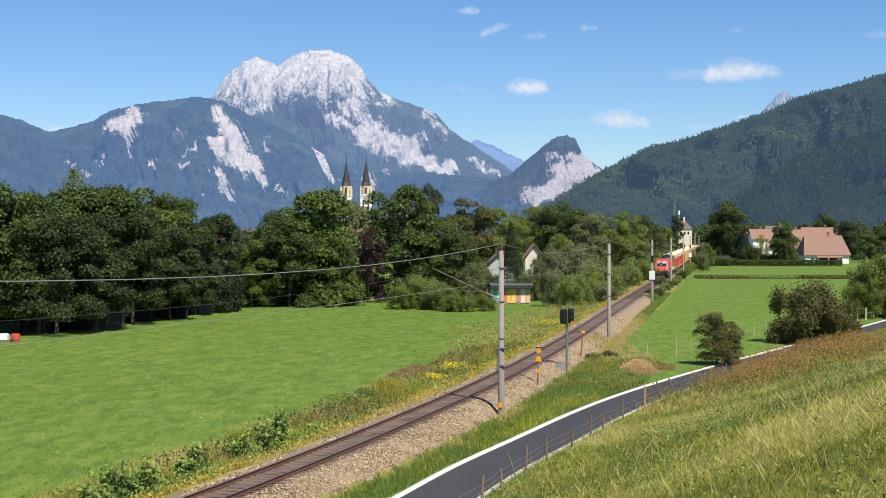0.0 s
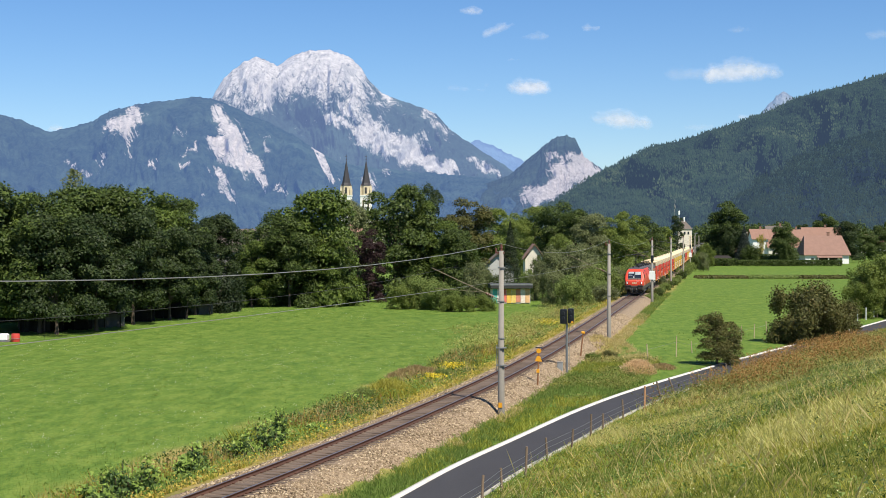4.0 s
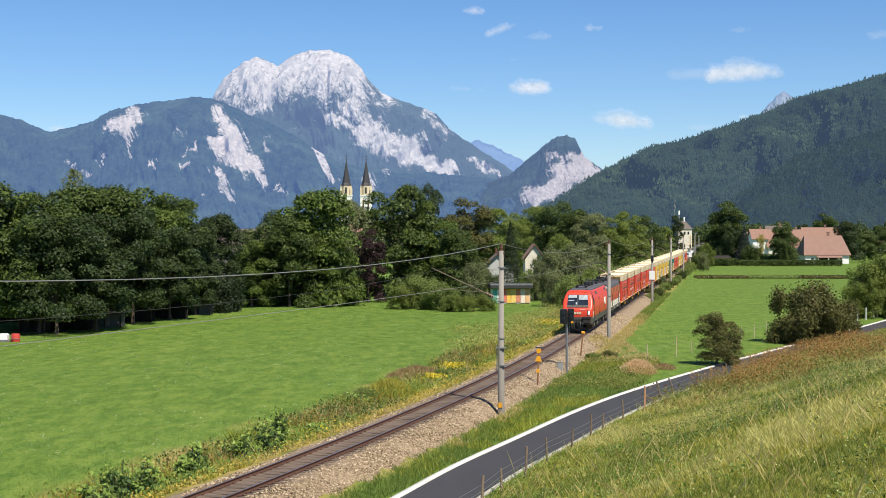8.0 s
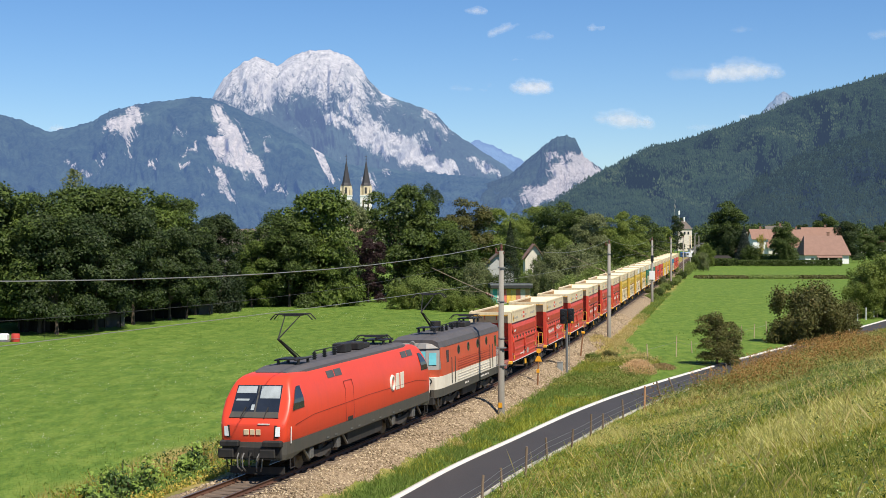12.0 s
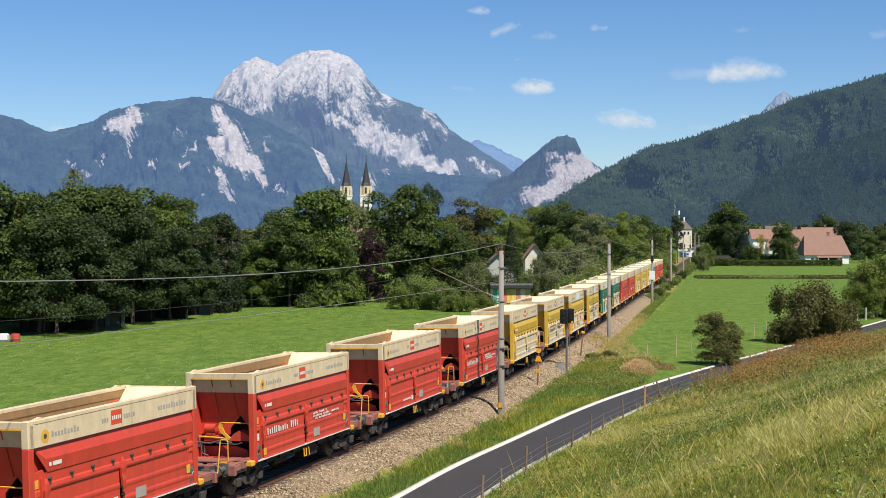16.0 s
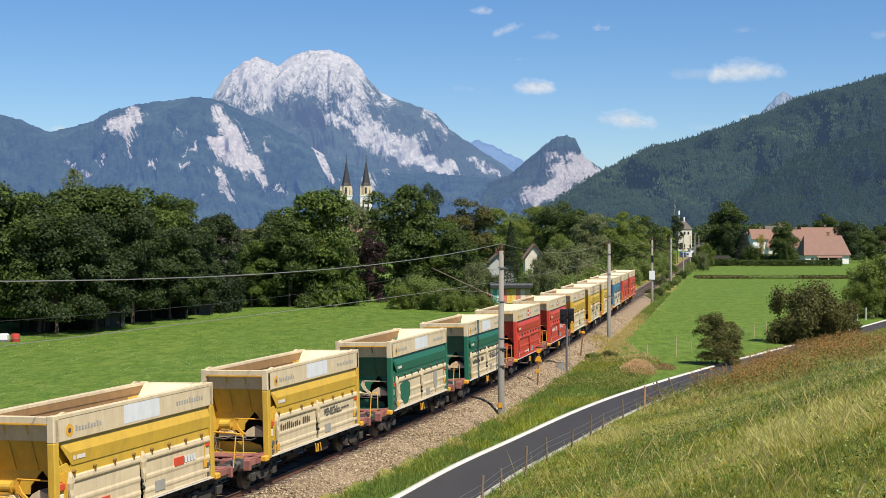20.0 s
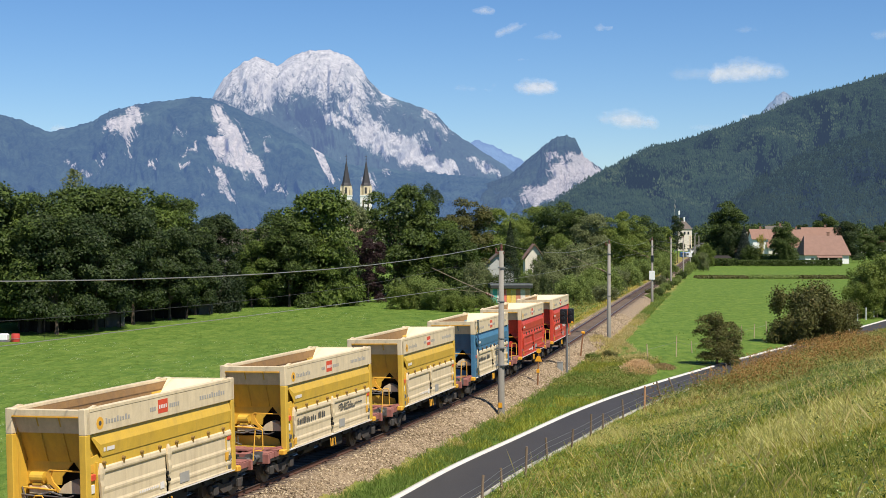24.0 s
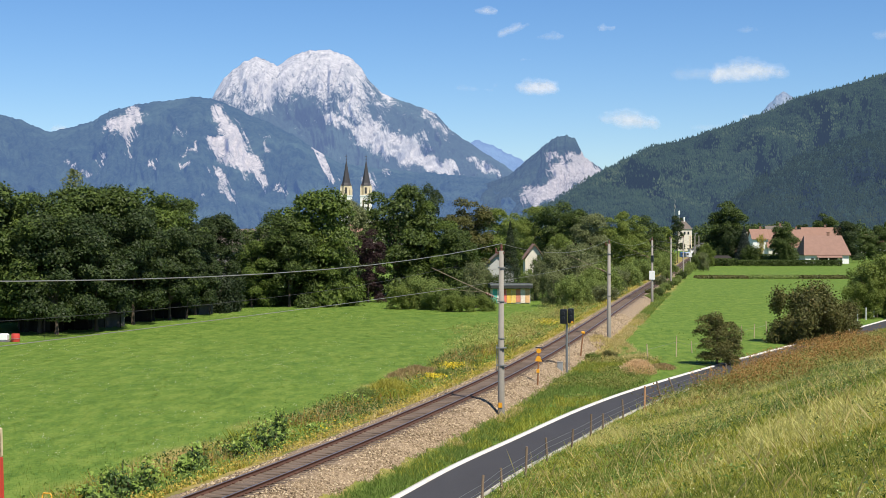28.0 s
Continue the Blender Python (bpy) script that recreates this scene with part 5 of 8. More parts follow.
            part("side_gear", shared("side_gear", (s, w), P["buffer"], lambda: Geo().tube((s * (CW - 0.2), w * (CL - 0.45), 1.56), (s * (CW - 0.01), w * (CL - 0.45), 1.56), 0.09, seg=10).path([(s * (CW - 0.05), w * (CL - 0.34), 1.70), (s * (CW - 0.02), w * (CL - 0.30), 1.50), (s * (CW - 0.05), w * (CL - 0.42), 1.36)], 0.025).box(s * (CW - 0.14), s * (CW - 0.02), min(w * (CL - 0.34), w * (CL - 0.54)), max(w * (CL - 0.34), w * (CL - 0.54)), 1.14, 1.32, 0.02)), None, e)
    part("hopper_inside", shared("hopper_inside", 0, P["inside"], hopper_inside), None, e, "brown worn inside walls of the hopper")
    # end slopes are a much paler cream than the brown side walls
    for w in (-1, 1):
        part("inside_slope", shared("inside_slope", w, P["inside_pale"], lambda: hopper_slope(w)), None, e, "pale cream end slope inside the hopper")
    # markings on the rim and doors
    for s in (-1, 1):
        f = s * (CW + 0.004)
        flip = lambda y: y
        part("round_mark", shared("round_mark", s, P["orange"], lambda: Geo().tube((s * CW, -CL + 0.78, 3.86), (f, -CL + 0.78, 3.86), 0.19, seg=20)), None, e, "round orange-yellow emblem")
        part("emblem_core", shared("emblem_core", s, P["mark_dark"], lambda: Geo().tube((s * CW, -CL + 0.78, 3.86), (s * (CW + 0.008), -CL + 0.78, 3.86), 0.075, seg=14)), None, e)
        part("rim_lettering", shared("rim_lettering", s, P["mark_grey"], lambda: bars(s, f, [(-CL + 1.08 + k * 0.155, 0.09, 3.80, 3.92 + (0.05 if k in (0, 4, 7) else 0)) for k in range(9)])), None, e, "grey lettering on the rim")
        part("far_lettering", shared("far_lettering", s, P["mark_grey"], lambda: bars(s, f, [(CL - 2.5 + k * 0.165, 0.10, 3.84, 3.97 + (0.05 if k in (5, 8) else 0)) for k in range(11)])), None, e, "grey lettering on the rim")
        if emblem == "square":
            part("square_mark", shared("square_mark", s, P["signal_red"], lambda: Geo().box(s * CW, f, -0.55, 0.05, 3.72, 4.16)), None, e, "square red emblem on the rim")
            part("square_bar", shared("square_bar", s, P["mark_white"], lambda: bars(s, s * (CW + 0.008), [(-0.5 + k * 0.105, 0.06, 3.87, 3.99) for k in range(5)])), None, e)
            part("mid_lettering", shared("mid_lettering", s, P["mark_grey"], lambda: bars(s, f, [(y, 0.09, 3.84, 3.97) for y in (-1.05, -0.92, -0.79, 0.16, 0.29, 0.42, 0.55, 0.68)])), None, e, "grey lettering on the rim")
        else:
            part("pale_patch", shared("pale_patch", s, P["white_patch"], lambda: Geo().box(s * CW, f, -1.0, 1.1, 3.66, 4.24)), None, e, "pale overpainted patch on the rim")
        g = s * (CW - 0.006)
        part("small_plate", shared("small_plate", s, P["mark_white"], lambda: bars(s, g, [(-CL + 0.95, 0.1, 2.98, 3.10), (-CL + 1.12, 0.42, 2.98, 3.10)])), None, e, "pale number plate bars")
        part("grey_plate", shared("grey_plate", s, P["mark_grey"], lambda: bars(s, s * (CW - 0.018), [(0.75, 0.62, 1.24, 1.58)])), None, e, "grey data panel")
        for k, y in enumerate((CL - 0.75, -CL + 0.78)):
            part("yellow_plate", shared("yellow_plate", (s, k), P["orange"], lambda: bars(s, s * (CW - 0.018), [(y, 0.24, 1.5 - 0.3 * k, 1.78 - 0.32 * k)])), None, e, "small yellow panel")
        if decor == "bars":
            m = P["mark_white"] if doors == "red" else P["mark_dark"]
            part("door_lettering", shared("door_lettering", (s, doors), m, lambda: bars(s, s * (CW - 0.018), [(-CL + 1.15 + k * 0.19, 0.075 + 0.03 * (k % 2), 1.92, 2.08 + (0.10 if k in (0, 3, 4, 11, 12, 13) else 0.03 * (k % 3))) for k in range(15) if k != 10] + [(0.75 + k * 0.13, 0.085, 2.14, 2.20 + 0.02 * (k % 3)) for k in range(11) if k not in (4, 9)] + [(0.75 + k * 0.13, 0.085, 2.03, 2.09 + 0.02 * (k % 2)) for k in range(21) if k not in (7, 13)] + [(0.95 + k * 0.13, 0.085, 1.92, 1.98 + 0.02 * (k % 2)) for k in range(13) if k != 2])), None, e, "door lettering drawn as bars")
        elif decor == "shield":
            part("door_shield", shared("door_shield", s, P["green"], lambda: Geo().plate([(s * (CW - 0.040), y, z) for y, z in ((-3.3, 2.2), (-2.9, 2.28), (-2.2, 2.28), (-1.85, 2.15), (-1.85, 1.6), (-2.3, 1.22), (-2.8, 1.22), (-3.3, 1.6))], (s * 0.026, 0, 0))), None, e, "green shield painted on the door")
            part("door_figure", shared("door_figure", s, P["mark_grey"], lambda: Geo().plate([(s * (CW - 0.040), y, z) for y, z in ((2.1, 2.25), (2.6, 2.28), (2.75, 1.9), (2.6, 1.5), (2.45, 1.2), (2.2, 1.5), (2.05, 1.9))], (s * 0.026, 0, 0))), None, e, "grey shape painted on the door")
        elif decor == "panels":
            part("door_sign", shared("door_sign", s, P["signal_red"], lambda: Geo().box(s * (CW - 0.05), s * (CW - 0.014), -2.5, -1.85, 1.35, 1.62).box(s * (CW - 0.05), s * (CW - 0.014), 2.0, 2.6, 1.85, 2.12)), None, e, "small red panels on the doors")
            part("door_lettering", shared("door_lettering_small", s, P["white_patch"], lambda: bars(s, s * (CW - 0.018), [(-3.1 + k * 0.19, 0.14, 1.38, 1.6) for k in range(3)] + [(2.65 + k * 0.19, 0.14, 1.88, 2.1) for k in range(4)])), None, e)
        else:
            part("door_lettering", shared("door_lettering_few", s, P["mark_white"], lambda: bars(s, s * (CW - 0.018), [(-1.75 + k * 0.13, 0.09, 1.36, 1.44) for k in range(9)] + [(-0.5, 0.25, 1.28, 1.5)])), None, e, "small white lettering bars")
    # flat frame and running gear
    part("underframe", shared("underframe", 0, P["black"], wagon_frame), None, e)
    for w in (-1, 1):
        if ("deck", w) not in STORE:
            STORE["deck", w] = [(nm, g.mesh(nm, P["frame"])) for nm, g in platform_pieces(w)]
        pl = part("end_platform", STORE["deck", w][0][1], None, e, "worn red-brown end platform")
        for nm, me in STORE["deck", w][1:]:
            part(nm, me, None, pl)
        if w > 0:
            part("handrail", shared("handrail", w, P["orange"], lambda: Geo().path([(1.16, 6.08, 0.95), (1.16, 6.45, 1.10), (1.16, 6.68, 2.16), (1.20, 6.68, 2.22), (1.42, 6.68, 2.22), (1.46, 6.68, 2.16), (1.46, 6.68, 1.48), (1.42, 6.68, 1.42), (1.16, 6.68, 1.42)], 0.022)), None, pl, "yellow tube handrail")
        buffer_pair(e, w * WL / 2, w)
        bogie(e, w * 4.55)
        for s in (-1, 1):
            part("corner_step", shared("corner_step", (s, w), P["orange"], lambda: Geo().box(s * 1.18, s * 1.44, min(w * 4.7, w * 5.0), max(w * 4.7, w * 5.0), 0.96, 1.16, 0.03)), None, e)
            part("brake_handle", shared("brake_handle", s, P["orange"], lambda: Geo().path([(s * 1.42, -0.35, 0.95), (s * 1.42, -0.30, 0.62), (s * 1.42, -0.12, 0.62), (s * 1.42, -0.1, 0.92)], 0.03).path([(s * 1.42, 0.12, 0.92), (s * 1.42, 0.2, 0.6)], 0.03)), None, e) if w > 0 else None
    coupling(e, -WL / 2 + 0.45, -1)
    MOVERS.append((e, back, WL, 9.1))
    return e


def bars(s, f, rows):
    """Plain bars on a side face: (start, length, bottom, top)."""
    g = Geo()
    for y, l, z0, z1 in rows:
        g.box(f - s * 0.004, f + s * 0.003, y, y + l, z0, z1)
    return g


def wagon_frame():
    g = Geo()
    for s in (-1, 1):
        g.box(s * 1.2, s * 1.0, -5.9, 5.9, 0.82, 1.04)
    g.box(-0.2, 0.2, -6.0, 6.0, 0.75, 1.0)
    for y in (-3.4, -2.2, -1.0, 0.2, 1.4, 2.6, 3.4):
        g.box(-1.3, 1.3, y - 0.08, y + 0.08, 0.86, 1.03)
    g.tube((-0.6, -1.2, 0.62), (-0.6, 1.4, 0.62), 0.2, seg=12)
    g.tube((0.75, -2.0, 0.66), (0.75, -0.9, 0.66), 0.17, seg=12)
    g.box(0.5, 1.15, 0.5, 1.6, 0.45, 0.85, 0.03)
    g.box(-1.15, -0.3, -2.6, -1.8, 0.5, 0.85, 0.03)
    return g


def platform_pieces(w):
    """The open end deck, piece by piece: (name, shape)."""
    a = lambda p, q: (min(w * p, w * q), max(w * p, w * q))
    out = [("end_beam", Geo().box(-1.32, 1.32, *a(6.0, 6.14), 0.80, 1.18, 0.02)), ("cross_beam", Geo().box(-1.25, 1.25, *a(5.25, 5.42), 0.95, 1.17))]
    for x in (-1.1, -0.5, 0.5, 1.1):
        out.append(("stringer", Geo().box(x - 0.11, x + 0.11, *a(4.5, 6.05), 0.92, 1.15, 0.02)))
    for x0, x1, p, q in ((-1.24, -0.36, 4.55, 5.2), (-1.2, -0.1, 5.45, 5.98), (0.1, 1.2, 5.45, 5.98), (0.36, 1.24, 4.55, 5.2), (-0.3, 0.3, 4.7, 5.0)):
        out.append(("deck_plate", Geo().box(x0, x1, *a(p, q), 1.155, 1.195, 0.01)))
    for s in (-1, 1):
        out.append(("brace", Geo().plate([(s * 1.18, w * 4.5, 1.2), (s * 1.26, w * 4.5, 1.2), (s * 0.62, w * 6.0, 1.215), (s * 0.54, w * 6.0, 1.215)], (0, 0, 0.05))))
    out.append(("drawgear_cover", Geo().plate([(-0.45, w * 5.1, 1.16), (0.45, w * 5.1, 1.16), (0.3, w * 5.9, 1.24), (-0.3, w * 5.9, 1.24)], (0, 0, 0.05))))
    return out


# ---- locomotives ----
LR = paint("loco_bright_red", (0.62, 0.052, 0.020), 0.42, var=0.05, scale=0.8, grime=(0.40, 0.05, 0.04), amount=0.25, bump=0.02)
LR2 = paint("loco_faded_red", (0.50, 0.080, 0.032), 0.5, var=0.08, scale=0.9, grime=(0.30, 0.08, 0.05), amount=0.45, bump=0.03)
L_GREY = paint("loco_dark_grey", (0.062, 0.058, 0.050), 0.6, var=0.15, grime=(0.13, 0.09, 0.06), amount=0.4)
L_ROOF = paint("loco_roof_grey", (0.072, 0.068, 0.072), 0.7, var=0.2, grime=(0.12, 0.085, 0.065), amount=0.5)
L_CAB = paint("loco_cab_grey", (0.185, 0.18, 0.175), 0.55, var=0.12, grime=(0.30, 0.17, 0.10), amount=0.35)
L_CREAM = paint("loco_cream", (0.68, 0.62, 0.52), 0.55, var=0.08, grime=(0.36, 0.28, 0.20), amount=0.5)
L_LINE = paint("loco_seam_dark", (0.20, 0.025, 0.02), 0.6)
L_RIB = paint("loco_rib_red", (0.36, 0.052, 0.026), 0.6)
L_LAMP = paint("lamp_lens", (0.75, 0.78, 0.80), 0.15, var=0.05)
L_PALE = paint("cab_screen_pale", (0.34, 0.37, 0.38), 0.35, var=0.25)
PANTO = paint("pantograph_dark_steel", (0.020, 0.018, 0.018), 0.55, 0.2, var=0.25, grime=(0.08, 0.05, 0.035), amount=0.35)
INSUL = paint("insulator_brown", (0.014, 0.012, 0.012), 0.4, var=0.15)


def cab_glass(name, tint):
    m, t, b, _ = shader(name)
    b.inputs["Base Color"].default_value = (*tint, 1)
    b.inputs["Roughness"].default_value = 0.06
    b.inputs["Specular IOR Level"].default_value = 0.8
    t.links.new(mix(t, noise_node(t, 1.2, 3), scaled(tint, 0.6), scaled(tint, 1.4)), b.inputs["Base Color"])
    return m


GLASS_D = cab_glass("dark_cab_glass", (0.020, 0.024, 0.032))
GLASS_T = cab_glass("teal_cab_glass", (0.13, 0.42, 0.46))


def pantograph(parent, y, raised, way=1):
    """Base frame on insulators, lower arm, upper arm and collector head; way: side to which the knee points."""
    p = part("pantograph", Geo().box(-0.55, 0.55, y - 0.55, y + 0.55, 4.28, 4.33).box(-0.5, -0.4, y - 0.8, y + 0.8, 4.27, 4.32).box(0.4, 0.5, y - 0.8, y + 0.8, 4.27, 4.32), PANTO, parent)
    for sx in (-0.45, 0.45):
        for sy in (-0.5, 0.5):
            part("insulator", Geo().tube((sx, y + sy, 4.05), (sx, y + sy, 4.28), 0.08, 0.06, seg=10), INSUL, p)
    if raised:
        knee, top = (0, y - way * 1.45, 5.22), (0, y + way * 0.1, 6.10)
    else:
        knee, top = (0, y - way * 1.25, 4.42), (0, y + way * 0.7, 4.5)
    part("lower_arm", Geo().tube((0, y + way * 0.3, 4.36), knee, 0.06, 0.05).path([(0.28, y + way * 0.1, 4.36), (0.06, y - way * 1.3, knee[2] - 0.06)], 0.02), PANTO, p)
    part("upper_arm", Geo().tube(knee, (0.35, top[1], top[2]), 0.03, 0.02).tube(knee, (-0.35, top[1], top[2]), 0.03, 0.02), PANTO, p)
    head = Geo()
    for k in (-0.18, 0.18):
        head.path([(-0.95, top[1] + k, top[2] - 0.18), (-0.72, top[1] + k, top[2] + 0.05), (0.72, top[1] + k, top[2] + 0.05), (0.95, top[1] + k, top[2] - 0.18)], 0.028)
    head.box(-0.4, 0.4, top[1] - 0.2, top[1] + 0.2, top[2] - 0.03, top[2] + 0.01)
    part("collector_head", head, PANTO, p)


def roof_gear(parent, ys, z, x=0.0):
    for y in ys:
        g = Geo().tube((x, y, z), (x, y, z + 0.34), 0.085, 0.06, seg=10)
        for k in range(3):
            g.tube((x, y, z + 0.07 + k * 0.09), (x, y, z + 0.10 + k * 0.09), 0.12, seg=10)
        part("roof_insulator", g, INSUL, parent)
    part("roof_busbar", Geo().path([(x, y, z + 0.36) for y in ys], 0.022), PANTO, parent)


def loft_body(stations, prof, r=0.2):
    """Half-profile points (x, z) carried along y, with a rounded shoulder; each station: y, width factor, top height."""
    g = Geo()
    rings = []
    pz, px = [p[1] for p in prof], [p[0] for p in prof]
    for y, k, top in stations:
        half = []
        for u in (0, 0.04, 0.35, 0.6, 0.8, 0.92, 1.0):
            z = pz[0] + (top - r - pz[0]) * u
            half.append((float(np.interp(z, pz, px)) * k, z))
        xs = half[-1][0]
        slope = (xs - float(np.interp(top, pz, px)) * k)
        for q in (18, 36, 54, 72, 90):
            c, w = math.cos(radians(q)), math.sin(radians(q))
            half.append((xs - r * (1 - c) - slope * 0.6 * w, top - r + r * w))
        half.append((half[-1][0] * 0.5, top + 0.015))
        rings.append([(x, y, z) for x, z in half] + [(-x, y, z) for x, z in reversed(half)])
    return g.loft(rings)


def express_loco(back):
    """Modern rounded red electric locomotive with dark grey skirt and roof."""
    L = 19.28
    h = L / 2
    e = new("locomotive")
    tagged(e, "bright red rounded electric locomotive with raised pantograph", "locomotive")
    prof = [(1.45, 1.40), (1.492, 1.45), (1.50, 1.9), (1.495, 2.55), (1.475, 2.85), (1.44, 3.0), (1.385, 3.15), (1.25, 3.52), (1.17, 3.74), (1.13, 3.82), (1.06, 3.87)]
    nose = [(0.60, 0.80, 2.08), (0.63, 0.86, 2.14), (0.70, 0.91, 2.23), (0.80, 0.94, 2.38), (0.98, 0.96, 2.68), (1.22, 0.975, 3.09), (1.46, 0.985, 3.47), (1.62, 0.99, 3.66), (1.80, 0.995, 3.79), (2.1, 1.0, 3.88), (2.6, 1.0, 3.92), (3.2, 1.0, 3.93)]
    st = [(-h + y, k, z) for y, k, z in nose] + [(-h + 5.5, 1, 3.93), (0, 1, 3.93), (h - 5.5, 1, 3.93)] + [(h - y, k, z) for y, k, z in reversed(nose)]
    shell = part("body", loft_body(st, prof), LR, e, "bright red body shell", smooth=True)
    shell.data.set_sharp_from_angle(angle=radians(38))
    # roof deck
    rst = [(-h + 2.5, 0.80, 3.95), (-h + 3.0, 0.92, 4.04), (-h + 3.6, 1, 4.10), (h - 3.6, 1, 4.10), (h - 3.0, 0.92, 4.04), (h - 2.5, 0.80, 3.95)]
    g = Geo()
    g.loft([[(-1.08 * k, y, 3.80), (-1.05 * k, y, z - 0.12), (-0.8 * k, y, z), (0.8 * k, y, z), (1.05 * k, y, z - 0.12), (1.08 * k, y, 3.80)] for y, k, z in rst])
    part("roof", g, L_ROOF, e, "dark grey roof deck")
    # skirt and buffer beam
    sst = [(-h + y, k) for y, k in ((0.55, 0.84), (0.75, 0.93), (1.2, 0.975), (2.2, 0.99))] + [(h - y, k) for y, k in ((2.2, 0.99), (1.2, 0.975), (0.75, 0.93), (0.55, 0.84))]
    part("skirt", Geo().loft([[(1.50 * k, y, 1.43), (-1.50 * k, y, 1.43), (-1.48 * k, y, 0.95), (-1.42 * k, y, 0.74 if abs(y) > 7.6 else 0.90), (1.42 * k, y, 0.74 if abs(y) > 7.6 else 0.90), (1.48 * k, y, 0.95)] for y, k in sst]), L_GREY, e, "dark grey lower skirt")
    for w in (-1, 1):
        yf = lambda d: w * (h - d)
        sl = [(1.00, 2.58), (1.44, 3.38)]
        nrm = Vector((0, w * 0.88, 0.48)) * 0.02
        back_at = lambda z: yf(0.98 + (z - 2.68) * 0.595)
        quad = lambda x0, x1, a, b: [(x0, back_at(a), a), (x1, back_at(a), a), (x1 * 0.95, back_at(b), b), (x0 * 0.95, back_at(b), b)]
        part("windscreen", Geo().plate(quad(-1.01, 1.01, 2.53, 3.54), nrm), GLASS_D, e, "dark raked windscreen")
        part("screen_pillar", Geo().plate(quad(-0.03, 0.03, 2.53, 3.54), nrm * 1.4), L_GREY, e)
        # the wide patch paints a reflection on the glass; the narrow band is a blind
        part("sun_blind", Geo().plate(quad(0.10, 0.95, 3.05, 3.50), nrm * 1.3), L_PALE, e, "pale patch painted on the windscreen as a reflection")
        part("sun_blind", Geo().plate(quad(-0.95, -0.10, 3.24, 3.50), nrm * 1.3), L_PALE, e)
        part("desk_paper", Geo().plate(quad(-0.92, -0.35, 2.96, 3.03), nrm * 1.3), L_PALE, e)
        part("desk_paper", Geo().plate(quad(-0.2, -0.06, 2.62, 2.82), nrm * 1.3), L_PALE, e)
        part("screen_sill", Geo().plate(quad(-1.05, 1.05, 2.34, 2.55), nrm * 2.2), L_GREY, e)
        for x in (-0.55, 0.45):
            part("wiper", Geo().path([tuple(Vector(p) + nrm * 2.4) for p in (quad(x, x, 2.32, 2.8)[0], quad(x + 0.12, x + 0.12, 2.32, 2.72)[3])], 0.025), P["black"], e)
        for s in (-1, 1):
            part("headlight", Geo().plate([(s * 0.93, yf(0.60), 1.60), (s * 1.27, yf(0.66), 1.60), (s * 1.29, yf(0.68), 2.08), (s * 0.96, yf(0.61), 2.08)], (0, w * 0.03, 0)), P["black"], e, "black headlight surround")
            part("lamp", Geo().plate([(s * 0.99, yf(0.57), 1.66), (s * 1.17, yf(0.60), 1.66), (s * 1.19, yf(0.62), 2.03), (s * 1.02, yf(0.58), 2.03)], (0, w * 0.03, 0)), L_LAMP, e, "clear headlight lens")
            pts = ((2.60, 1.470, 1.22), (2.85, 1.462, 1.34), (3.0, 1.436, 1.46), (3.15, 1.382, 1.60), (3.33, 1.320, 1.78), (3.46, 1.272, 2.0))
            for (z0, x0, a0), (z1, x1, a1) in zip(pts, pts[1:]):
                part("side_window", Geo().plate([(s * x0, yf(a0), z0), (s * (x0 + 0.008), yf(2.3), z0), (s * (x1 + 0.008), yf(2.3), z1), (s * x1, yf(a1), z1)], (s * 0.02, 0, 0.004)), GLASS_D, e, "dark cab side window")
            part("handrail", Geo().path([(s * 1.46, yf(0.98), 1.35), (s * 1.49, yf(0.98), 2.0)], 0.022), P["mark_white"], e)
            if w < 0:
                part("door_seam", Geo().path([(s * q, yf(d), z) for q, d, z in ((1.496, 6.75, 1.46), (1.500, 6.75, 2.0), (1.480, 6.75, 2.85), (1.394, 6.75, 3.15), (1.394, 7.7, 3.15), (1.480, 7.7, 2.85), (1.500, 7.7, 2.0), (1.496, 7.7, 1.46))], 0.014, 4), L_LINE, e)
                part("step_recess", Geo().box(s * 1.47, s * 1.503, min(yf(7.55), yf(6.95)), max(yf(7.55), yf(6.95)), 1.45, 1.60), P["black"], e)
            for k in (0, 1):
                y = (5.3 if w < 0 else 3.0) + k * 0.85
                part("roof_vent", Geo().plate([(s * 1.288, yf(y), 3.42), (s * 1.288, yf(y + 0.75), 3.42), (s * 1.182, yf(y + 0.75), 3.71), (s * 1.182, yf(y), 3.71)], (s * 0.012, 0, 0.006)), P["mark_dark"], e, "dark louvred grille")
            part("cab_steps", Geo().path([(s * 1.36, yf(1.1), 0.8), (s * 1.36, yf(1.1), 0.36), (s * 1.36, yf(1.5), 0.36), (s * 1.36, yf(1.5), 0.8)], 0.03), P["black"], e)
        # front marks as plain bars
        fy = yf(0.60)
        part("nose_mark", Geo().box(-0.36, -0.14, min(fy, fy + w * 0.03), max(fy, fy + w * 0.03), 1.70, 1.92, 0.03).box(-0.09, 0.11, min(fy, fy + w * 0.03), max(fy, fy + w * 0.03), 1.70, 1.92, 0.03).box(0.16, 0.36, min(fy, fy + w * 0.03), max(fy, fy + w * 0.03), 1.70, 1.92, 0.03), P["cream"], e, "cream mark on the nose")
        part("number_bar", Geo().box(0.25, 0.75, min(fy, fy + w * 0.02), max(fy, fy + w * 0.02), 2.1, 2.15), P["mark_white"], e)
        part("snow_plough", Geo().loft([[(-1.15, yf(0.95), z), (0, yf(0.75), z), (1.15, yf(0.95), z), (1.15, yf(1.05), z), (-1.15, yf(1.05), z)] for z in (0.14, 0.42)]), P["black"], e)
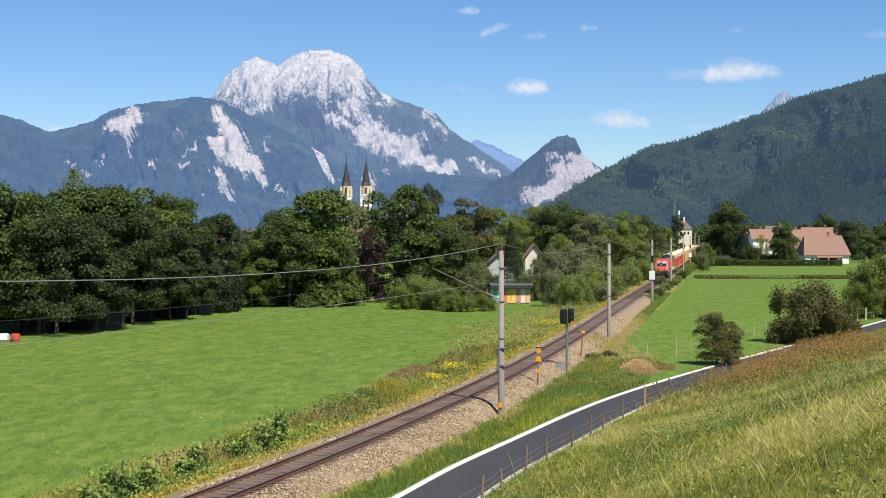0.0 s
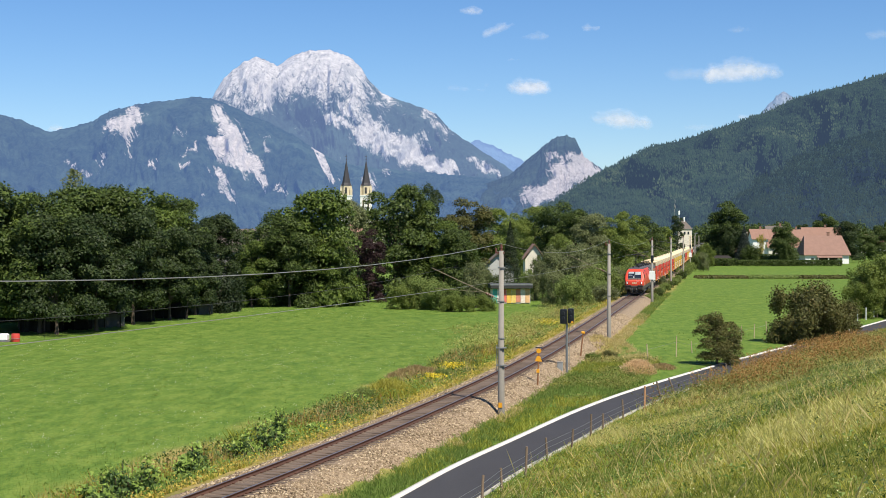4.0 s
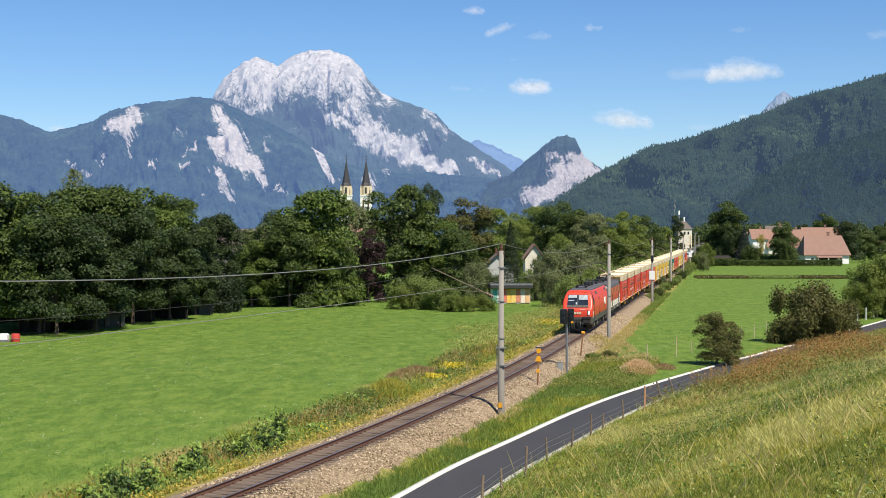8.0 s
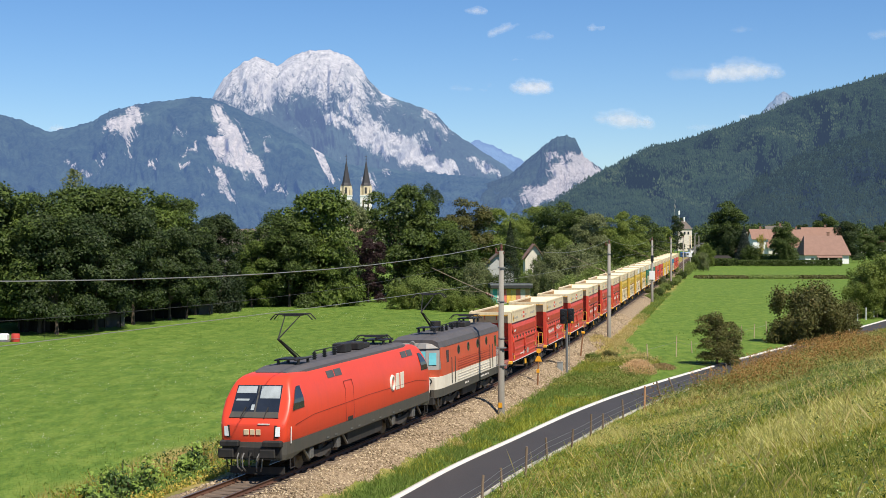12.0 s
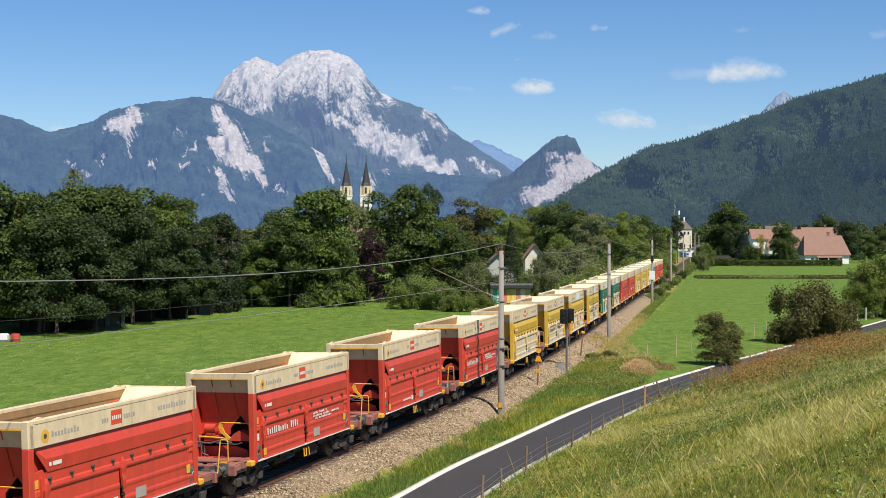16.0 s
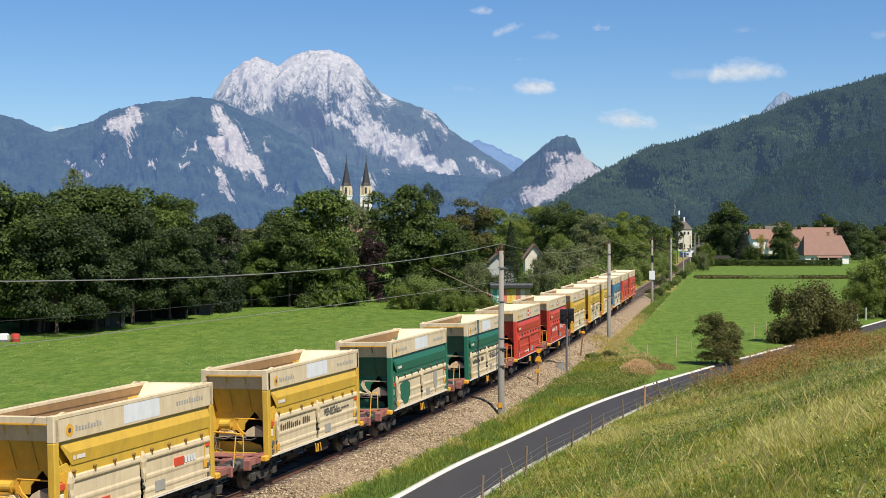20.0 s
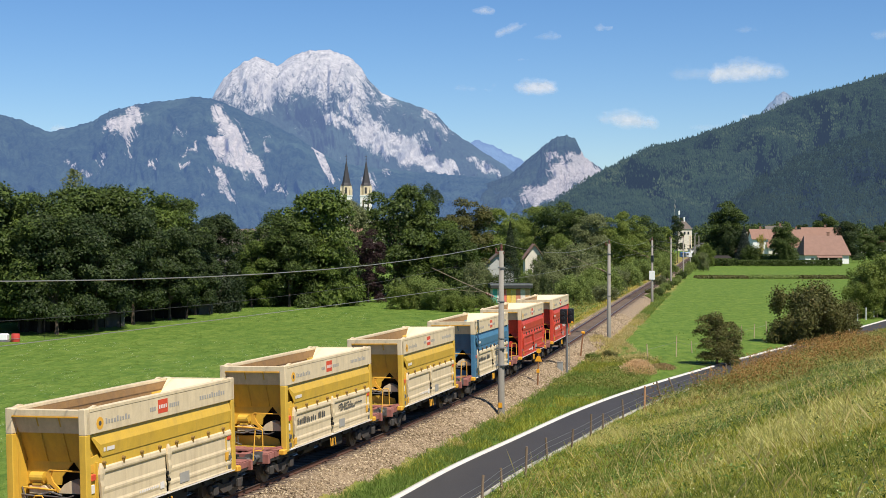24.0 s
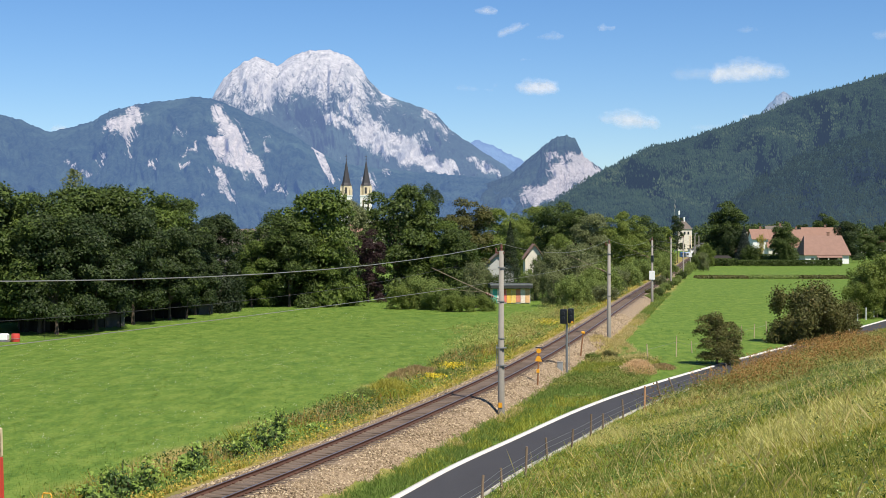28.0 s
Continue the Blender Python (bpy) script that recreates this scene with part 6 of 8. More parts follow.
        part("beam_cover", Geo().box(-1.30, -0.5, min(yf(0.35), yf(0.62)), max(yf(0.35), yf(0.62)), 1.26, 1.50, 0.04), P["black"], e)
        part("beam_cover", Geo().box(0.5, 1.30, min(yf(0.35), yf(0.62)), max(yf(0.35), yf(0.62)), 1.26, 1.50, 0.04), P["black"], e)
        part("beam", Geo().box(-1.25, 1.25, min(yf(0.5), yf(0.9)), max(yf(0.5), yf(0.9)), 0.80, 1.26, 0.03), P["black"], e)
        for x in (-0.55, -0.32, 0.34, 0.58):
            part("air_hose", Geo().path([(x, yf(0.5), 1.0), (x * 0.95, yf(0.30), 0.85), (x * 0.9, yf(0.28), 0.5), (x * 0.7, yf(0.42), 0.32)], 0.03), P["buffer"], e)
        buffer_pair(e, w * h, w, "black", True)
        coupling(e, w * (h - 0.45), w)
    for s in (-1, 1):
        part("waist_seam", Geo().path([(s * 1.502, -h + 1.4, 2.02), (s * 1.503, -h + 3.2, 2.20), (s * 1.503, 0, 2.26), (s * 1.503, h - 3.2, 2.20), (s * 1.502, h - 1.4, 2.02)], 0.010, 4), L_LINE, e)
        y0 = 3.05
        part("side_mark", Geo().path([(s * 1.495, y0 + 0.24 * math.cos(a), 2.44 + 0.32 * math.sin(a)) for a in (k * math.pi / 8 for k in range(17))], 0.075, 6), L_CREAM, e, "cream ring of the side mark")
        for k in (0.50, 1.16):
            part("side_mark", Geo().box(s * 1.485, s * 1.510, y0 + k, y0 + k + 0.48, 2.06, 2.82, 0.08), L_CREAM, e, "cream block of the side mark")
    pantograph(e, -h + 4.7, True, 1)
    pantograph(e, h - 4.3, False, -1)
    roof_gear(e, [-h + 6.5 + k * 1.15 for k in range(4)], 4.10, 0.2)
    part("roof_breaker", Geo().box(-0.3, 0.35, 0.1, 0.9, 4.10, 4.52, 0.04), PANTO, e)
    part("roof_cabinet", Geo().box(-0.45, 0.45, 1.5, 2.3, 4.10, 4.46, 0.05).box(-0.3, 0.3, 2.7, 3.4, 4.10, 4.34, 0.04), PANTO, e)
    roof_gear(e, [1.3, 2.0, 3.0, 4.2], 4.10, -0.3)
    part("underfloor", Geo().box(-1.25, 1.25, -2.2, 2.2, 0.32, 0.95, 0.04), P["black"], e)
    for s in (-1, 1):
        for y in (-7.1, -2.9, 2.9, 7.1):
            part("damper", Geo().tube((s * 1.3, y, 0.9), (s * 1.3, y + 0.5, 0.42), 0.06, seg=8), P["buffer"], e)
        for y in (-6.4, -3.5, 3.5, 6.4):
            part("sand_box", Geo().box(s * 1.2, s * 1.38, y - 0.2, y + 0.2, 0.42, 0.86, 0.03), P["buffer"], e)
        part("skirt_marks", bars(s, s * 1.487, [(-6.0 + k * 0.9, 0.28, 1.02, 1.09) for k in range(13) if k % 3]), P["buffer"], e)
    for y in (-4.95, 4.95):
        bogie(e, y, 1.5, 0.57, 1.14)
    MOVERS.append((e, back, L, 9.9))


def older_loco(back):
    """Older angular electric locomotive, faded red over cream with grey cab fronts."""
    L = 16.1
    h = L / 2
    e = new("locomotive")
    tagged(e, "older red and cream electric locomotive with a grey cab front", "locomotive")
    part("body", Geo().loft([[(1.46 * k, y, 1.92), (1.47 * k, y, 2.6), (1.44 * k, y, 3.42), (-1.44 * k, y, 3.42), (-1.47 * k, y, 2.6), (-1.46 * k, y, 1.92)] for y, k in ((-h + 1.35, 0.98), (-h + 1.6, 1), (h - 1.6, 1), (h - 1.35, 0.98))]), LR2, e, "faded red side panels")
    part("lower_band", Geo().loft([[(1.455 * k, y, 1.28), (1.46 * k, y, 1.92), (-1.46 * k, y, 1.92), (-1.455 * k, y, 1.28)] for y, k in ((-h + 0.62, 0.86), (-h + 1.0, 0.95), (-h + 1.6, 1), (h - 1.6, 1), (h - 1.0, 0.95), (h - 0.62, 0.86))]), L_CREAM, e, "cream lower band")
    part("sole_frame", Geo().loft([[(1.45 * k, y, 0.86), (1.47 * k, y, 1.28), (-1.47 * k, y, 1.28), (-1.45 * k, y, 0.86)] for y, k in ((-h + 0.6, 0.84), (-h + 1.0, 0.95), (-h + 1.6, 1), (h - 1.6, 1), (h - 1.0, 0.95), (h - 0.6, 0.84))]), L_GREY, e, "grey frame band")
    part("roof", Geo().loft([[(1.46 * k, y, 3.42), (1.36 * k, y, 3.72), (1.05 * k, y, 3.95 + d), (-1.05 * k, y, 3.95 + d), (-1.36 * k, y, 3.72), (-1.46 * k, y, 3.42)] for y, k, d in ((-h + 1.2, 0.95, -0.12), (-h + 1.9, 1, 0), (h - 1.9, 1, 0), (h - 1.2, 0.95, -0.12))]), L_ROOF, e, "dark sooty roof")
    for w in (-1, 1):
        yf = lambda d: w * (h - d)
        def ring(d, z, wd):
            return [(-wd, yf(d + 0.32), z), (-wd * 0.55, yf(d), z), (wd * 0.55, yf(d), z), (wd, yf(d + 0.32), z), (wd, yf(1.7), z), (-wd, yf(1.7), z)]
        part("cab_lower", Geo().loft([ring(0.70, 1.92, 1.38), ring(0.66, 2.30, 1.42)]), LR2, e)
        part("cab_front", Geo().loft([ring(0.66, 2.30, 1.42), ring(0.98, 3.36, 1.36), ring(0.9, 3.40, 1.40), ring(1.05, 3.62, 1.30), ring(1.5, 3.80, 1.15)]), L_CAB, e, "grey painted cab front")
        for s in (-1, 1):
            part("windscreen", Geo().plate([(s * 0.08, yf(0.70), 2.46), (s * 0.74, yf(0.70), 2.46), (s * 0.72, yf(0.935), 3.24), (s * 0.08, yf(0.935), 3.24)], (0, w * 0.03, 0.01)).plate([(s * 0.90, yf(0.80), 2.54), (s * 1.27, yf(0.96), 2.54), (s * 1.23, yf(1.16), 3.16), (s * 0.88, yf(1.00), 3.16)], (s * 0.015, w * 0.03, 0.01)), GLASS_T, e, "pale teal windscreen")
            part("cab_side_window", Geo().box(s * 1.452, s * 1.475, min(yf(2.3), yf(2.75)), max(yf(2.3), yf(2.75)), 2.55, 3.2, 0.02), GLASS_D, e)
            part("headlight", Geo().tube((s * 0.95, yf(0.62), 1.72), (s * 0.95, yf(0.5), 1.72), 0.17, seg=14), P["black"], e)
            part("lamp", Geo().tube((s * 0.95, yf(0.52), 1.72), (s * 0.95, yf(0.485), 1.72), 0.12, seg=14), L_LAMP, e)
            for d in (3.3, 4.0):
                part("door_post", Geo().box(s * 1.46, s * 1.50, min(yf(d), yf(d + 0.05)), max(yf(d), yf(d + 0.05)), 1.35, 2.75), L_GREY, e)
            part("cab_steps", Geo().path([(s * 1.3, yf(1.0), 0.86), (s * 1.34, yf(0.9), 0.42), (s * 1.34, yf(1.4), 0.36), (s * 1.34, yf(1.5), 0.86)], 0.035), P["black"], e)
        part("number_bar", Geo().box(-0.55, -0.05, min(yf(0.64), yf(0.69)), max(yf(0.64), yf(0.69)), 2.02, 2.12), P["mark_white"], e)
        part("brow_lamp", Geo().tube((0, yf(1.0), 3.68), (0, yf(0.86), 3.66), 0.13, seg=12), L_CAB, e)
        part("beam", Geo().box(-1.2, 1.2, min(yf(0.5), yf(0.9)), max(yf(0.5), yf(0.9)), 0.5, 0.92, 0.03), P["black"], e)
        buffer_pair(e, w * h, w, "black")
        coupling(e, w * (h - 0.45), w)
    for s in (-1, 1):
        for k in range(4):
            y = -3.2 + k * 2.15
            part("porthole", Geo().tube((s * 1.455, y, 3.05), (s * 1.478, y, 3.05), 0.21, seg=18), GLASS_D, e, "round dark porthole")
            part("porthole_rim", Geo().tube((s * 1.452, y, 3.05), (s * 1.470, y, 3.05), 0.26, seg=18), L_GREY, e)
        for k in range(5):
            part("rib_line", Geo().box(s * 1.462, s * 1.485, -3.4, 4.2, 2.02 + k * 0.125, 2.055 + k * 0.125), L_RIB if k % 2 else LR2, e)
        for k in range(3):
            part("rib_line", Geo().box(s * 1.455, s * 1.478, -3.4, 4.2, 1.42 + k * 0.15, 1.45 + k * 0.15), L_CREAM, e)
        part("side_mark", Geo().box(s * 1.46, s * 1.482, h - 2.35, h - 2.0, 1.98, 2.32, 0.05).box(s * 1.46, s * 1.482, h - 1.92, h - 1.65, 1.98, 2.32, 0.05), P["mark_white"], e, "white mark at the body end")
        part("frame_lettering", bars(s, s * 1.474, [(-2.0 + k * 0.3, 0.2, 1.05, 1.14) for k in range(3)] + [(1.6 + k * 0.35, 0.24, 1.05, 1.14) for k in range(6)]), P["mark_white"], e)
    pantograph(e, -h + 4.2, True, 1)
    pantograph(e, h - 3.2, False, -1)
    roof_gear(e, [-1.9, -1.0, 0.2, 1.4, 2.4], 3.95, 0.2)
    part("roof_transformer", Geo().tube((-0.3, -1.5, 3.95), (-0.3, -1.5, 4.5), 0.3, seg=14).box(-0.5, 0.5, 2.0, 3.4, 3.95, 4.22, 0.04), PANTO, e)
    part("underfloor", Geo().box(-1.2, 1.2, -1.5, 1.5, 0.35, 0.9, 0.04), P["bogie"], e)
    for y in (-3.95, 3.95):
        bogie(e, y, 1.4, 0.62, 1.12)
    MOVERS.append((e, back, L, 7.9))


express_loco(-0.3)
older_loco(19.0)
RAKE = ("red few square", "red bars square", "red few square", "red bars square", "red few square", "red bars square", "yellow few square", "yellow bars square", "yellow panels patch", "yellow bars patch",
        "green shield patch", "green bars patch", "red few square", "red bars square", "yellow few square", "yellow bars square", "yellow few square", "blue bars square", "red few square", "red bars square")
for k, row in enumerate(RAKE):
    c, deco, emb = row.split()
    ore_wagon(35.75 + WL * k, c, "red" if c == "red" else "cream", deco, emb, {"red": "tall red ore hopper wagon with a cream rim", "yellow": "tall yellow ore hopper wagon with cream side doors", "green": "tall green ore hopper wagon with cream side doors", "blue": "tall blue ore hopper wagon with cream side doors"}[c])
# ---- overhead line, signals, fences ----
CONC = paint("mast_concrete", (0.235, 0.215, 0.185), 0.85, var=0.12, scale=3, grime=(0.13, 0.12, 0.10), amount=0.5)
GALV = paint("galvanised_steel", (0.27, 0.275, 0.27), 0.5, 0.6, var=0.15)
TUBE = paint("bracket_tube_tan", (0.22, 0.18, 0.12), 0.6, 0.3, var=0.2)
WIRE_C = paint("copper_wire_dull", (0.30, 0.29, 0.275), 0.5, 0.5, var=0.1)
PORC = paint("insulator_red_brown", (0.15, 0.055, 0.035), 0.35, var=0.15)
SIG_BLACK = paint("signal_black", (0.012, 0.014, 0.017), 0.4, var=0.2)
SIG_YEL = paint("marker_yellow", (0.78, 0.36, 0.02), 0.5, var=0.12, grime=(0.4, 0.2, 0.05), amount=0.4)
WHITE_P = paint("sign_white", (0.78, 0.78, 0.76), 0.5, var=0.05)
WOOD_P = paint("weathered_post_wood", (0.20, 0.145, 0.10), 0.9, var=0.3, scale=8, piece=0.5)
MAST_Y = (22.0, 79.5, 132.5, 207.0, 270.0, 338.0, 402.0, 468.0, 540.0)
TOPS = []


def s_of(y):
    return float(np.interp(y, TY, TS))


for n, y in enumerate(MAST_Y):
    s = s_of(y)
    x0, y0, dx, dy = on_track(s, 3.0)
    e = new("catenary_mast")
    m = pose(x0, y0, float(ground_z(x0, y0)), 0, 0, math.degrees(-math.atan2(dx, dy)))
    e.matrix_world = m
    tagged(e, "tall tapered concrete mast carrying the overhead line", "mast", "overhead line masts")
    zb = m.translation.z
    H = 8.45 - zb
    part("pole", Geo().loft([[(math.cos(a) * r, math.sin(a) * r, z) for a in (k * math.pi / 5 for k in range(10))] for z, r in ((-0.4, 0.21), (0, 0.205), (H, 0.135))]), CONC, e, smooth=True)
    for z in (H - 1.0, H - 2.9, H - 5.0):
        part("band", Geo().tube((0, 0, z), (0, 0, z + 0.07), 0.20, seg=10), GALV, e)
    part("top_insulator", Geo().tube((0, 0, H), (0, 0, H + 0.14), 0.07).tube((0, 0, H + 0.14), (0, 0, H + 0.36), 0.085, 0.06, seg=10), PORC, e, "red-brown porcelain insulator")
    part("top_bracket", Geo().box(-0.32, 0.18, -0.04, 0.04, H - 0.16, H - 0.06).box(-0.34, -0.26, -0.05, 0.05, H - 0.16, H + 0.16), PORC, e)
    c = part("cantilever", Geo().tube((-0.15, 0, 5.7 - zb), (-4.1, 0, 7.45 - zb), 0.028, 0.020, seg=8).tube((-1.0, 0, 6.08 - zb), (-4.0, 0, 6.30 - zb), 0.011, seg=6), TUBE, e, "sloping tube bracket over the track")
    for q in (0.3, 0.42, 0.54, 0.66):
        part("insulator_disc", Geo().tube((-0.15 - q, 0, 5.7 - zb + q * 0.44), (-0.21 - q, 0, 5.73 - zb + q * 0.44), 0.075, seg=10), PORC, c)
    if n in (3, 6):
        part("white_plate", Geo().box(-0.42, 0.42, -0.27, -0.24, H - 5.9, H - 4.6, 0.03), WHITE_P, e, "blank white plate on the mast")
        part("dark_box", Geo().box(-0.22, 0.22, -0.26, 0.2, H - 3.2, H - 2.3, 0.03), SIG_BLACK, e)
    if n == 1:
        part("yellow_plate", Geo().box(-0.11, 0.11, -0.225, -0.20, 0.55, 0.83), SIG_YEL, e, "small yellow plate")
        part("clamp_box", Geo().box(-0.26, 0.26, -0.22, 0.22, 2.9, 2.96).box(-0.26, 0.26, -0.22, 0.22, 3.9, 3.96).box(-0.27, -0.23, -0.05, 0.05, 2.6, 4.1), GALV, e)
    TOPS.append((s, n))


WIRE_D = paint("bronze_wire_dark", (0.035, 0.034, 0.032), 0.7, 0.2, var=0.1)


def wire(name, label, lat, h_end, h_mid, r, mat):
    line = new(name)
    tagged(line, label, "overhead wire")
    for (s0, n0), (s1, n1) in zip(TOPS, TOPS[1:]):
        pts = []
        for k in range(13):
            u = k / 12
            x, y, dx, dy = on_track(s0 + (s1 - s0) * u, lat)
            if abs(lat) > 1:
                a, b = on_track(s0, lat), on_track(s1, lat)
                x, y = a[0] + (b[0] - a[0]) * u, a[1] + (b[1] - a[1]) * u
            pts.append((x, y, h_end + (h_mid - h_end) * 4 * u * (1 - u)))
        part("span", Geo().path(pts, r if n0 == 0 else r * 0.62, 5), mat, line)


wire("contact_wire", "thin copper contact wire above the track", 0.0, 6.25, 6.25, 0.012, WIRE_C)
wire("messenger_wire", "sagging catenary wire above the contact wire", 0.0, 7.5, 6.85, 0.008, WIRE_D)
wire("feeder_wire", "sagging feeder wire along the mast tops", 3.0, 8.85, 8.0, 0.016, WIRE_C)
g = Geo()
for (s0, _), (s1, _) in zip(TOPS, TOPS[1:]):
    for k in range(1, 6):
        u = k / 6
        x, y, _, _ = on_track(s0 + (s1 - s0) * u)
        g.tube((x, y, 6.25), (x, y, 7.5 - 0.65 * 4 * u * (1 - u)), 0.004, seg=4)
tagged(thing("dropper_wires", g, WIRE_D, "thin droppers hanging from the catenary wire", "overhead wire"), kind="stuff")

# main signal beside the track
x, y, dx, dy = on_track(s_of(103.0), 2.9)
z = float(ground_z(x, y))
sig = new("railway_signal")
sig.matrix_world = pose(x, y, z, 0, 0, math.degrees(-math.atan2(dx, dy)))
tagged(sig, "black railway signal heads on a slim grey post", "signal")
part("post", Geo().tube((0, 0, -0.3), (0, 0, 3.8), 0.10, 0.075, seg=10), GALV, sig)
head = part("signal_head", Geo().box(-0.5, 0.02, -0.24, 0.02, 3.72, 4.82, 0.05), SIG_BLACK, sig, "black lamp housing")
part("visor", Geo().tube((-0.24, -0.24, 4.5), (-0.24, -0.48, 4.5), 0.13, seg=12).tube((-0.24, -0.24, 4.15), (-0.24, -0.48, 4.15), 0.13, seg=12), SIG_BLACK, head)
head = part("signal_head", Geo().box(0.06, 0.52, -0.2, 0.06, 3.76, 4.86, 0.05), SIG_BLACK, sig, "black lamp housing")
part("visor", Geo().tube((0.3, -0.2, 4.6), (0.3, -0.42, 4.6), 0.12, seg=12).tube((0.3, -0.2, 4.25), (0.3, -0.42, 4.25), 0.12, seg=12), SIG_BLACK, head)
part("small_lamp", Geo().tube((0.42, -0.2, 3.86), (0.42, -0.26, 3.86), 0.09, seg=10), SIG_YEL, sig)
part("ladder", Geo().path([(-0.16, 0.2, 0.3), (-0.16, 0.2, 4.0)], 0.015, 4).path([(0.16, 0.2, 0.3), (0.16, 0.2, 4.0)], 0.015, 4), GALV, sig)
cab = new("relay_cabinet")
cab.matrix_world = pose(x - 0.55, y - 0.4, z, 0, 0, math.degrees(-math.atan2(dx, dy)))
tagged(cab, "small grey relay cabinet at the signal's foot", "cabinet")
part("case", Geo().box(-0.2, 0.2, -0.15, 0.15, -0.1, 0.9, 0.03), paint("cabinet_grey", (0.28, 0.29, 0.28), 0.5), cab)
part("cap", Geo().box(-0.23, 0.23, -0.18, 0.18, 0.9, 0.95, 0.02), GALV, cab)

# yellow line markers
x, y, dx, dy = on_track(s_of(92.5), 2.55)
mk = new("line_marker")
mk.matrix_world = pose(x, y, -0.5, 0, 2, math.degrees(-math.atan2(dx, dy)))
tagged(mk, "yellow disc and triangle marker on a rusty stake", "track marker")
part("stake", Geo().tube((0, 0, -0.2), (0, 0, 2.4), 0.055, 0.045), paint("rusty_stake", (0.24, 0.11, 0.05), 0.9, var=0.4), mk)
part("disc", Geo().tube((0, 0.03, 2.15), (0, -0.06, 2.15), 0.16, seg=12), SIG_YEL, mk, "yellow disc")
part("hood", Geo().box(-0.24, 0.24, -0.05, 0.08, 2.34, 2.40, 0.02), SIG_BLACK, mk)
part("triangle", Geo().plate([(-0.24, -0.06, 1.45), (0.24, -0.06, 1.45), (0.10, -0.06, 1.8), (-0.10, -0.06, 1.8)], (0, 0.06, 0)), SIG_YEL, mk, "yellow tapering plate")
part("small_tag", Geo().box(-0.1, 0.1, -0.07, -0.04, 0.7, 0.95), SIG_YEL, mk)
x, y, dx, dy = on_track(s_of(114.0), 2.5)
mk = new("line_marker")
mk.matrix_world = pose(x, y, -0.5, 0, 6, math.degrees(-math.atan2(dx, dy)))
tagged(mk, "small yellow box on a leaning rusty stake", "track marker")
part("stake", Geo().tube((0, 0, -0.2), (0, 0, 1.9), 0.06, 0.05), MATS["rusty_stake"], mk)
part("box", Geo().box(-0.15, 0.15, -0.08, 0.08, 1.74, 1.92, 0.03), SIG_YEL, mk)
# small equipment box by the far bank
x, y, dx, dy = on_track(s_of(222.0), -3.4)
bx = new("lineside_box")
bx.matrix_world = pose(x, y, float(ground_z(x, y)), 0, 0, 10)
tagged(bx, "small pale lineside equipment box", "equipment box")
part("case", Geo().box(-0.3, 0.3, -0.2, 0.2, -0.1, 1.3, 0.03), WHITE_P, bx)
part("lid", Geo().box(-0.34, 0.34, -0.24, 0.24, 1.3, 1.36, 0.02), GALV, bx)

# fence on the hill side of the lane
rng = random.Random(31)
LINE_A = []
fence = new("wire_fence")
tagged(fence, "old wooden post and wire fence along the lane", "fence")
for k, (yq, side, hq, tilt) in enumerate(((46.2, 0.55, 1.2, (0, 2)), (49.0, 0.5, 1.05, (2, -3)), (52.6, 0.55, 1.25, (-2, 3)), (56.0, 0.4, 0.95, (0, -2)), (59.4, 0.5, 1.3, (3, 2)), (63.3, 0.4, 1.1, (-2, -3)), (66.9, 0.5, 1.0, (1, 3)), (70.4, 0.45, 1.25, (0, 1)), (73.0, 0.4, 0.95, (2, 0)), (77.0, 0.5, 1.2, (-2, -3)), (81.5, 0.55, 1.45, (0, 1)), (85.2, 0.6, 1.4, (3, -14)), (88.4, 0.6, 1.3, (3, -22)), (93.0, 0.7, 1.1, (0, -4)), (99.0, 0.7, 1.1, (2, 2)))):
    xq = float(road_x(yq)) + (ROAD_W + side) * 1.08
    zq = float(ground_z(xq, yq))
    tone = paint("fresh_post_wood", (0.46, 0.24, 0.12), 0.85, var=0.2, scale=8) if k == 10 else WOOD_P
    part("post", Geo().tube((0, 0, -0.3), (0, 0, hq), 0.06, 0.052, seg=7), tone, fence, at=pose(xq, yq, zq, tilt[0], tilt[1], 0))
    LINE_A.append((xq, yq, zq, hq))
for h in (0.35, 0.62, 0.88):
    part("strand", Geo().path([(a, b, c + min(h, d - 0.05)) for a, b, c, d in LINE_A], 0.008, 4), GALV, fence)
fence = new("wire_fence")
tagged(fence, "thin stake and wire fence beside the field", "fence")
pts = []
for px, yq, hq in ((1147, 112.0, 1.5), (1197, 117, 1.8), (1225, 121, 1.0), (1312, 134, 1.5), (1335, 138, 1.4), (1357, 143, 1.4), (1381, 148, 1.3)):
    xq = min(bearing(px, yq), float(road_x(yq)) - 0.7)
    zq = float(ground_z(xq, yq))
    part("stake", Geo().tube((0, 0, -0.3), (0, 0, hq), 0.045, 0.04, seg=6), paint("pale_stake_wood", (0.42, 0.33, 0.22), 0.9, var=0.25, scale=8), fence, at=pose(xq, yq, zq, rng.uniform(-4, 4), rng.uniform(-4, 4)))
    pts.append((xq, yq, zq + hq * 0.7))
part("strand", Geo().path(pts, 0.008, 4), GALV, fence)
for px, yq in ((1518, 162.0), (1533, 167.0), (1547, 172.0), (1562, 176.0)):
    xq = bearing(px, yq)
    st = new("edge_post")
    st.matrix_world = pose(xq, yq, -1.02)
    tagged(st, "slim white edge post beside the lane", "edge post", "edge posts by the lane")
    part("shaft", Geo().tube((0, 0, -0.2), (0, 0, 1.5), 0.06, seg=6), WHITE_P, st)
    part("cap", Geo().tube((0, 0, 1.5), (0, 0, 1.56), 0.07, seg=6), GALV, st)
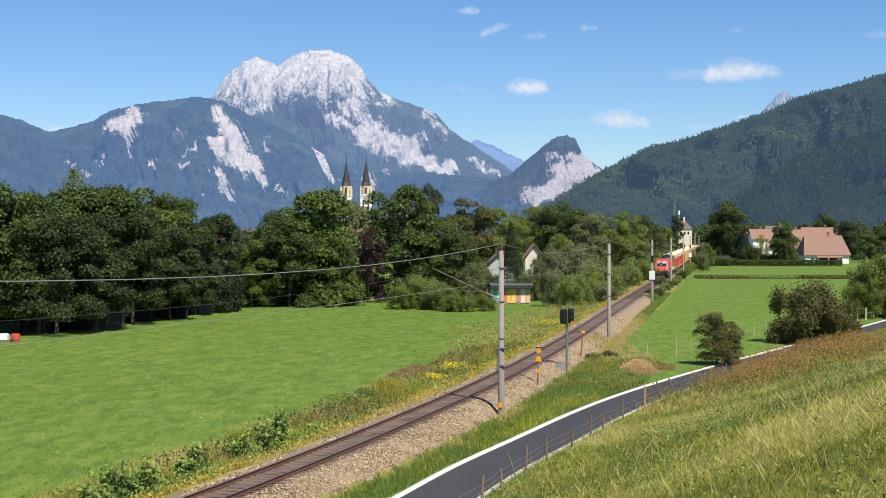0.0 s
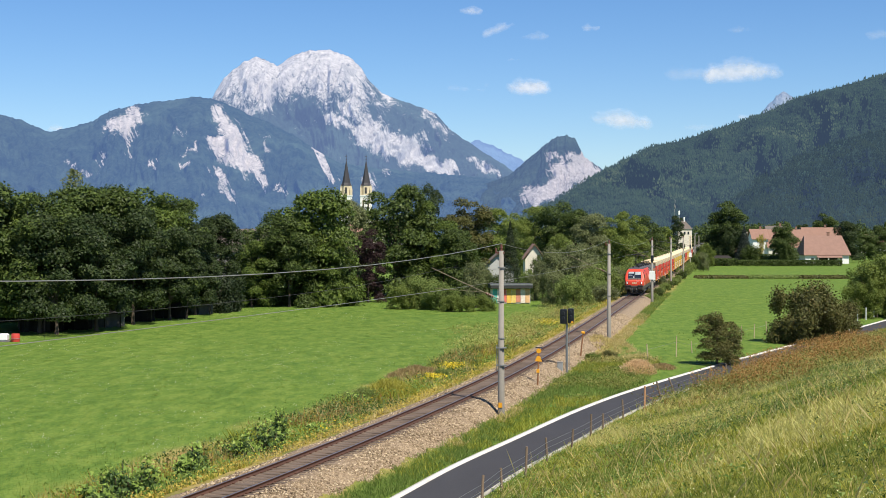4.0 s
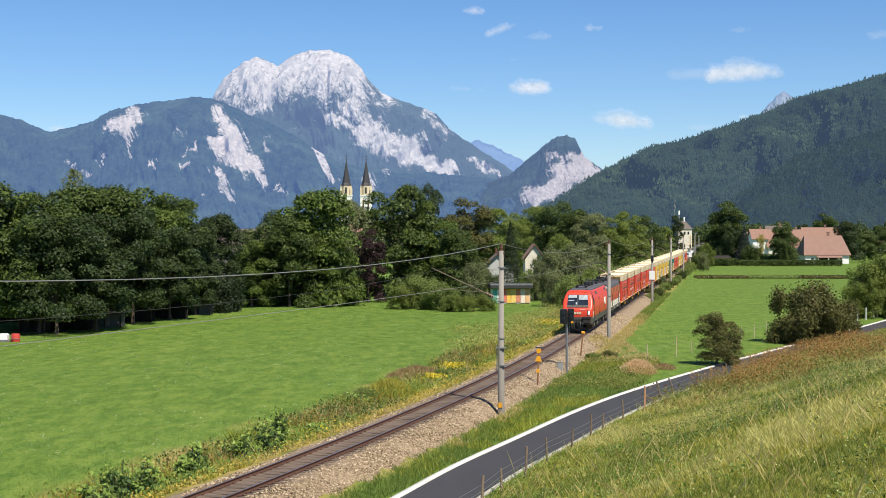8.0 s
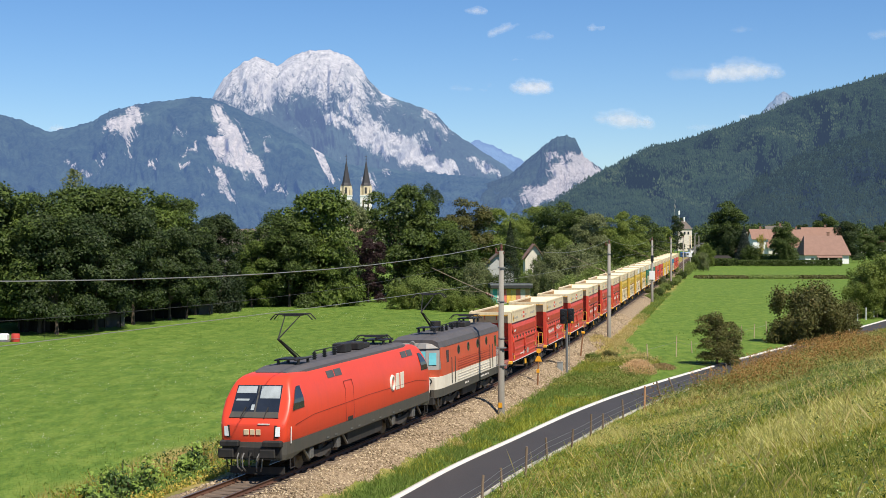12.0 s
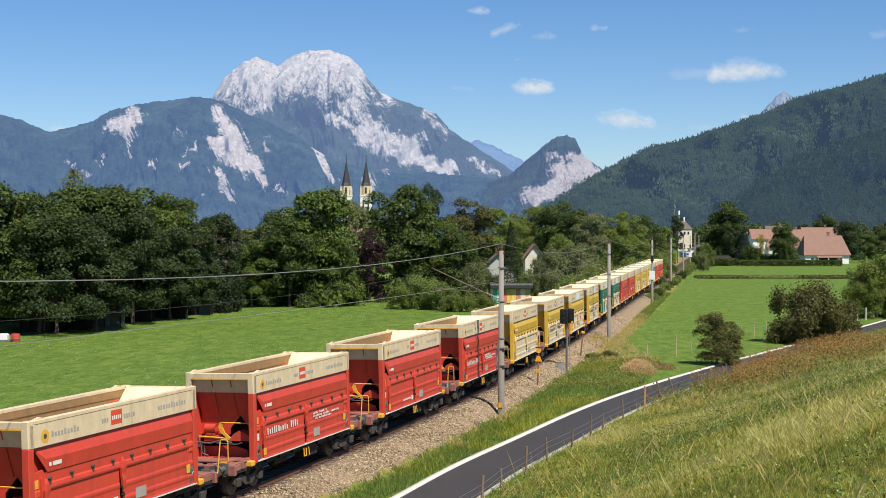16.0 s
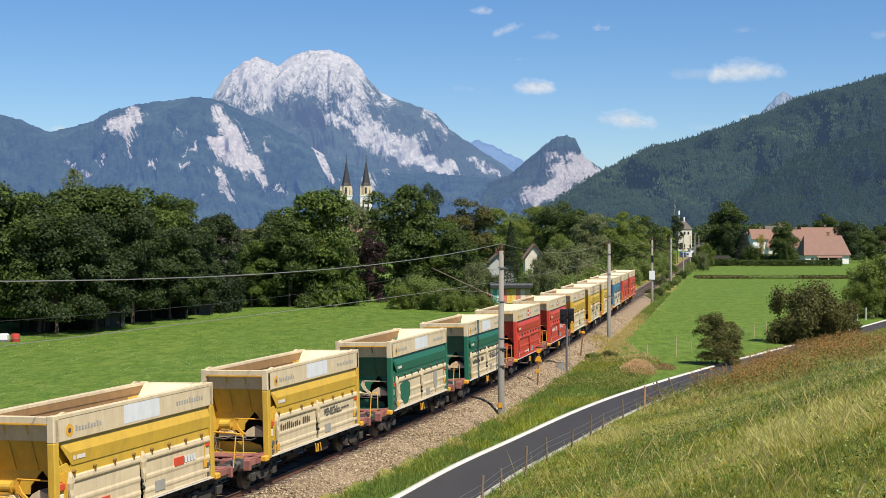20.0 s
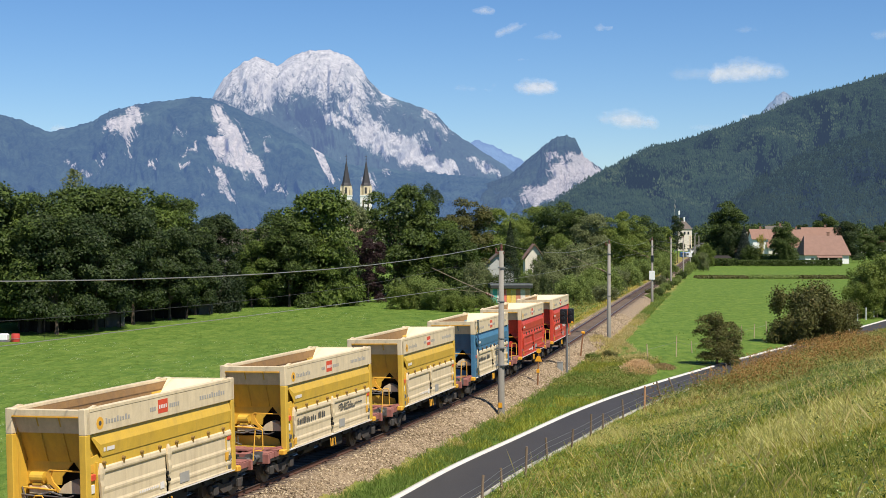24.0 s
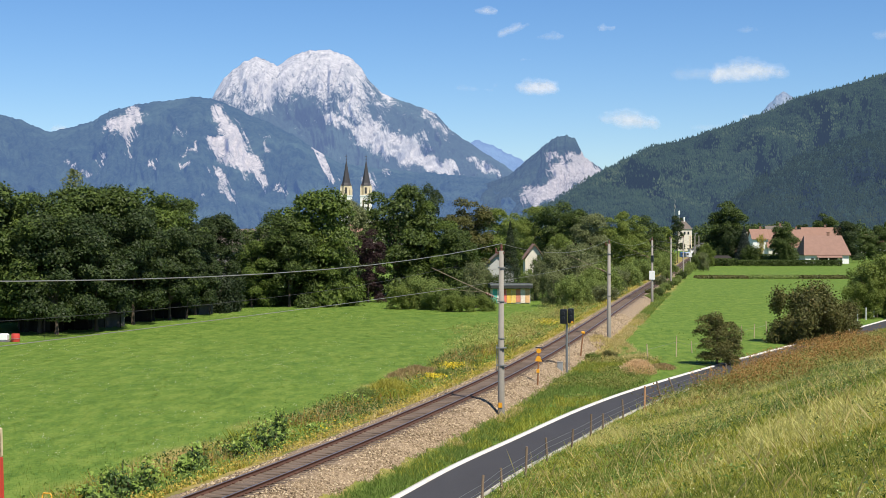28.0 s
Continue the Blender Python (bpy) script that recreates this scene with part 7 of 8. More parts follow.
# ---- buildings ----
PLASTER = paint("pale_plaster", (0.66, 0.60, 0.50), 0.9, var=0.08, scale=0.6, grime=(0.4, 0.36, 0.3), amount=0.3)
PLASTER_W = paint("white_plaster", (0.76, 0.75, 0.72), 0.9, var=0.06, scale=0.6, grime=(0.5, 0.48, 0.44), amount=0.3)
STONE_Y = paint("yellow_church_stone", (0.62, 0.52, 0.36), 0.9, var=0.12, scale=0.3)
SLATE = paint("dark_slate_spire", (0.035, 0.032, 0.036), 0.6, var=0.2, scale=0.4)
TILE = paint("pinkish_brown_roof_tile", (0.22, 0.125, 0.095), 0.85, var=0.14, scale=0.8, grime=(0.24, 0.15, 0.11), amount=0.5)
TILE2 = paint("faded_red_roof_tile", (0.23, 0.125, 0.090), 0.85, var=0.14, scale=0.8, grime=(0.21, 0.15, 0.115), amount=0.5)
TILE_G = paint("grey_brown_roof_tile", (0.125, 0.100, 0.085), 0.85, var=0.14, scale=0.8)
# board colour is lowered to hold the trees' shade over the sheds
DARKWOOD = paint("shade_toned_boards", (0.022, 0.017, 0.013), 0.9, var=0.3, scale=2.0, piece=0.3)
GREYWOOD = paint("grey_weathered_boards", (0.16, 0.15, 0.14), 0.9, var=0.25, scale=2.0, piece=0.4)
PANE = cab_glass("window_pane_dark", (0.03, 0.036, 0.045))


def gable_roof(x0, x1, y0, y1, z0, z1, over=0.5, hip=0.0, along="x"):
    """A pitched roof slab with eaves; hip: how far the ridge ends are drawn in."""
    g = Geo()
    if along == "x":
        ym = (y0 + y1) / 2
        a = [(x0 - over, y0 - over, z0), (x1 + over, y0 - over, z0), (x1 + over - hip, ym, z1), (x0 - over + hip, ym, z1)]
        b = [(x1 + over, y1 + over, z0), (x0 - over, y1 + over, z0), (x0 - over + hip, ym, z1), (x1 + over - hip, ym, z1)]
        g.plate(a, (0, 0, -0.25))
        g.plate(b, (0, 0, -0.25))
        if hip:
            g.plate([(x0 - over, y1 + over, z0), (x0 - over, y0 - over, z0), (x0 - over + hip, ym, z1)], (0, 0, -0.25))
            g.plate([(x1 + over, y0 - over, z0), (x1 + over, y1 + over, z0), (x1 + over - hip, ym, z1)], (0, 0, -0.25))
    else:
        xm = (x0 + x1) / 2
        g.plate([(x0 - over, y1 + over, z0), (x0 - over, y0 - over, z0), (xm, y0 - over, z1), (xm, y1 + over, z1)], (0, 0, -0.25))
        g.plate([(x1 + over, y0 - over, z0), (x1 + over, y1 + over, z0), (xm, y1 + over, z1), (xm, y0 - over, z1)], (0, 0, -0.25))
    return g


def house(px, depth, w, d, eaves, ridge, wall, roof, label, hip=0.0, along="x", windows=3, chimney=True, turn=0, base=-1.2, balcony=False):
    e = new("house")
    e.matrix_world = pose(bearing(px, depth), depth, base, 0, 0, turn)
    tagged(e, label, "house", "village houses")
    g = Geo()
    if along == "x":
        g.loft([[(x, -d / 2, 0), (x, d / 2, 0), (x, d / 2, eaves), (x, 0, ridge - 0.3 if not hip else eaves), (x, -d / 2, eaves)] for x in (-w / 2, w / 2)])
    else:
        g.loft([[(-w / 2, y, 0), (w / 2, y, 0), (w / 2, y, eaves), (0, y, ridge - 0.3), (-w / 2, y, eaves)] for y in (-d / 2, d / 2)])
    part("wall", g, wall, e)
    rf = part("roof", gable_roof(-w / 2, w / 2, -d / 2, d / 2, eaves, ridge, 0.6, hip, along), roof, e)
    if chimney:
        part("chimney", Geo().box(w * 0.1, w * 0.1 + 0.8, -0.2, 0.5, ridge - 1.2, ridge + 1.0).box(w * 0.1 - 0.08, w * 0.1 + 0.88, -0.28, 0.58, ridge + 1.0, ridge + 1.12), TILE2, rf)
    for k in range(windows):
        x = -w / 2 + w * (k + 0.5) / windows
        win = part("window", Geo().box(x - 0.62, x + 0.62, -d / 2 - 0.06, -d / 2 + 0.05, 1.0, 2.3), WHITE_P, e)
        part("pane", Geo().box(x - 0.5, x + 0.5, -d / 2 - 0.07, -d / 2 - 0.062, 1.1, 2.2), PANE, win)
    if balcony:
        part("porch_roof", Geo().plate([(-w * 0.25, -d / 2 - 2.2, eaves - 0.9), (w * 0.32, -d / 2 - 2.2, eaves - 0.9), (w * 0.32, -d / 2, eaves - 0.1), (-w * 0.25, -d / 2, eaves - 0.1)], (0, 0, -0.15)), roof, e)
        part("porch_shade", Geo().box(-w * 0.24, w * 0.24, -d / 2 - 0.12, -d / 2 - 0.09, 0.1, eaves - 1.1), DARKWOOD, e, "dark wooden porch wall")
        for x in (-w * 0.24, 0, w * 0.31):
            part("porch_post", Geo().box(x - 0.1, x + 0.1, -d / 2 - 2.1, -d / 2 - 1.9, 0, eaves - 0.9), PLASTER_W, e)
    return e


house(1456, 480, 15.0, 11, 3.3, 9.9, PLASTER_W, TILE, "single-storey house with a broad pinkish-brown hipped roof", hip=1.6, windows=3, balcony=True)
house(1398, 560, 20, 12, 5.0, 12.2, PLASTER, TILE2, "house with a long faded red tiled roof", windows=4)
house(1452, 600, 16, 11, 6.0, 13.2, PLASTER_W, TILE2, "house with a faded red tiled roof", windows=3)
house(1341, 560, 6, 9, 8.4, 12.4, PLASTER_W, TILE2, "tall house with a faded red tiled roof", windows=3)
house(1375, 585, 9, 9, 6.5, 13.8, PLASTER_W, TILE_G, "white house with a grey-brown roof", windows=2)
house(1295, 500, 6, 6, 2.6, 5.2, PLASTER, TILE2, "small house with a dark red roof", windows=1, chimney=False)
house(428, 300, 12, 10, 7.0, 11.6, GREYWOOD, TILE_G, "house with a grey-brown roof behind the trees", windows=3, chimney=False)
house(944, 330, 4.4, 8, 4.6, 8.2, PLASTER, TILE2, "white gabled house among the trees", along="y", windows=2, chimney=False)
house(882, 262, 5.5, 7, 4.2, 7.2, paint("grey_plaster", (0.42, 0.42, 0.41), 0.9), TILE_G, "small grey house among the trees", along="y", windows=1, chimney=False)
house(1335, 820, 14, 11, 6.0, 11.5, PLASTER_W, TILE_G, "distant white village house", windows=3)
house(1540, 760, 14, 10, 5.0, 10.0, PLASTER_W, TILE2, "distant village house with a red roof", windows=3)

# twin-towered church
DC = 1150.0
church = new("church")
church.matrix_world = pose(bearing(630.5, DC), DC, -1.3)
tagged(church, "pale twin-towered church with dark needle spires", "church")
half = 8.2
for s in (-1, 1):
    cx = s * half
    t = part("tower", Geo().box(cx - 4.6, cx + 4.6, -4.6, 4.6, 0, 41.5).box(cx - 5.1, cx + 5.1, -5.1, 5.1, 28.2, 29.0).box(cx - 5.0, cx + 5.0, -5.0, 5.0, 41.3, 42.2), PLASTER_W, church, "pale plastered tower")
    part("belfry", Geo().loft([[(cx + math.cos(a) * 4.7, math.sin(a) * 4.7, z) for a in (math.pi / 8 + k * math.pi / 4 for k in range(8))] for z in (42.2, 50.0)]), STONE_Y, t, "yellow stone belfry")
    for q in (-2.1, 2.1):
        part("belfry_opening", Geo().box(cx + q - 0.8, cx + q + 0.8, -4.75, -4.55, 31.0, 38.5), STONE_Y, t)
        # dark sheet on the solid wall stands in for the opening's inner shade
        part("opening_shade", Geo().box(cx + q - 0.5, cx + q + 0.5, -4.82, -4.74, 31.5, 37.8), SLATE, t)
    part("louvre", Geo().box(cx - 0.8, cx + 0.8, -4.65, -4.3, 43.6, 48.6), SLATE, t)
    for a in (-1, 1):
        for b in (-1, 1):
            part("pinnacle", Geo().box(cx + a * 4.1 - 0.6, cx + a * 4.1 + 0.6, b * 4.1 - 0.6, b * 4.1 + 0.6, 41.5, 46.5).loft([[(cx + a * 4.1 + u * r, b * 4.1 + v * r, z) for u, v in ((-1, -1), (1, -1), (1, 1), (-1, 1))] for z, r in ((46.5, 0.7), (51.0, 0.05))]), STONE_Y, t)
    sp = part("spire", Geo().loft([[(cx + math.cos(a) * r, math.sin(a) * r, z) for a in (math.pi / 8 + k * math.pi / 4 for k in range(8))] for z, r in ((50.0, 4.9), (52.5, 3.6), (62, 1.75), (71.5, 0.12))]), SLATE, t, "dark slate needle spire")
    part("cross", Geo().tube((cx, 0, 71), (cx, 0, 76), 0.16).tube((cx - 0.9, 0, 74.4), (cx + 0.9, 0, 74.4), 0.14).tube((cx, 0, 71.6), (cx, 0, 72.5), 0.45), SLATE, sp)
part("gable", Geo().plate([(-3.7, -3.5, 0), (3.7, -3.5, 0), (3.7, -3.5, 24), (0, -3.5, 33), (-3.7, -3.5, 24)], (0, 1.2, 0)), PLASTER_W, church, "pale gable between the towers")
part("gable_window", Geo().tube((0, -3.52, 24.5), (0, -3.6, 24.5), 1.5, seg=16), SLATE, church)
part("nave", Geo().box(-11, 11, 4, 55, 0, 20), PLASTER, church)
part("nave_roof", gable_roof(-11, 11, 4, 55, 20, 31, 0.5, 0, "y"), TILE_G, church)
house(660, 700, 26, 14, 9, 15.5, PLASTER, TILE2, "long town building with a reddish roof behind the trees", windows=7)
house(700, 900, 30, 14, 12, 19, PLASTER_W, TILE_G, "long pale town building behind the trees", windows=8)

# station buildings at the end of the line
st = new("signal_tower")
st.matrix_world = pose(bearing(1218, 840), 840, -1.2)
tagged(st, "white tower building with a grey roof beside the line", "building")
part("wall", Geo().box(-6.6, 1.9, -2, 6, 0, 13.2), PLASTER, st)
part("lit_side", Geo().box(0.2, 1.92, -2.06, -1.98, 0.4, 9.4), paint("cream_render", (0.72, 0.62, 0.44), 0.9), st, "cream rendered bay")
part("roof", Geo().loft([[(-7.0, -2.5, 13.2), (2.3, -2.5, 13.2), (2.3, 6.5, 13.2), (-7.0, 6.5, 13.2)], [(-3.6, 1.5, 18.6), (-2.0, 1.5, 18.6), (-2.0, 2.5, 18.6), (-3.6, 2.5, 18.6)]]), TILE_G, st)
part("chimney", Geo().box(-2.7, -1.9, 0.8, 1.5, 16.6, 20.4), PLASTER_W, st)
part("antenna", Geo().tube((-5.4, 1, 13.2), (-5.4, 1, 24.5), 0.12, seg=6).box(-5.9, -4.9, 0.6, 1.2, 21.8, 24.2, 0.1), WHITE_P, st, "white roof antenna")
for k in range(3):
    part("window", Geo().box(-5.2 + k * 2.2, -4.2 + k * 2.2, -2.09, -2.0, 9.9, 11.6), PANE, st)
ant = new("radio_mast")
ant.matrix_world = pose(bearing(1194, 760), 760, -1.2)
tagged(ant, "slim steel radio mast with white panel antennas", "radio mast")
part("pole", Geo().tube((0, 0, 0), (0, 0, 29.5), 0.25, 0.10, seg=8), GALV, ant)
for a, z in ((-0.3, 25.6), (0.3, 25.0), (0.1, 28.2), (-0.3, 23.2)):
    part("panel", Geo().box(a - 0.2, a + 0.2, -0.5, -0.2, z - 0.8, z + 0.8, 0.05), GALV, ant)
for px, dep, w, h, col in ((1228, 640, 5, 3.4, WHITE_P), (1238, 650, 6, 4.2, PLASTER_W), (1247, 690, 8, 5.0, PLASTER), (1212, 600, 4, 2.6, paint("parked_blue", (0.05, 0.13, 0.33), 0.4)), (1221, 596, 4, 2.4, paint("parked_silver", (0.45, 0.47, 0.5), 0.4)), (1233, 600, 3.5, 2.2, paint("parked_red", (0.4, 0.05, 0.04), 0.4)), (1256, 720, 9, 5.5, PLASTER_W)):
    b = new("depot_shed" if h > 3 else "parked_van")
    b.matrix_world = pose(bearing(px, dep), dep, -1.2)
    tagged(b, "low pale depot building near the station" if h > 3 else "parked van standing near the station", "shed" if h > 3 else "van")
    part("body", Geo().box(-w / 2, w / 2, -2, 2, 0.3 if h < 3 else 0, h, 0.25), col, b)
    if h > 3:
        part("roof", Geo().box(-w / 2 - 0.3, w / 2 + 0.3, -2.3, 2.3, h, h + 0.3), TILE_G, b)
    else:
        part("screen", Geo().box(-w / 2 + 0.3, w / 2 - 0.3, -2.03, -1.98, h * 0.55, h * 0.85), PANE, b)
        for q in (-w * 0.3, w * 0.3):
            part("wheel", Geo().tube((q, -1.9, 0.35), (q, -2.05, 0.35), 0.35, seg=10), P["black"], b)
lp = new("street_lamp")
lp.matrix_world = pose(bearing(1230, 520), 520, -1.2)
tagged(lp, "slim pale lamp post beside the line", "street lamp")
part("pole", Geo().tube((0, 0, 0), (0, 0, 10.5), 0.13, 0.09), WHITE_P, lp)
part("head", Geo().box(-0.2, 0.9, -0.15, 0.15, 10.4, 10.6), GALV, lp)
lp = new("street_lamp")
lp.matrix_world = pose(bearing(794, 250), 250, -1.3)
tagged(lp, "slim grey lamp post at the meadow edge", "street lamp")
part("pole", Geo().tube((0, 0, 0), (0, 0, 6.5), 0.08, 0.06), GALV, lp)
part("head", Geo().box(-0.15, 0.5, -0.1, 0.1, 6.45, 6.6), GALV, lp)

# painted hut behind the mast
hut = new("painted_hut")
hut.matrix_world = pose(bearing(903, 214), 214, -1.3, 0, 0, 4)
tagged(hut, "low flat-roofed hut with brightly painted panels", "hut")
part("wall", Geo().box(-2.9, 2.9, -1.5, 1.5, 0, 2.3), PLASTER_W, hut)
part("roof", Geo().box(-3.3, 3.2, -2.2, 1.9, 2.3, 3.0, 0.05), paint("dark_flat_roof", (0.03, 0.03, 0.03), 0.8), hut)
part("roof_edge", Geo().box(-3.32, 3.22, -2.24, -2.2, 2.78, 3.05), GALV, hut)
for k, col in enumerate(((0.10, 0.42, 0.36), (0.70, 0.66, 0.60), (0.66, 0.16, 0.12), (0.70, 0.44, 0.08), (0.72, 0.52, 0.14), (0.56, 0.22, 0.14), (0.68, 0.60, 0.52), (0.66, 0.40, 0.20))):
    part("panel", Geo().box(-2.88 + k * 0.72, -2.2 + k * 0.72, -1.56, -1.5, 0.05 + 0.06 * (k % 3), 2.2), paint("hut_panel_" + "abcdefgh"[k], col, 0.7, var=0.25, scale=3), hut)

# sheds and stacked timber under the trees
def shed(px0, px1, depth, h, mat, label, tilt=0.25):
    x0, x1 = bearing(px0, depth), bearing(px1, depth)
    e = new("garden_shed")
    e.matrix_world = pose((x0 + x1) / 2, depth, -1.35)
    tagged(e, label, "shed", "sheds under the trees")
    w = abs(x1 - x0)
    part("back_wall", Geo().box(-w / 2, w / 2, 1.6, 1.75, 0, h), mat, e)
    part("roof", Geo().plate([(-w / 2 - 0.2, -0.5, h - tilt), (w / 2 + 0.2, -0.5, h - tilt), (w / 2 + 0.2, 2.0, h + 0.1), (-w / 2 - 0.2, 2.0, h + 0.1)], (0, 0, 0.12)), DARKWOOD, e)
    n = max(2, int(w / 0.45))
    for k in range(n):
        if (k * 7 + int(px0)) % 5 == 0:
            continue
        a = -w / 2 + k * w / n
        part("board", Geo().box(a + 0.02, a + w / n - 0.02, -0.06, 0.0, 0, h - tilt - 0.1 - 0.12 * ((k * 3) % 4)), mat, e)
    for x in (-w / 2, 0, w / 2):
        part("post", Geo().box(x - 0.07, x + 0.07, -0.4, -0.26, 0, h - tilt), DARKWOOD, e)


for px0, px1, dep, h, mat in ((36, 104, 151, 1.9, DARKWOOD), (106, 156, 155, 2.3, DARKWOOD), (158, 214, 159, 1.8, GREYWOOD), (216, 268, 169, 2.0, DARKWOOD), (270, 328, 175, 1.8, DARKWOOD), (330, 372, 183, 2.0, GREYWOOD), (374, 412, 189, 1.7, DARKWOOD)):
    shed(px0, px1, dep, h, mat, "open-fronted shed of weathered grey boards under trees" if mat is GREYWOOD else "open-fronted dark wooden shed under trees")
x = bearing(6, 138)
tp = new("white_tank")
tp.matrix_world = pose(x, 138, -1.35)
tagged(tp, "white plastic tank at the meadow edge", "tank")
part("body", Geo().box(-0.45, 0.45, -0.45, 0.45, 0.12, 0.8, 0.1), WHITE_P, tp)
part("pallet", Geo().box(-0.6, 0.6, -0.6, 0.6, 0, 0.12), GREYWOOD, tp)
tp = new("red_barrel")
tp.matrix_world = pose(bearing(27, 138), 138, -1.35)
tagged(tp, "red barrel at the meadow edge", "barrel")
part("drum", Geo().loft([[(math.cos(a) * r, math.sin(a) * r, z) for a in (k * math.pi / 8 for k in range(16))] for z, r in ((0, 0.40), (0.3, 0.45), (0.6, 0.42), (0.8, 0.38))]), paint("barrel_red", (0.50, 0.05, 0.035), 0.5), tp)
part("hoop", Geo().tube((0, 0, 0.29), (0, 0, 0.34), 0.465, seg=16), GALV, tp)

# hedges by the houses
def hedge(px0, px1, depth, h, thick, mat, label, seed):
    r = np.random.default_rng(seed)
    x0, x1 = bearing(px0, depth), bearing(px1, depth)
    n = int(abs(x1 - x0) * 340)
    C = np.stack([r.uniform(x0, x1, n), depth + r.uniform(-thick, thick, n), -1.2 + h * r.random(n) ** 0.6], 1)
    N = np.stack([r.normal(0, 0.4, n), np.full(n, -0.7), r.uniform(0, 1, n)], 1)
    V, F = leaves(C, N, 0.19, r)
    thing("hedge", bulk("hedge", V, F, LEAF[mat]), None, label, "hedge")


hedge(1258, 1305, 442, 2.6, 1.0, "mid", "clipped dark green garden hedge", 1)
hedge(1306, 1392, 440, 2.2, 1.0, "mid", "clipped dark green garden hedge", 2)
hedge(1393, 1490, 440, 2.2, 1.0, "mid", "clipped dark green garden hedge", 3)
hedge(1290, 1400, 470, 3.6, 1.0, "mid", "tall garden hedge behind the lawn", 4)
hedge(1232, 1320, 322, 0.8, 4.0, "rust", "low brownish weedy strip across the field", 5)
hedge(1320, 1410, 321, 0.9, 4.0, "shrub", "low green weedy strip across the field", 6)
hedge(1410, 1496, 320, 0.9, 4.0, "rust", "low brownish weedy strip across the field", 7)
hedge(1330, 1398, 455, 3.1, 1.0, "shrub", "lighter clipped hedge behind the garden lawn", 8)
# shrubs between the line and the far field
for px, top, base, w, mat in ((1154, 519, 536, 2.6, "shrub"), (1163, 511, 529, 2.4, "mid"), (1170, 507, 523, 2.4, "shrub"), (1177, 501, 517, 2.6, "shrub"), (1184, 498, 512, 2.8, "mid"), (1191, 493, 507, 2.8, "shrub"), (1198, 488, 502, 3.0, "shrub"), (1206, 480, 496, 3.2, "mid"), (1214, 473, 489, 3.4, "shrub"),
                              (1222, 462, 482, 4.2, "shrub"), (1230, 452, 478, 5.0, "mid"), (1238, 447, 474, 5.5, "shrub"), (1238, 434, 468, 6.0, "mid"), (1247, 440, 472, 6.0, "mid"), (1250, 424, 464, 7.0, "shrub"), (1260, 418, 462, 8.0, "mid"), (1268, 430, 466, 6.0, "mid")):
    tree(px, top, 26131 / (base - 413.1), w, mat, "bush", int(px) % 4, "fine", 0.0, "leafy green shrub between the line and the far field", category="bush", group="shrubs beside the line")
gz = new("garden_pavilion")
gz.matrix_world = pose(bearing(1277, 446), 446, -1.2)
tagged(gz, "small garden pavilion with a dark roof", "pavilion")
part("roof", Geo().loft([[(-3.2, -2, 2.6), (3.2, -2, 2.6), (3.2, 2, 2.6), (-3.2, 2, 2.6)], [(-2.2, -0.3, 3.5), (2.2, -0.3, 3.5), (2.2, 0.3, 3.5), (-2.2, 0.3, 3.5)]]), DARKWOOD, gz)
part("wall", Geo().box(-2.4, 2.4, 1.2, 1.4, 0, 2.6), paint("pavilion_board", (0.40, 0.24, 0.13), 0.8), gz)
for a in (-2.8, 2.8):
    part("post", Geo().box(a - 0.1, a + 0.1, -1.7, -1.5, 0, 2.6), DARKWOOD, gz)

# pale tracks behind the trees
for px0, px1, d0, d1, w in ((400, 570, 218, 232, 3.5), (600, 720, 248, 262, 7.0)):
    V = [(bearing(px0, d0), d0, -1.26), (bearing(px1, d1), d1, -1.26), (bearing(px1, d1), d1 + w, -1.26), (bearing(px0, d0), d0 + w, -1.26)]
    g = Geo().plate(V, (0, 0, 0.06))
    thing("gravel_track", g, paint("pale_gravel", (0.50, 0.47, 0.42), 0.95, var=0.12, scale=0.8), "pale gravel track behind the trees", "track", kind="structure")


def play_frame(px, depth, label):
    e = new("swing_frame")
    e.matrix_world = pose(bearing(px, depth), depth, -1.3)
    tagged(e, label, "play frame")
    for x in (-1.1, 1.1):
        part("leg", Geo().tube((x, -0.5, 0), (x, 0, 1.5), 0.06).tube((x, 0.5, 0), (x, 0, 1.5), 0.06), DARKWOOD, e)
    part("bar", Geo().tube((-1.3, 0, 1.5), (1.3, 0, 1.5), 0.06), DARKWOOD, e)
    part("seat", Geo().box(-0.5, 0.5, -0.15, 0.15, 0.45, 0.5), paint("bench_board", (0.35, 0.22, 0.12), 0.8), e)


play_frame(648, 236, "low dark wooden swing frame by the gravel track")
play_frame(668, 240, "low dark wooden swing frame by the gravel track")
# ---- grasses, weeds and flowers ----
G_GREEN = leafy("grass_green", (0.20, 0.22, 0.022), (0.42, 0.44, 0.065), translucent=0.45, scale=0.25, tips=(0.58, 0.56, 0.13))
G_LUSH = leafy("grass_lush", (0.12, 0.195, 0.035), (0.22, 0.30, 0.065), translucent=0.4, scale=0.25, tips=(0.33, 0.37, 0.11))
G_STRAW = leafy("grass_straw", (0.44, 0.34, 0.12), (0.68, 0.55, 0.24), translucent=0.45, scale=0.3, tips=(0.75, 0.65, 0.34))
G_OLIVE = leafy("grass_olive", (0.24, 0.24, 0.03), (0.52, 0.48, 0.09), translucent=0.45, scale=0.3, tips=(0.68, 0.60, 0.18))
G_DOCK = leafy("dock_red_brown", (0.19, 0.095, 0.028), (0.40, 0.22, 0.065), translucent=0.35, scale=0.3, tips=(0.54, 0.36, 0.13))
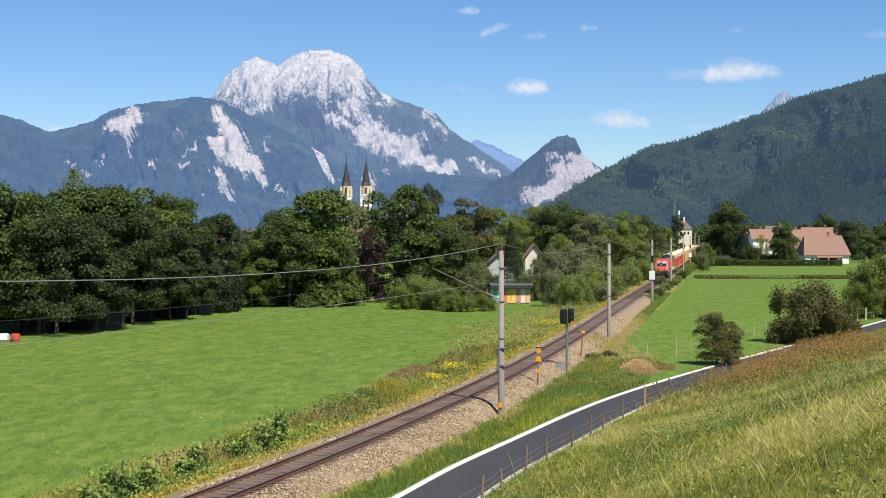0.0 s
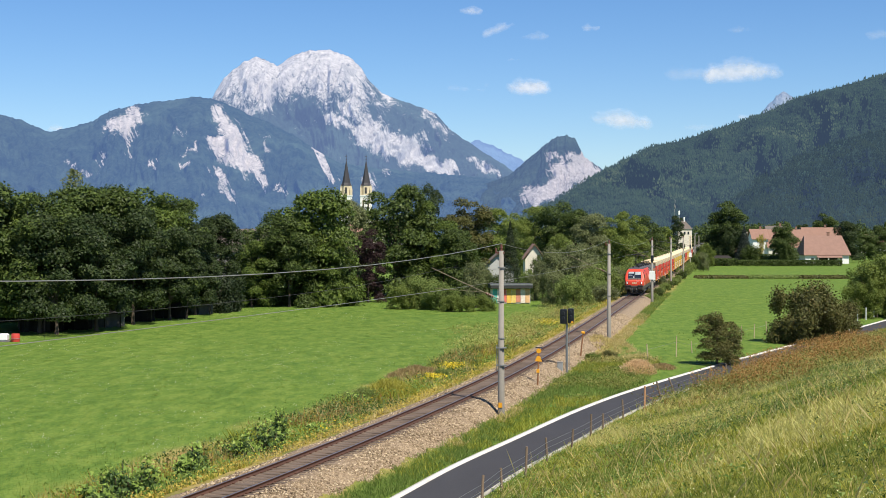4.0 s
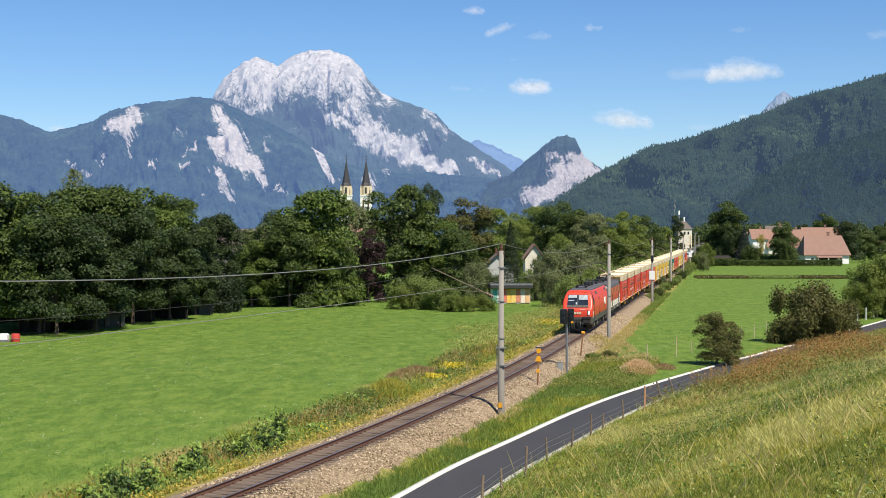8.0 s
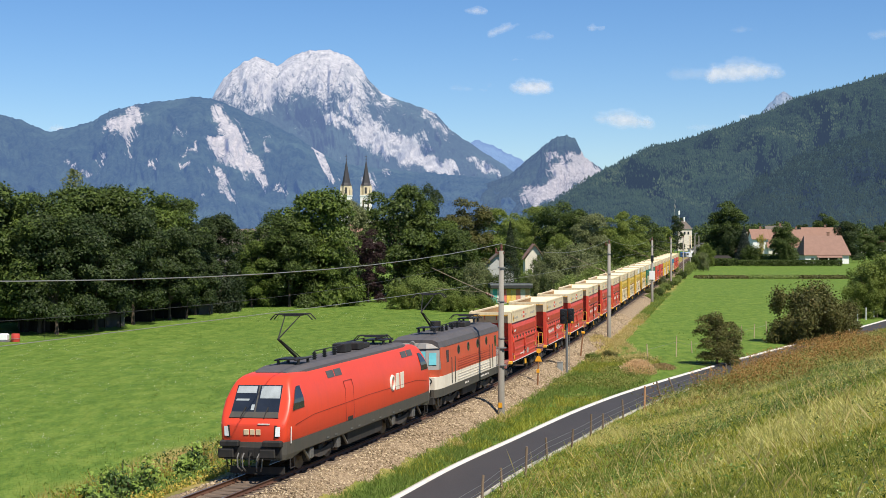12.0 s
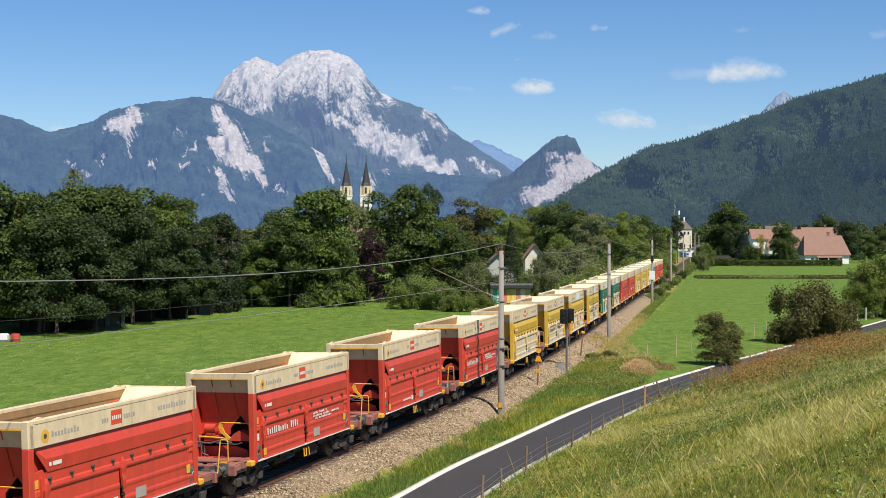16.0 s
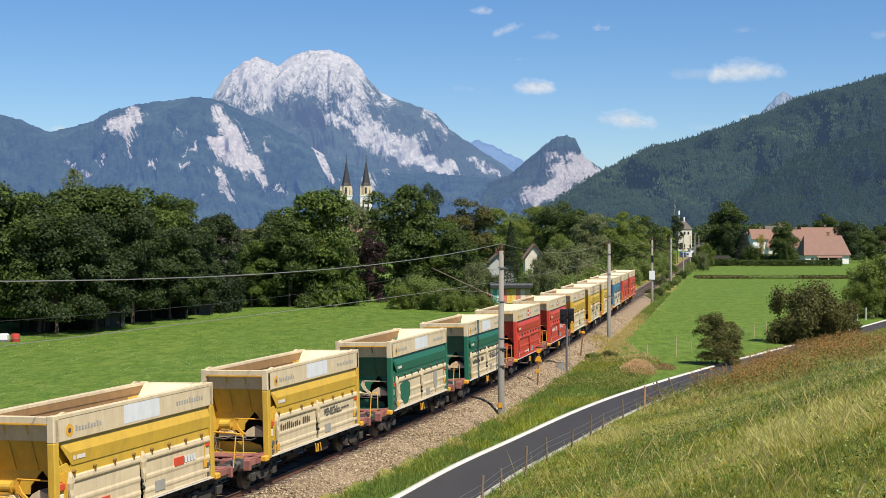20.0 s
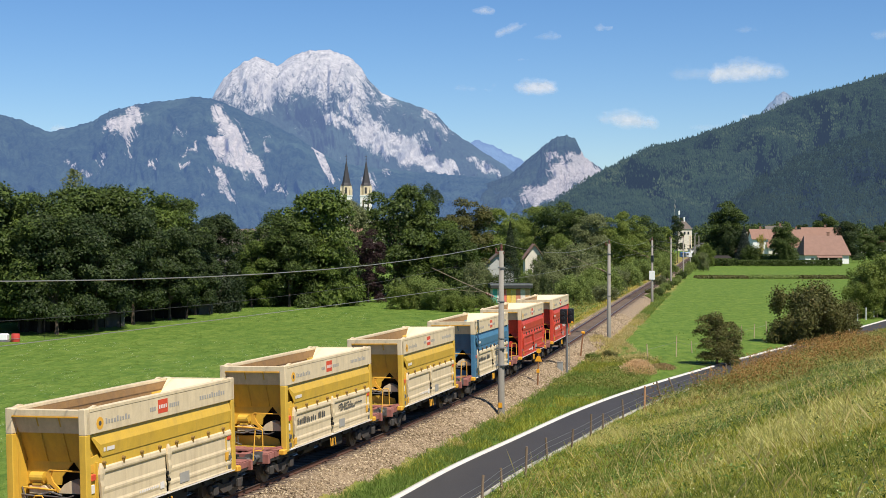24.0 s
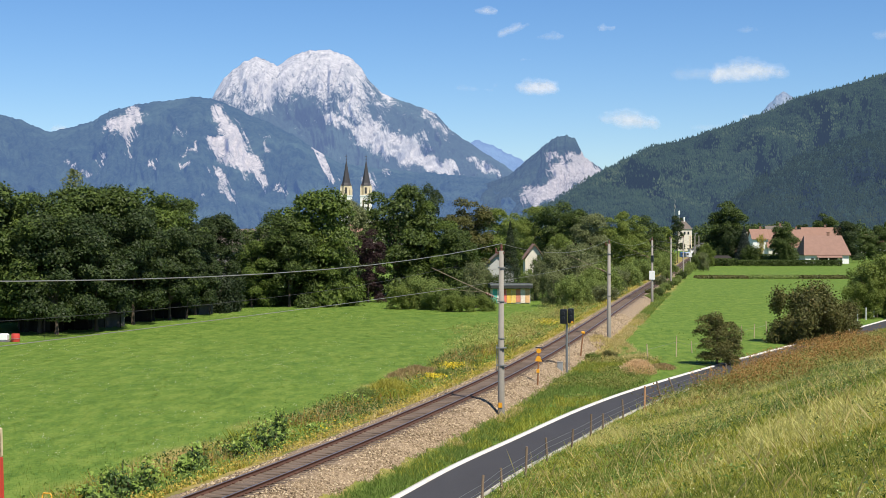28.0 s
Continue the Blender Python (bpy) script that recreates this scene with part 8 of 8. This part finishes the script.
G_FIELD = leafy("field_grass", (0.13, 0.19, 0.026), (0.185, 0.245, 0.038), translucent=0.5, scale=0.12, tips=(0.24, 0.29, 0.05))
G_FIELD_D = leafy("field_grass_deep", (0.075, 0.135, 0.018), (0.120, 0.180, 0.028), translucent=0.5, scale=0.12, tips=(0.16, 0.21, 0.036))
G_FIELD_L = leafy("field_grass_pale", (0.17, 0.22, 0.036), (0.235, 0.285, 0.055), translucent=0.5, scale=0.12, tips=(0.30, 0.33, 0.085))
F_CREAM = leafy("flower_cream", (0.50, 0.50, 0.22), (0.72, 0.70, 0.38), translucent=0.3)
F_WHITE = leafy("flower_white", (0.55, 0.56, 0.46), (0.80, 0.80, 0.72), translucent=0.2)
F_YELLOW = leafy("flower_yellow", (0.55, 0.40, 0.02), (0.80, 0.62, 0.04), translucent=0.2)
G_OLIVEW = leafy("olive_weed_leaf", (0.10, 0.12, 0.022), (0.22, 0.22, 0.05), translucent=0.3, scale=0.6, tips=(0.34, 0.30, 0.09))
G_PALE = leafy("grass_pale", (0.42, 0.40, 0.11), (0.66, 0.60, 0.21), translucent=0.45, scale=0.3, tips=(0.80, 0.74, 0.36))
G_DEEP = leafy("grass_deep_green", (0.075, 0.115, 0.016), (0.20, 0.245, 0.04), translucent=0.4, scale=0.3, tips=(0.32, 0.34, 0.07))
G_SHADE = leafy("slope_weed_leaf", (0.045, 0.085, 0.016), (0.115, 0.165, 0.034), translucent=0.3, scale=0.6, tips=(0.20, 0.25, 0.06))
G_GOLD = leafy("stonecrop_gold", (0.34, 0.26, 0.045), (0.58, 0.44, 0.09), translucent=0.35, scale=0.5, tips=(0.66, 0.54, 0.12))
G_HERB = leafy("herb_yellow_green", (0.19, 0.20, 0.045), (0.38, 0.37, 0.10), translucent=0.35, scale=0.4, tips=(0.52, 0.46, 0.17))
G_LEAF = leafy("weed_leaf", (0.085, 0.155, 0.026), (0.19, 0.28, 0.05), translucent=0.3, scale=0.6, tips=(0.29, 0.36, 0.09))


def blades(x, y, z, height, count, width, spread, rng, lean=0.35):
    """Tufts of tapering, bent blades at the given points."""
    n = len(x) * count
    bx, by, bz = np.repeat(x, count), np.repeat(y, count), np.repeat(z, count)
    h = np.repeat(height, count) * rng.uniform(0.45, 1.15, n)
    a, o = rng.uniform(0, 6.283, n), rng.uniform(0, 6.283, n)
    bx, by = bx + np.cos(o) * spread * rng.random(n), by + np.sin(o) * spread * rng.random(n)
    w = np.repeat(width, count) * rng.uniform(0.6, 1.3, n) * 0.5
    l = h * lean * rng.uniform(0.2, 1.3, n)
    la = rng.uniform(0, 6.283, n)
    lx, ly = np.cos(la) * l, np.sin(la) * l
    c, s = np.cos(a) * w, np.sin(a) * w
    P = np.stack([np.stack([bx - c, by - s, bz - 0.04], 1), np.stack([bx + c, by + s, bz - 0.04], 1),
                  np.stack([bx + lx * 0.56 + c * 0.8, by + ly * 0.56 + s * 0.8, bz + h * 0.62], 1), np.stack([bx + lx, by + ly, bz + h], 1)], 1)
    i = np.arange(n)[:, None] * 4
    return P.reshape(-1, 3), np.concatenate([i + np.array((0, 1, 2)), i + np.array((0, 2, 3))])


def sow(name, label, mat, x, y, height, count, width, spread, seed, lean=0.35):
    rng = np.random.default_rng(seed)
    z = ground_z(x, y)
    V, F = blades(x, y, z, height, count, width, spread, rng, lean)
    return thing(name, bulk(name, V, F, mat), None, label, "grass", kind="stuff")


def patchy(x, y, k, seed):
    return fbm(x * k + 31, y * k + 13, seed, 3)


def weed_leaves(name, label, mat, x, y, zlo, zhi, size, seed, spread=0.3, per=9):
    r = np.random.default_rng(seed)
    n = len(x) * per
    bx, by = np.repeat(x, per) + r.normal(0, spread, n), np.repeat(y, per) + r.normal(0, spread, n)
    bz = np.repeat(ground_z(x, y), per) + r.uniform(zlo, zhi, n)
    V, F = leaves(np.stack([bx, by, bz], 1), np.tile(np.array([[0, -0.3, 0.8]]), (n, 1)), size, r)
    return thing(name, bulk(name, V, F, mat), None, label, "weeds", kind="stuff")


R = np.random.default_rng(77)


def hill_points(n, y0, y1, pw=1.0):
    y = y0 + (y1 - y0) * R.random(n) ** pw
    lo, hi = road_x(y) + (ROAD_W + 0.35) * 1.06, 0.335 * y + 2
    u = R.random(n)
    x = lo + (hi - lo) * u
    ok = hi > lo
    return x[ok], y[ok]


for n, y0, y1, hgt, wid, cnt in ((13000, 9, 40, 0.15, 0.011, 9), (16000, 36, 78, 0.18, 0.020, 8), (10000, 74, 165, 0.27, 0.034, 8)):
    x, y = hill_points(n, y0, y1, 0.8)
    p = patchy(x, y, 0.16, 5) + R.normal(0, 0.10, len(x))
    for mat, sel, k in ((G_DEEP, p < 0.40, 0.8), (G_GREEN, (p >= 0.40) & (p < 0.50), 0.9), (G_OLIVE, (p >= 0.50) & (p < 0.60), 1.05), (G_PALE, p >= 0.60, 1.2)):
        xs, ys = x[sel], y[sel]
        sow("hillside_grass", "tall unmown meadow grass on the hillside", mat, xs, ys, hgt * k * R.uniform(0.45, 1.7, len(xs)), cnt, np.full(len(xs), wid), 0.22 if y0 < 30 else 0.3, int(y0) + int(k * 100), 0.9)
# tall seed stalks, many of them bent over
x, y = hill_points(3400, 14, 130, 1.0)
sow("seed_stalks", "pale dry seed stalks standing above the meadow", G_STRAW, x, y, R.uniform(0.3, 0.8, len(x)), 2, 0.006 + y * 0.00020, 0.15, 3, 0.75)
x, y = hill_points(70, 16, 60, 1.0)
sow("tall_stalks", "single tall bleached stalks in the meadow", G_STRAW, x, y, R.uniform(0.8, 1.5, len(x)), 1, 0.010 + y * 0.00022, 0.05, 31, 0.35)
# dark leafy clumps in the slope
x, y = hill_points(6400, 12, 110, 1.0)
sel = patchy(x, y, 0.19, 33) > np.interp(x / y, (0.0, 0.12, 0.32), (0.62, 0.56, 0.47))
weed_leaves("slope_weeds", "dark green leafy weeds among the grass", G_SHADE, x[sel], y[sel], 0.02, 0.40, 0.042, 33, 0.28, 16)
# broad-leaved weeds and dock on the upper bank
x, y = hill_points(2400, 80, 162, 0.9)
u = beside_road(x, y)
sel = (u < ROAD_W + 9 + (y - 84) * 0.12) & (y < 134)
x, y = x[sel], y[sel]
weed_leaves("bank_herbs", "olive-green weeds among the dock", G_OLIVEW, x, y, 0.05, 0.85, 0.080, 16, 0.45, 14)
x, y = hill_points(11000, 80, 162, 0.9)
u = beside_road(x, y)
sel = (u < ROAD_W + 8 + (y - 84) * 0.12) & (u > ROAD_W + 0.5) & (patchy(x, y, 0.22, 8) > 0.42)
sow("dock_plants", "red-brown seeding dock on the bank", G_DOCK, x[sel], y[sel], R.uniform(0.3, 0.9, sel.sum()) * np.interp(y[sel], [80, 92, 118, 132, 150], [0.6, 1.0, 1.0, 0.45, 0.2]), 4, 0.010 + y[sel] * 0.0003, 0.3, 4, 0.3)
sel = sel & (R.random(len(x)) < 0.5) & (y < 130) & (patchy(x, y, 0.35, 18) > 0.42)
weed_leaves("dock_seed_heads", "rusty brown seed heads of the dock", G_DOCK, x[sel], y[sel], 0.3, 1.45, 0.060, 17, 0.13, 15)
x, y = hill_points(4600, 12, 120, 1.1)


sel = patchy(x, y, 0.2, 9) > 0.5
weed_leaves("meadow_weeds", "broad-leaved green weeds in the meadow", G_LEAF, x[sel], y[sel], 0.05, 0.36, 0.045, 11, 0.25, 12)
x, y = hill_points(4500, 12, 140, 1.0)
sel = patchy(x, y, 0.3, 14) > 0.52
weed_leaves("meadow_herbs", "yellow-green herbs in the meadow", G_LUSH, x[sel], y[sel], 0.03, 0.28, 0.045, 15, 0.3, 12)
x, y = hill_points(4000, 12, 140, 1.0)
weed_leaves("white_umbels", "small whitish flower heads in the meadow", F_CREAM, x, y, 0.20, 0.45, 0.020, 12, 0.07, 4)
x, y = hill_points(260, 14, 90, 1.1)
weed_leaves("yellow_flowers", "small yellow flowers in the meadow", F_YELLOW, x, y, 0.25, 0.45, 0.018, 13, 0.08, 4)


def strip_points(n, y0, y1, d0, d1, pw=1.4):
    y = y0 + (y1 - y0) * R.random(n) ** pw
    d = R.uniform(d0, d1, n)
    s = track_x(y + 0.5) - track_x(y - 0.5)
    q = np.sqrt(1 + s * s)
    return track_x(y) + d / q, y - d * s / q, d


# field side of the line: dry and green tall grasses
x, y, d = strip_points(16000, 34, 330, -11.5, -2.5)
p = patchy(x, y, 0.22, 21)
edge = -d < 6.8 + 5.0 * (patchy(x, y * 0.4, 0.12, 22) - 0.3)
for mat, sel, h in ((G_STRAW, (p > 0.50) & edge, 0.64), (G_OLIVE, (p > 0.45) & (p < 0.62) & edge, 0.66), (G_GREEN, (p < 0.52) & edge, 0.60)):
    sow("bank_grass", "tall mixed grass on the railway bank", mat, x[sel], y[sel], h * R.uniform(0.45, 1.3, sel.sum()) * np.where(-d[sel] < 3.6, 0.4, 1), 7, 0.013 + y[sel] * 0.00024, 0.28, int(h * 100), 0.55)
sel = (-d < 3.9) & (R.random(len(x)) < 0.75)
weed_leaves("low_herbs", "golden low herbs along the ballast edge", G_GOLD, x[sel], y[sel], 0.02, 0.32, 0.062, 27, 0.34, 11)
sel = edge & (d < -5.2) & (patchy(x, y, 0.13, 23) > 0.47)
sow("bank_dock", "red-brown dock and seeding weeds on the bank", G_DOCK, x[sel], y[sel], R.uniform(0.4, 0.9, sel.sum()), 4, 0.012 + y[sel] * 0.00024, 0.25, 24, 0.3)
sel = (patchy(x, y, 0.15, 25) > 0.50) & edge & (d < -3.2)
weed_leaves("bank_weeds", "leafy green weeds on the railway bank", G_LEAF, x[sel], y[sel], 0.05, 0.62, 0.075, 25, 0.35, 9)
sel = (patchy(x, y, 0.17, 28) > 0.60) & edge & (d < -3.4)
weed_leaves("bank_herbs", "dark green leafy weeds on the railway bank", G_SHADE, x[sel], y[sel], 0.05, 0.75, 0.08, 28, 0.35, 9)
sel = (patchy(x, y, 0.2, 26) > 0.62) & edge
weed_leaves("bank_flowers", "yellow flowering weeds on the railway bank", F_YELLOW, x[sel][::12], y[sel][::12], 0.4, 0.7, 0.05, 26, 0.25, 5)
# herb meadow between the field's end and the shrubs
n = 4200
y = R.uniform(128, 214, n)
x = bearing(R.uniform(790, 1062, n), y)
d = beside_track(x, y)
sel = (d < -4.0) & (d > -9 - 9 * patchy(x, y, 0.08, 64)) & (R.random(n) < np.interp(-d, (6, 15), (1, 0.25)))
x, y = x[sel], y[sel]
weed_leaves("tall_herbs", "tall olive-green herbs beside the railway", G_HERB, x, y, 0.02, 0.75, 0.085, 61, 0.4, 12)
weed_leaves("tall_herbs", "tall yellow-green herbs beside the railway", G_LUSH, x[::2], y[::2], 0.05, 0.9, 0.085, 62, 0.4, 8)
weed_leaves("herb_flowers", "pale flower heads among the herbs", F_CREAM, x[::30], y[::30], 0.6, 0.95, 0.06, 63, 0.2, 4)
# lane side: lush green verge
x, y, d = strip_points(15000, 36, 240, 3.0, 9.0, 1.3)
sel = (beside_road(x, y) < -0.12) & (d < np.interp(y, [112, 130], [9.0, 4.3]))
x, y, d = x[sel], y[sel], d[sel]
p = patchy(x, y, 0.2, 28)
for mat, s2, h in ((G_LUSH, ((p < 0.50) | ((y < 82) & (p < 0.64))) & (y < 112), 0.22), (G_OLIVE, (p >= 0.46) & (p < 0.58) & (y > 82), 0.26), (G_GREEN, (p >= 0.54) & (y < 112), 0.26), (G_STRAW, ((p > 0.66) & (d < 3.8)) | ((y > 112) & (y < 175) & (p > 0.36)), 0.34), (G_LUSH, y > 165, 0.34)):
    sow("verge_grass", "green verge grass between track and lane", mat, x[s2], y[s2], h * R.uniform(0.6, 1.4, s2.sum()), 8, 0.013 + y[s2] * 0.00022, 0.25, int(h * 111), 0.7)
sel = (patchy(x, y, 0.14, 29) > 0.50) & (y > 84) & (y < 112) & (d > 3.0)
weed_leaves("verge_weeds", "leafy weeds beside the track", G_OLIVEW, x[sel], y[sel], 0.05, 0.6, 0.055, 29, 0.4, 9)
x, y, d = strip_points(4200, 38, 112, 2.75, 4.6, 1.0)
sel = beside_road(x, y) < -0.12
sow("verge_grass", "lush green grass at the ballast foot", G_LUSH, x[sel], y[sel], R.uniform(0.10, 0.30, sel.sum()), 8, 0.012 + y[sel] * 0.0002, 0.25, 291, 0.7)


G_BROWN = leafy("dead_weed_brown", (0.26, 0.18, 0.075), (0.44, 0.32, 0.15), translucent=0.4, scale=0.5, tips=(0.55, 0.43, 0.24))
G_HAY = leafy("bleached_hay", (0.55, 0.36, 0.17), (0.78, 0.56, 0.31), translucent=0.4, scale=0.5, tips=(0.8, 0.68, 0.45))


def heap(cx, cy, rx, ry, n, h, mat, seed, name="dry_grass", label="bleached dry grass heap beside the lane"):
    a, r = R.uniform(0, 6.283, n), np.sqrt(R.random(n))
    x, y = cx + np.cos(a) * r * rx, cy + np.sin(a) * r * ry
    V, F = blades(x, y, ground_z(x, y) + 1.5 * h * (1 - r * r), 0.5 * h * R.uniform(0.5, 1.3, n), 12, np.full(n, 0.032), 0.3, np.random.default_rng(seed), 0.9)
    thing(name, bulk(name, V, F, mat), None, label, "grass", kind="stuff")


heap(bearing(1130, 104), 104, 1.15, 2.2, 800, 0.5, G_HAY, 41)
heap(bearing(1172, 107), 107, 1.0, 1.4, 240, 0.22, G_BROWN, 42, label="brown dead weeds beside the lane")
heap(bearing(738, 103), 103, 2.2, 2.2, 260, 0.5, G_BROWN, 44, label="tall brown weeds on the railway bank")
heap(bearing(690, 92), 92, 1.6, 1.8, 260, 0.6, G_OLIVE, 45, label="tall olive weeds on the railway bank")
heap(bearing(1075, 128), 126, 2.0, 6.0, 320, 0.5, G_STRAW, 43)
# field tufts, clover heads
n = 26000
y = 44 + 190 * R.random(n) ** 1.3
x = R.uniform(-0.36, 0.1, n) * y
d = beside_track(x, y)
sel = d < -6.0
x, y = x[sel], y[sel]
for k, (mat, part_of) in enumerate(((G_FIELD, slice(0, None, 2)), (G_FIELD_D, slice(1, None, 4)), (G_FIELD_L, slice(3, None, 4)))):
    xs, ys = x[part_of], y[part_of]
    sow("field_grass", "short green grass of the meadow", mat, xs, ys, R.uniform(0.03, 0.10, len(xs)), 5, 0.014 + ys * 0.00020, 0.55, 51 + k, 1.1)
n = 2600
y = 46 + 170 * R.random(n) ** 1.2
x = R.uniform(-0.36, 0.1, n) * y
sel = (beside_track(x, y) < -7) & (patchy(x, y, 0.07, 52) > 0.45)
weed_leaves("clover_flowers", "white clover heads scattered in the meadow", F_WHITE, x[sel], y[sel], 0.06, 0.14, 0.024, 52, 0.30, 4)
y = 105 + 240 * R.random(9000) ** 1.3
x = track_x(y) + 6 + (R.random(9000)) * 70
sel = (beside_road(x, y) < -1.5) & (x < 0.34 * y)
weed_leaves("field_grass", "short green grass of the field beyond the lane", G_FIELD, x[sel][::4], y[sel][::4], 0.01, 0.05, 0.06, 53, 0.5, 5)


# leafy shrubs on the bank
def bank_bush(px, py, w, h, mat, var, label):
    dep = FOCAL * (EYE.z + 1.0) / (py - HOR)
    top = HOR + (EYE.z - (float(ground_z(bearing(px, dep), dep)) + h)) / dep * FOCAL
    tree(px, top, dep, w, "shrub" if mat == "mid" else mat, "bush", var, "fine", 0.0, label, category="bush")


def bramble(px, py, w, h, seed):
    """A low thicket of broad leaves: dark inside, pale young shoots standing out at the top."""
    r = np.random.default_rng(seed)
    dep = FOCAL * (EYE.z + 1.0) / (py - HOR)
    cx = bearing(px, dep)
    e = new("bramble")
    e.matrix_world = pose(cx, dep, float(ground_z(cx, dep)))
    tagged(e, "leafy bramble thicket with pale young shoots on the bank", "bush", "brambles on the railway bank")
    stems, inner, outer = Geo(), [], []
    for k in range(16):
        a, q = r.uniform(0, 6.283), r.uniform(0.15, 1.0)
        top = Vector((math.cos(a) * q * w * 0.5, math.sin(a) * q * w * 0.4, h * r.uniform(0.55, 1.12) * (1 - 0.35 * q)))
        foot = Vector((top.x * 0.45, top.y * 0.45, -0.05))
        stems.path([foot, foot.lerp(top, 0.55) + Vector((0, 0, h * 0.1)), top], 0.012, 4)
        for j in range(46):
            u = r.uniform(0.15, 1.05)
            p = foot.lerp(top, u) + Vector((r.normal(0, 0.15), r.normal(0, 0.15), h * 0.1 * math.sin(min(u, 1) * 3.1) + r.normal(0, 0.07)))
            (outer if u > 0.86 or r.random() < 0.12 else inner).append((p.x, p.y, max(p.z, 0.02)))
    part("stem", stems, BARK, e)
    for nm, pts, mat in (("leaf", inner, G_BRAMBLE), ("young_leaf", outer, G_SHOOT)):
        C = np.array(pts)
        V, F = leaves(C, np.tile(np.array([[0.2, -0.5, 0.7]]), (len(C), 1)), 0.105, r)
        tagged(part(nm, bulk(nm, V, F, mat), None, e), kind="stuff")


G_BRAMBLE = leafy("bramble_leaf", (0.035, 0.075, 0.020), (0.105, 0.165, 0.045), translucent=0.3, scale=0.8, tips=(0.17, 0.24, 0.07))
G_SHOOT = leafy("bramble_shoot", (0.17, 0.27, 0.05), (0.33, 0.43, 0.09), translucent=0.4, scale=0.8, tips=(0.45, 0.52, 0.14))
for k, (px, py, w, h) in enumerate(((470, 806, 2.1, 2.2), (428, 812, 1.7, 1.5), (492, 782, 1.0, 1.9), (345, 842, 1.6, 1.7), (322, 846, 1.1, 1.2), (218, 892, 2.0, 1.9), (252, 884, 1.3, 1.9), (170, 905, 1.8, 1.3), (628, 712, 1.6, 0.8), (560, 765, 1.0, 0.8))):
    bramble(px, py, w, h, 400 + k)
for px, py, w, h, mat, var in ((640, 705, 2.4, 0.9, "mid", 2), (780, 668, 1.5, 0.9, "shrub", 3), (1050, 640, 1.6, 0.7, "fresh", 1), (1078, 634, 1.5, 0.6, "rust", 2), (1168, 512, 3.0, 2.2, "grey", 3), (1180, 500, 3.0, 2.4, "shrub", 1), (1190, 488, 3.4, 2.6, "shrub", 2), (1150, 528, 2.0, 1.0, "rust", 0)):
    bank_bush(px, py, w, h, mat, var, "low leafy green shrub on the railway bank" if mat in ("mid", "bright") else "low brownish shrub on the railway bank")
for px, py, w, h in ((970, 585, 1.6, 1.3), (800, 660, 1.0, 0.9), (768, 678, 0.9, 0.8)):
    dep = FOCAL * (EYE.z + 1.1) / (py - HOR)
    xx = np.full(60, bearing(px, dep)) + R.normal(0, w * 0.4, 60)
    yy = np.full(60, dep) + R.normal(0, w * 0.4, 60)
    weed_leaves("goldenrod", "clump of yellow goldenrod beside the track", F_YELLOW, xx, yy, h * 0.6, h * 1.1, 0.06, int(px), 0.2, 6)
    weed_leaves("goldenrod_stems", "leafy stems of the goldenrod clump", G_LEAF, xx, yy, 0.0, h * 0.8, 0.08, int(px) + 1, 0.25, 8)
# ---- what moves ----
def motions():
    for ob, a, b in CLOUDS:
        walk(ob, [(0.0, pose(*a)), (28.0, pose(*b))])
    for ob, back, length, wheelbase in MOVERS:
        walk(ob, [(t / 2, vehicle_pose(t / 2, back, length, wheelbase)) for t in range(57)])
    where = {ob.name: (back, length) for ob, back, length, _ in MOVERS}
    for ob, wheel, k, r in WHEELS:
        back, length = where[ob.name]
        # the axles turn while the vehicle runs past the hillside
        first = max(0.0, (START + back - 60.0) / SPEED)
        last = min(28.0, (START + back + length + 85.0) / SPEED)
        times = [n / FPS for n in range(int(first * FPS), int(last * FPS) + 1)]
        rows = [(t, pose(0, k, r, math.degrees((START - train_s(t, 0.0)) / r) % 360)) for t in times]
        if rows and rows[0][0] > 0.05:
            rows = [(0.0, rows[0][1])] + rows
        if rows and rows[-1][0] < 27.95:
            rows = rows + [(28.0, rows[-1][1])]
        if rows:
            walk(wheel, rows)


motions()
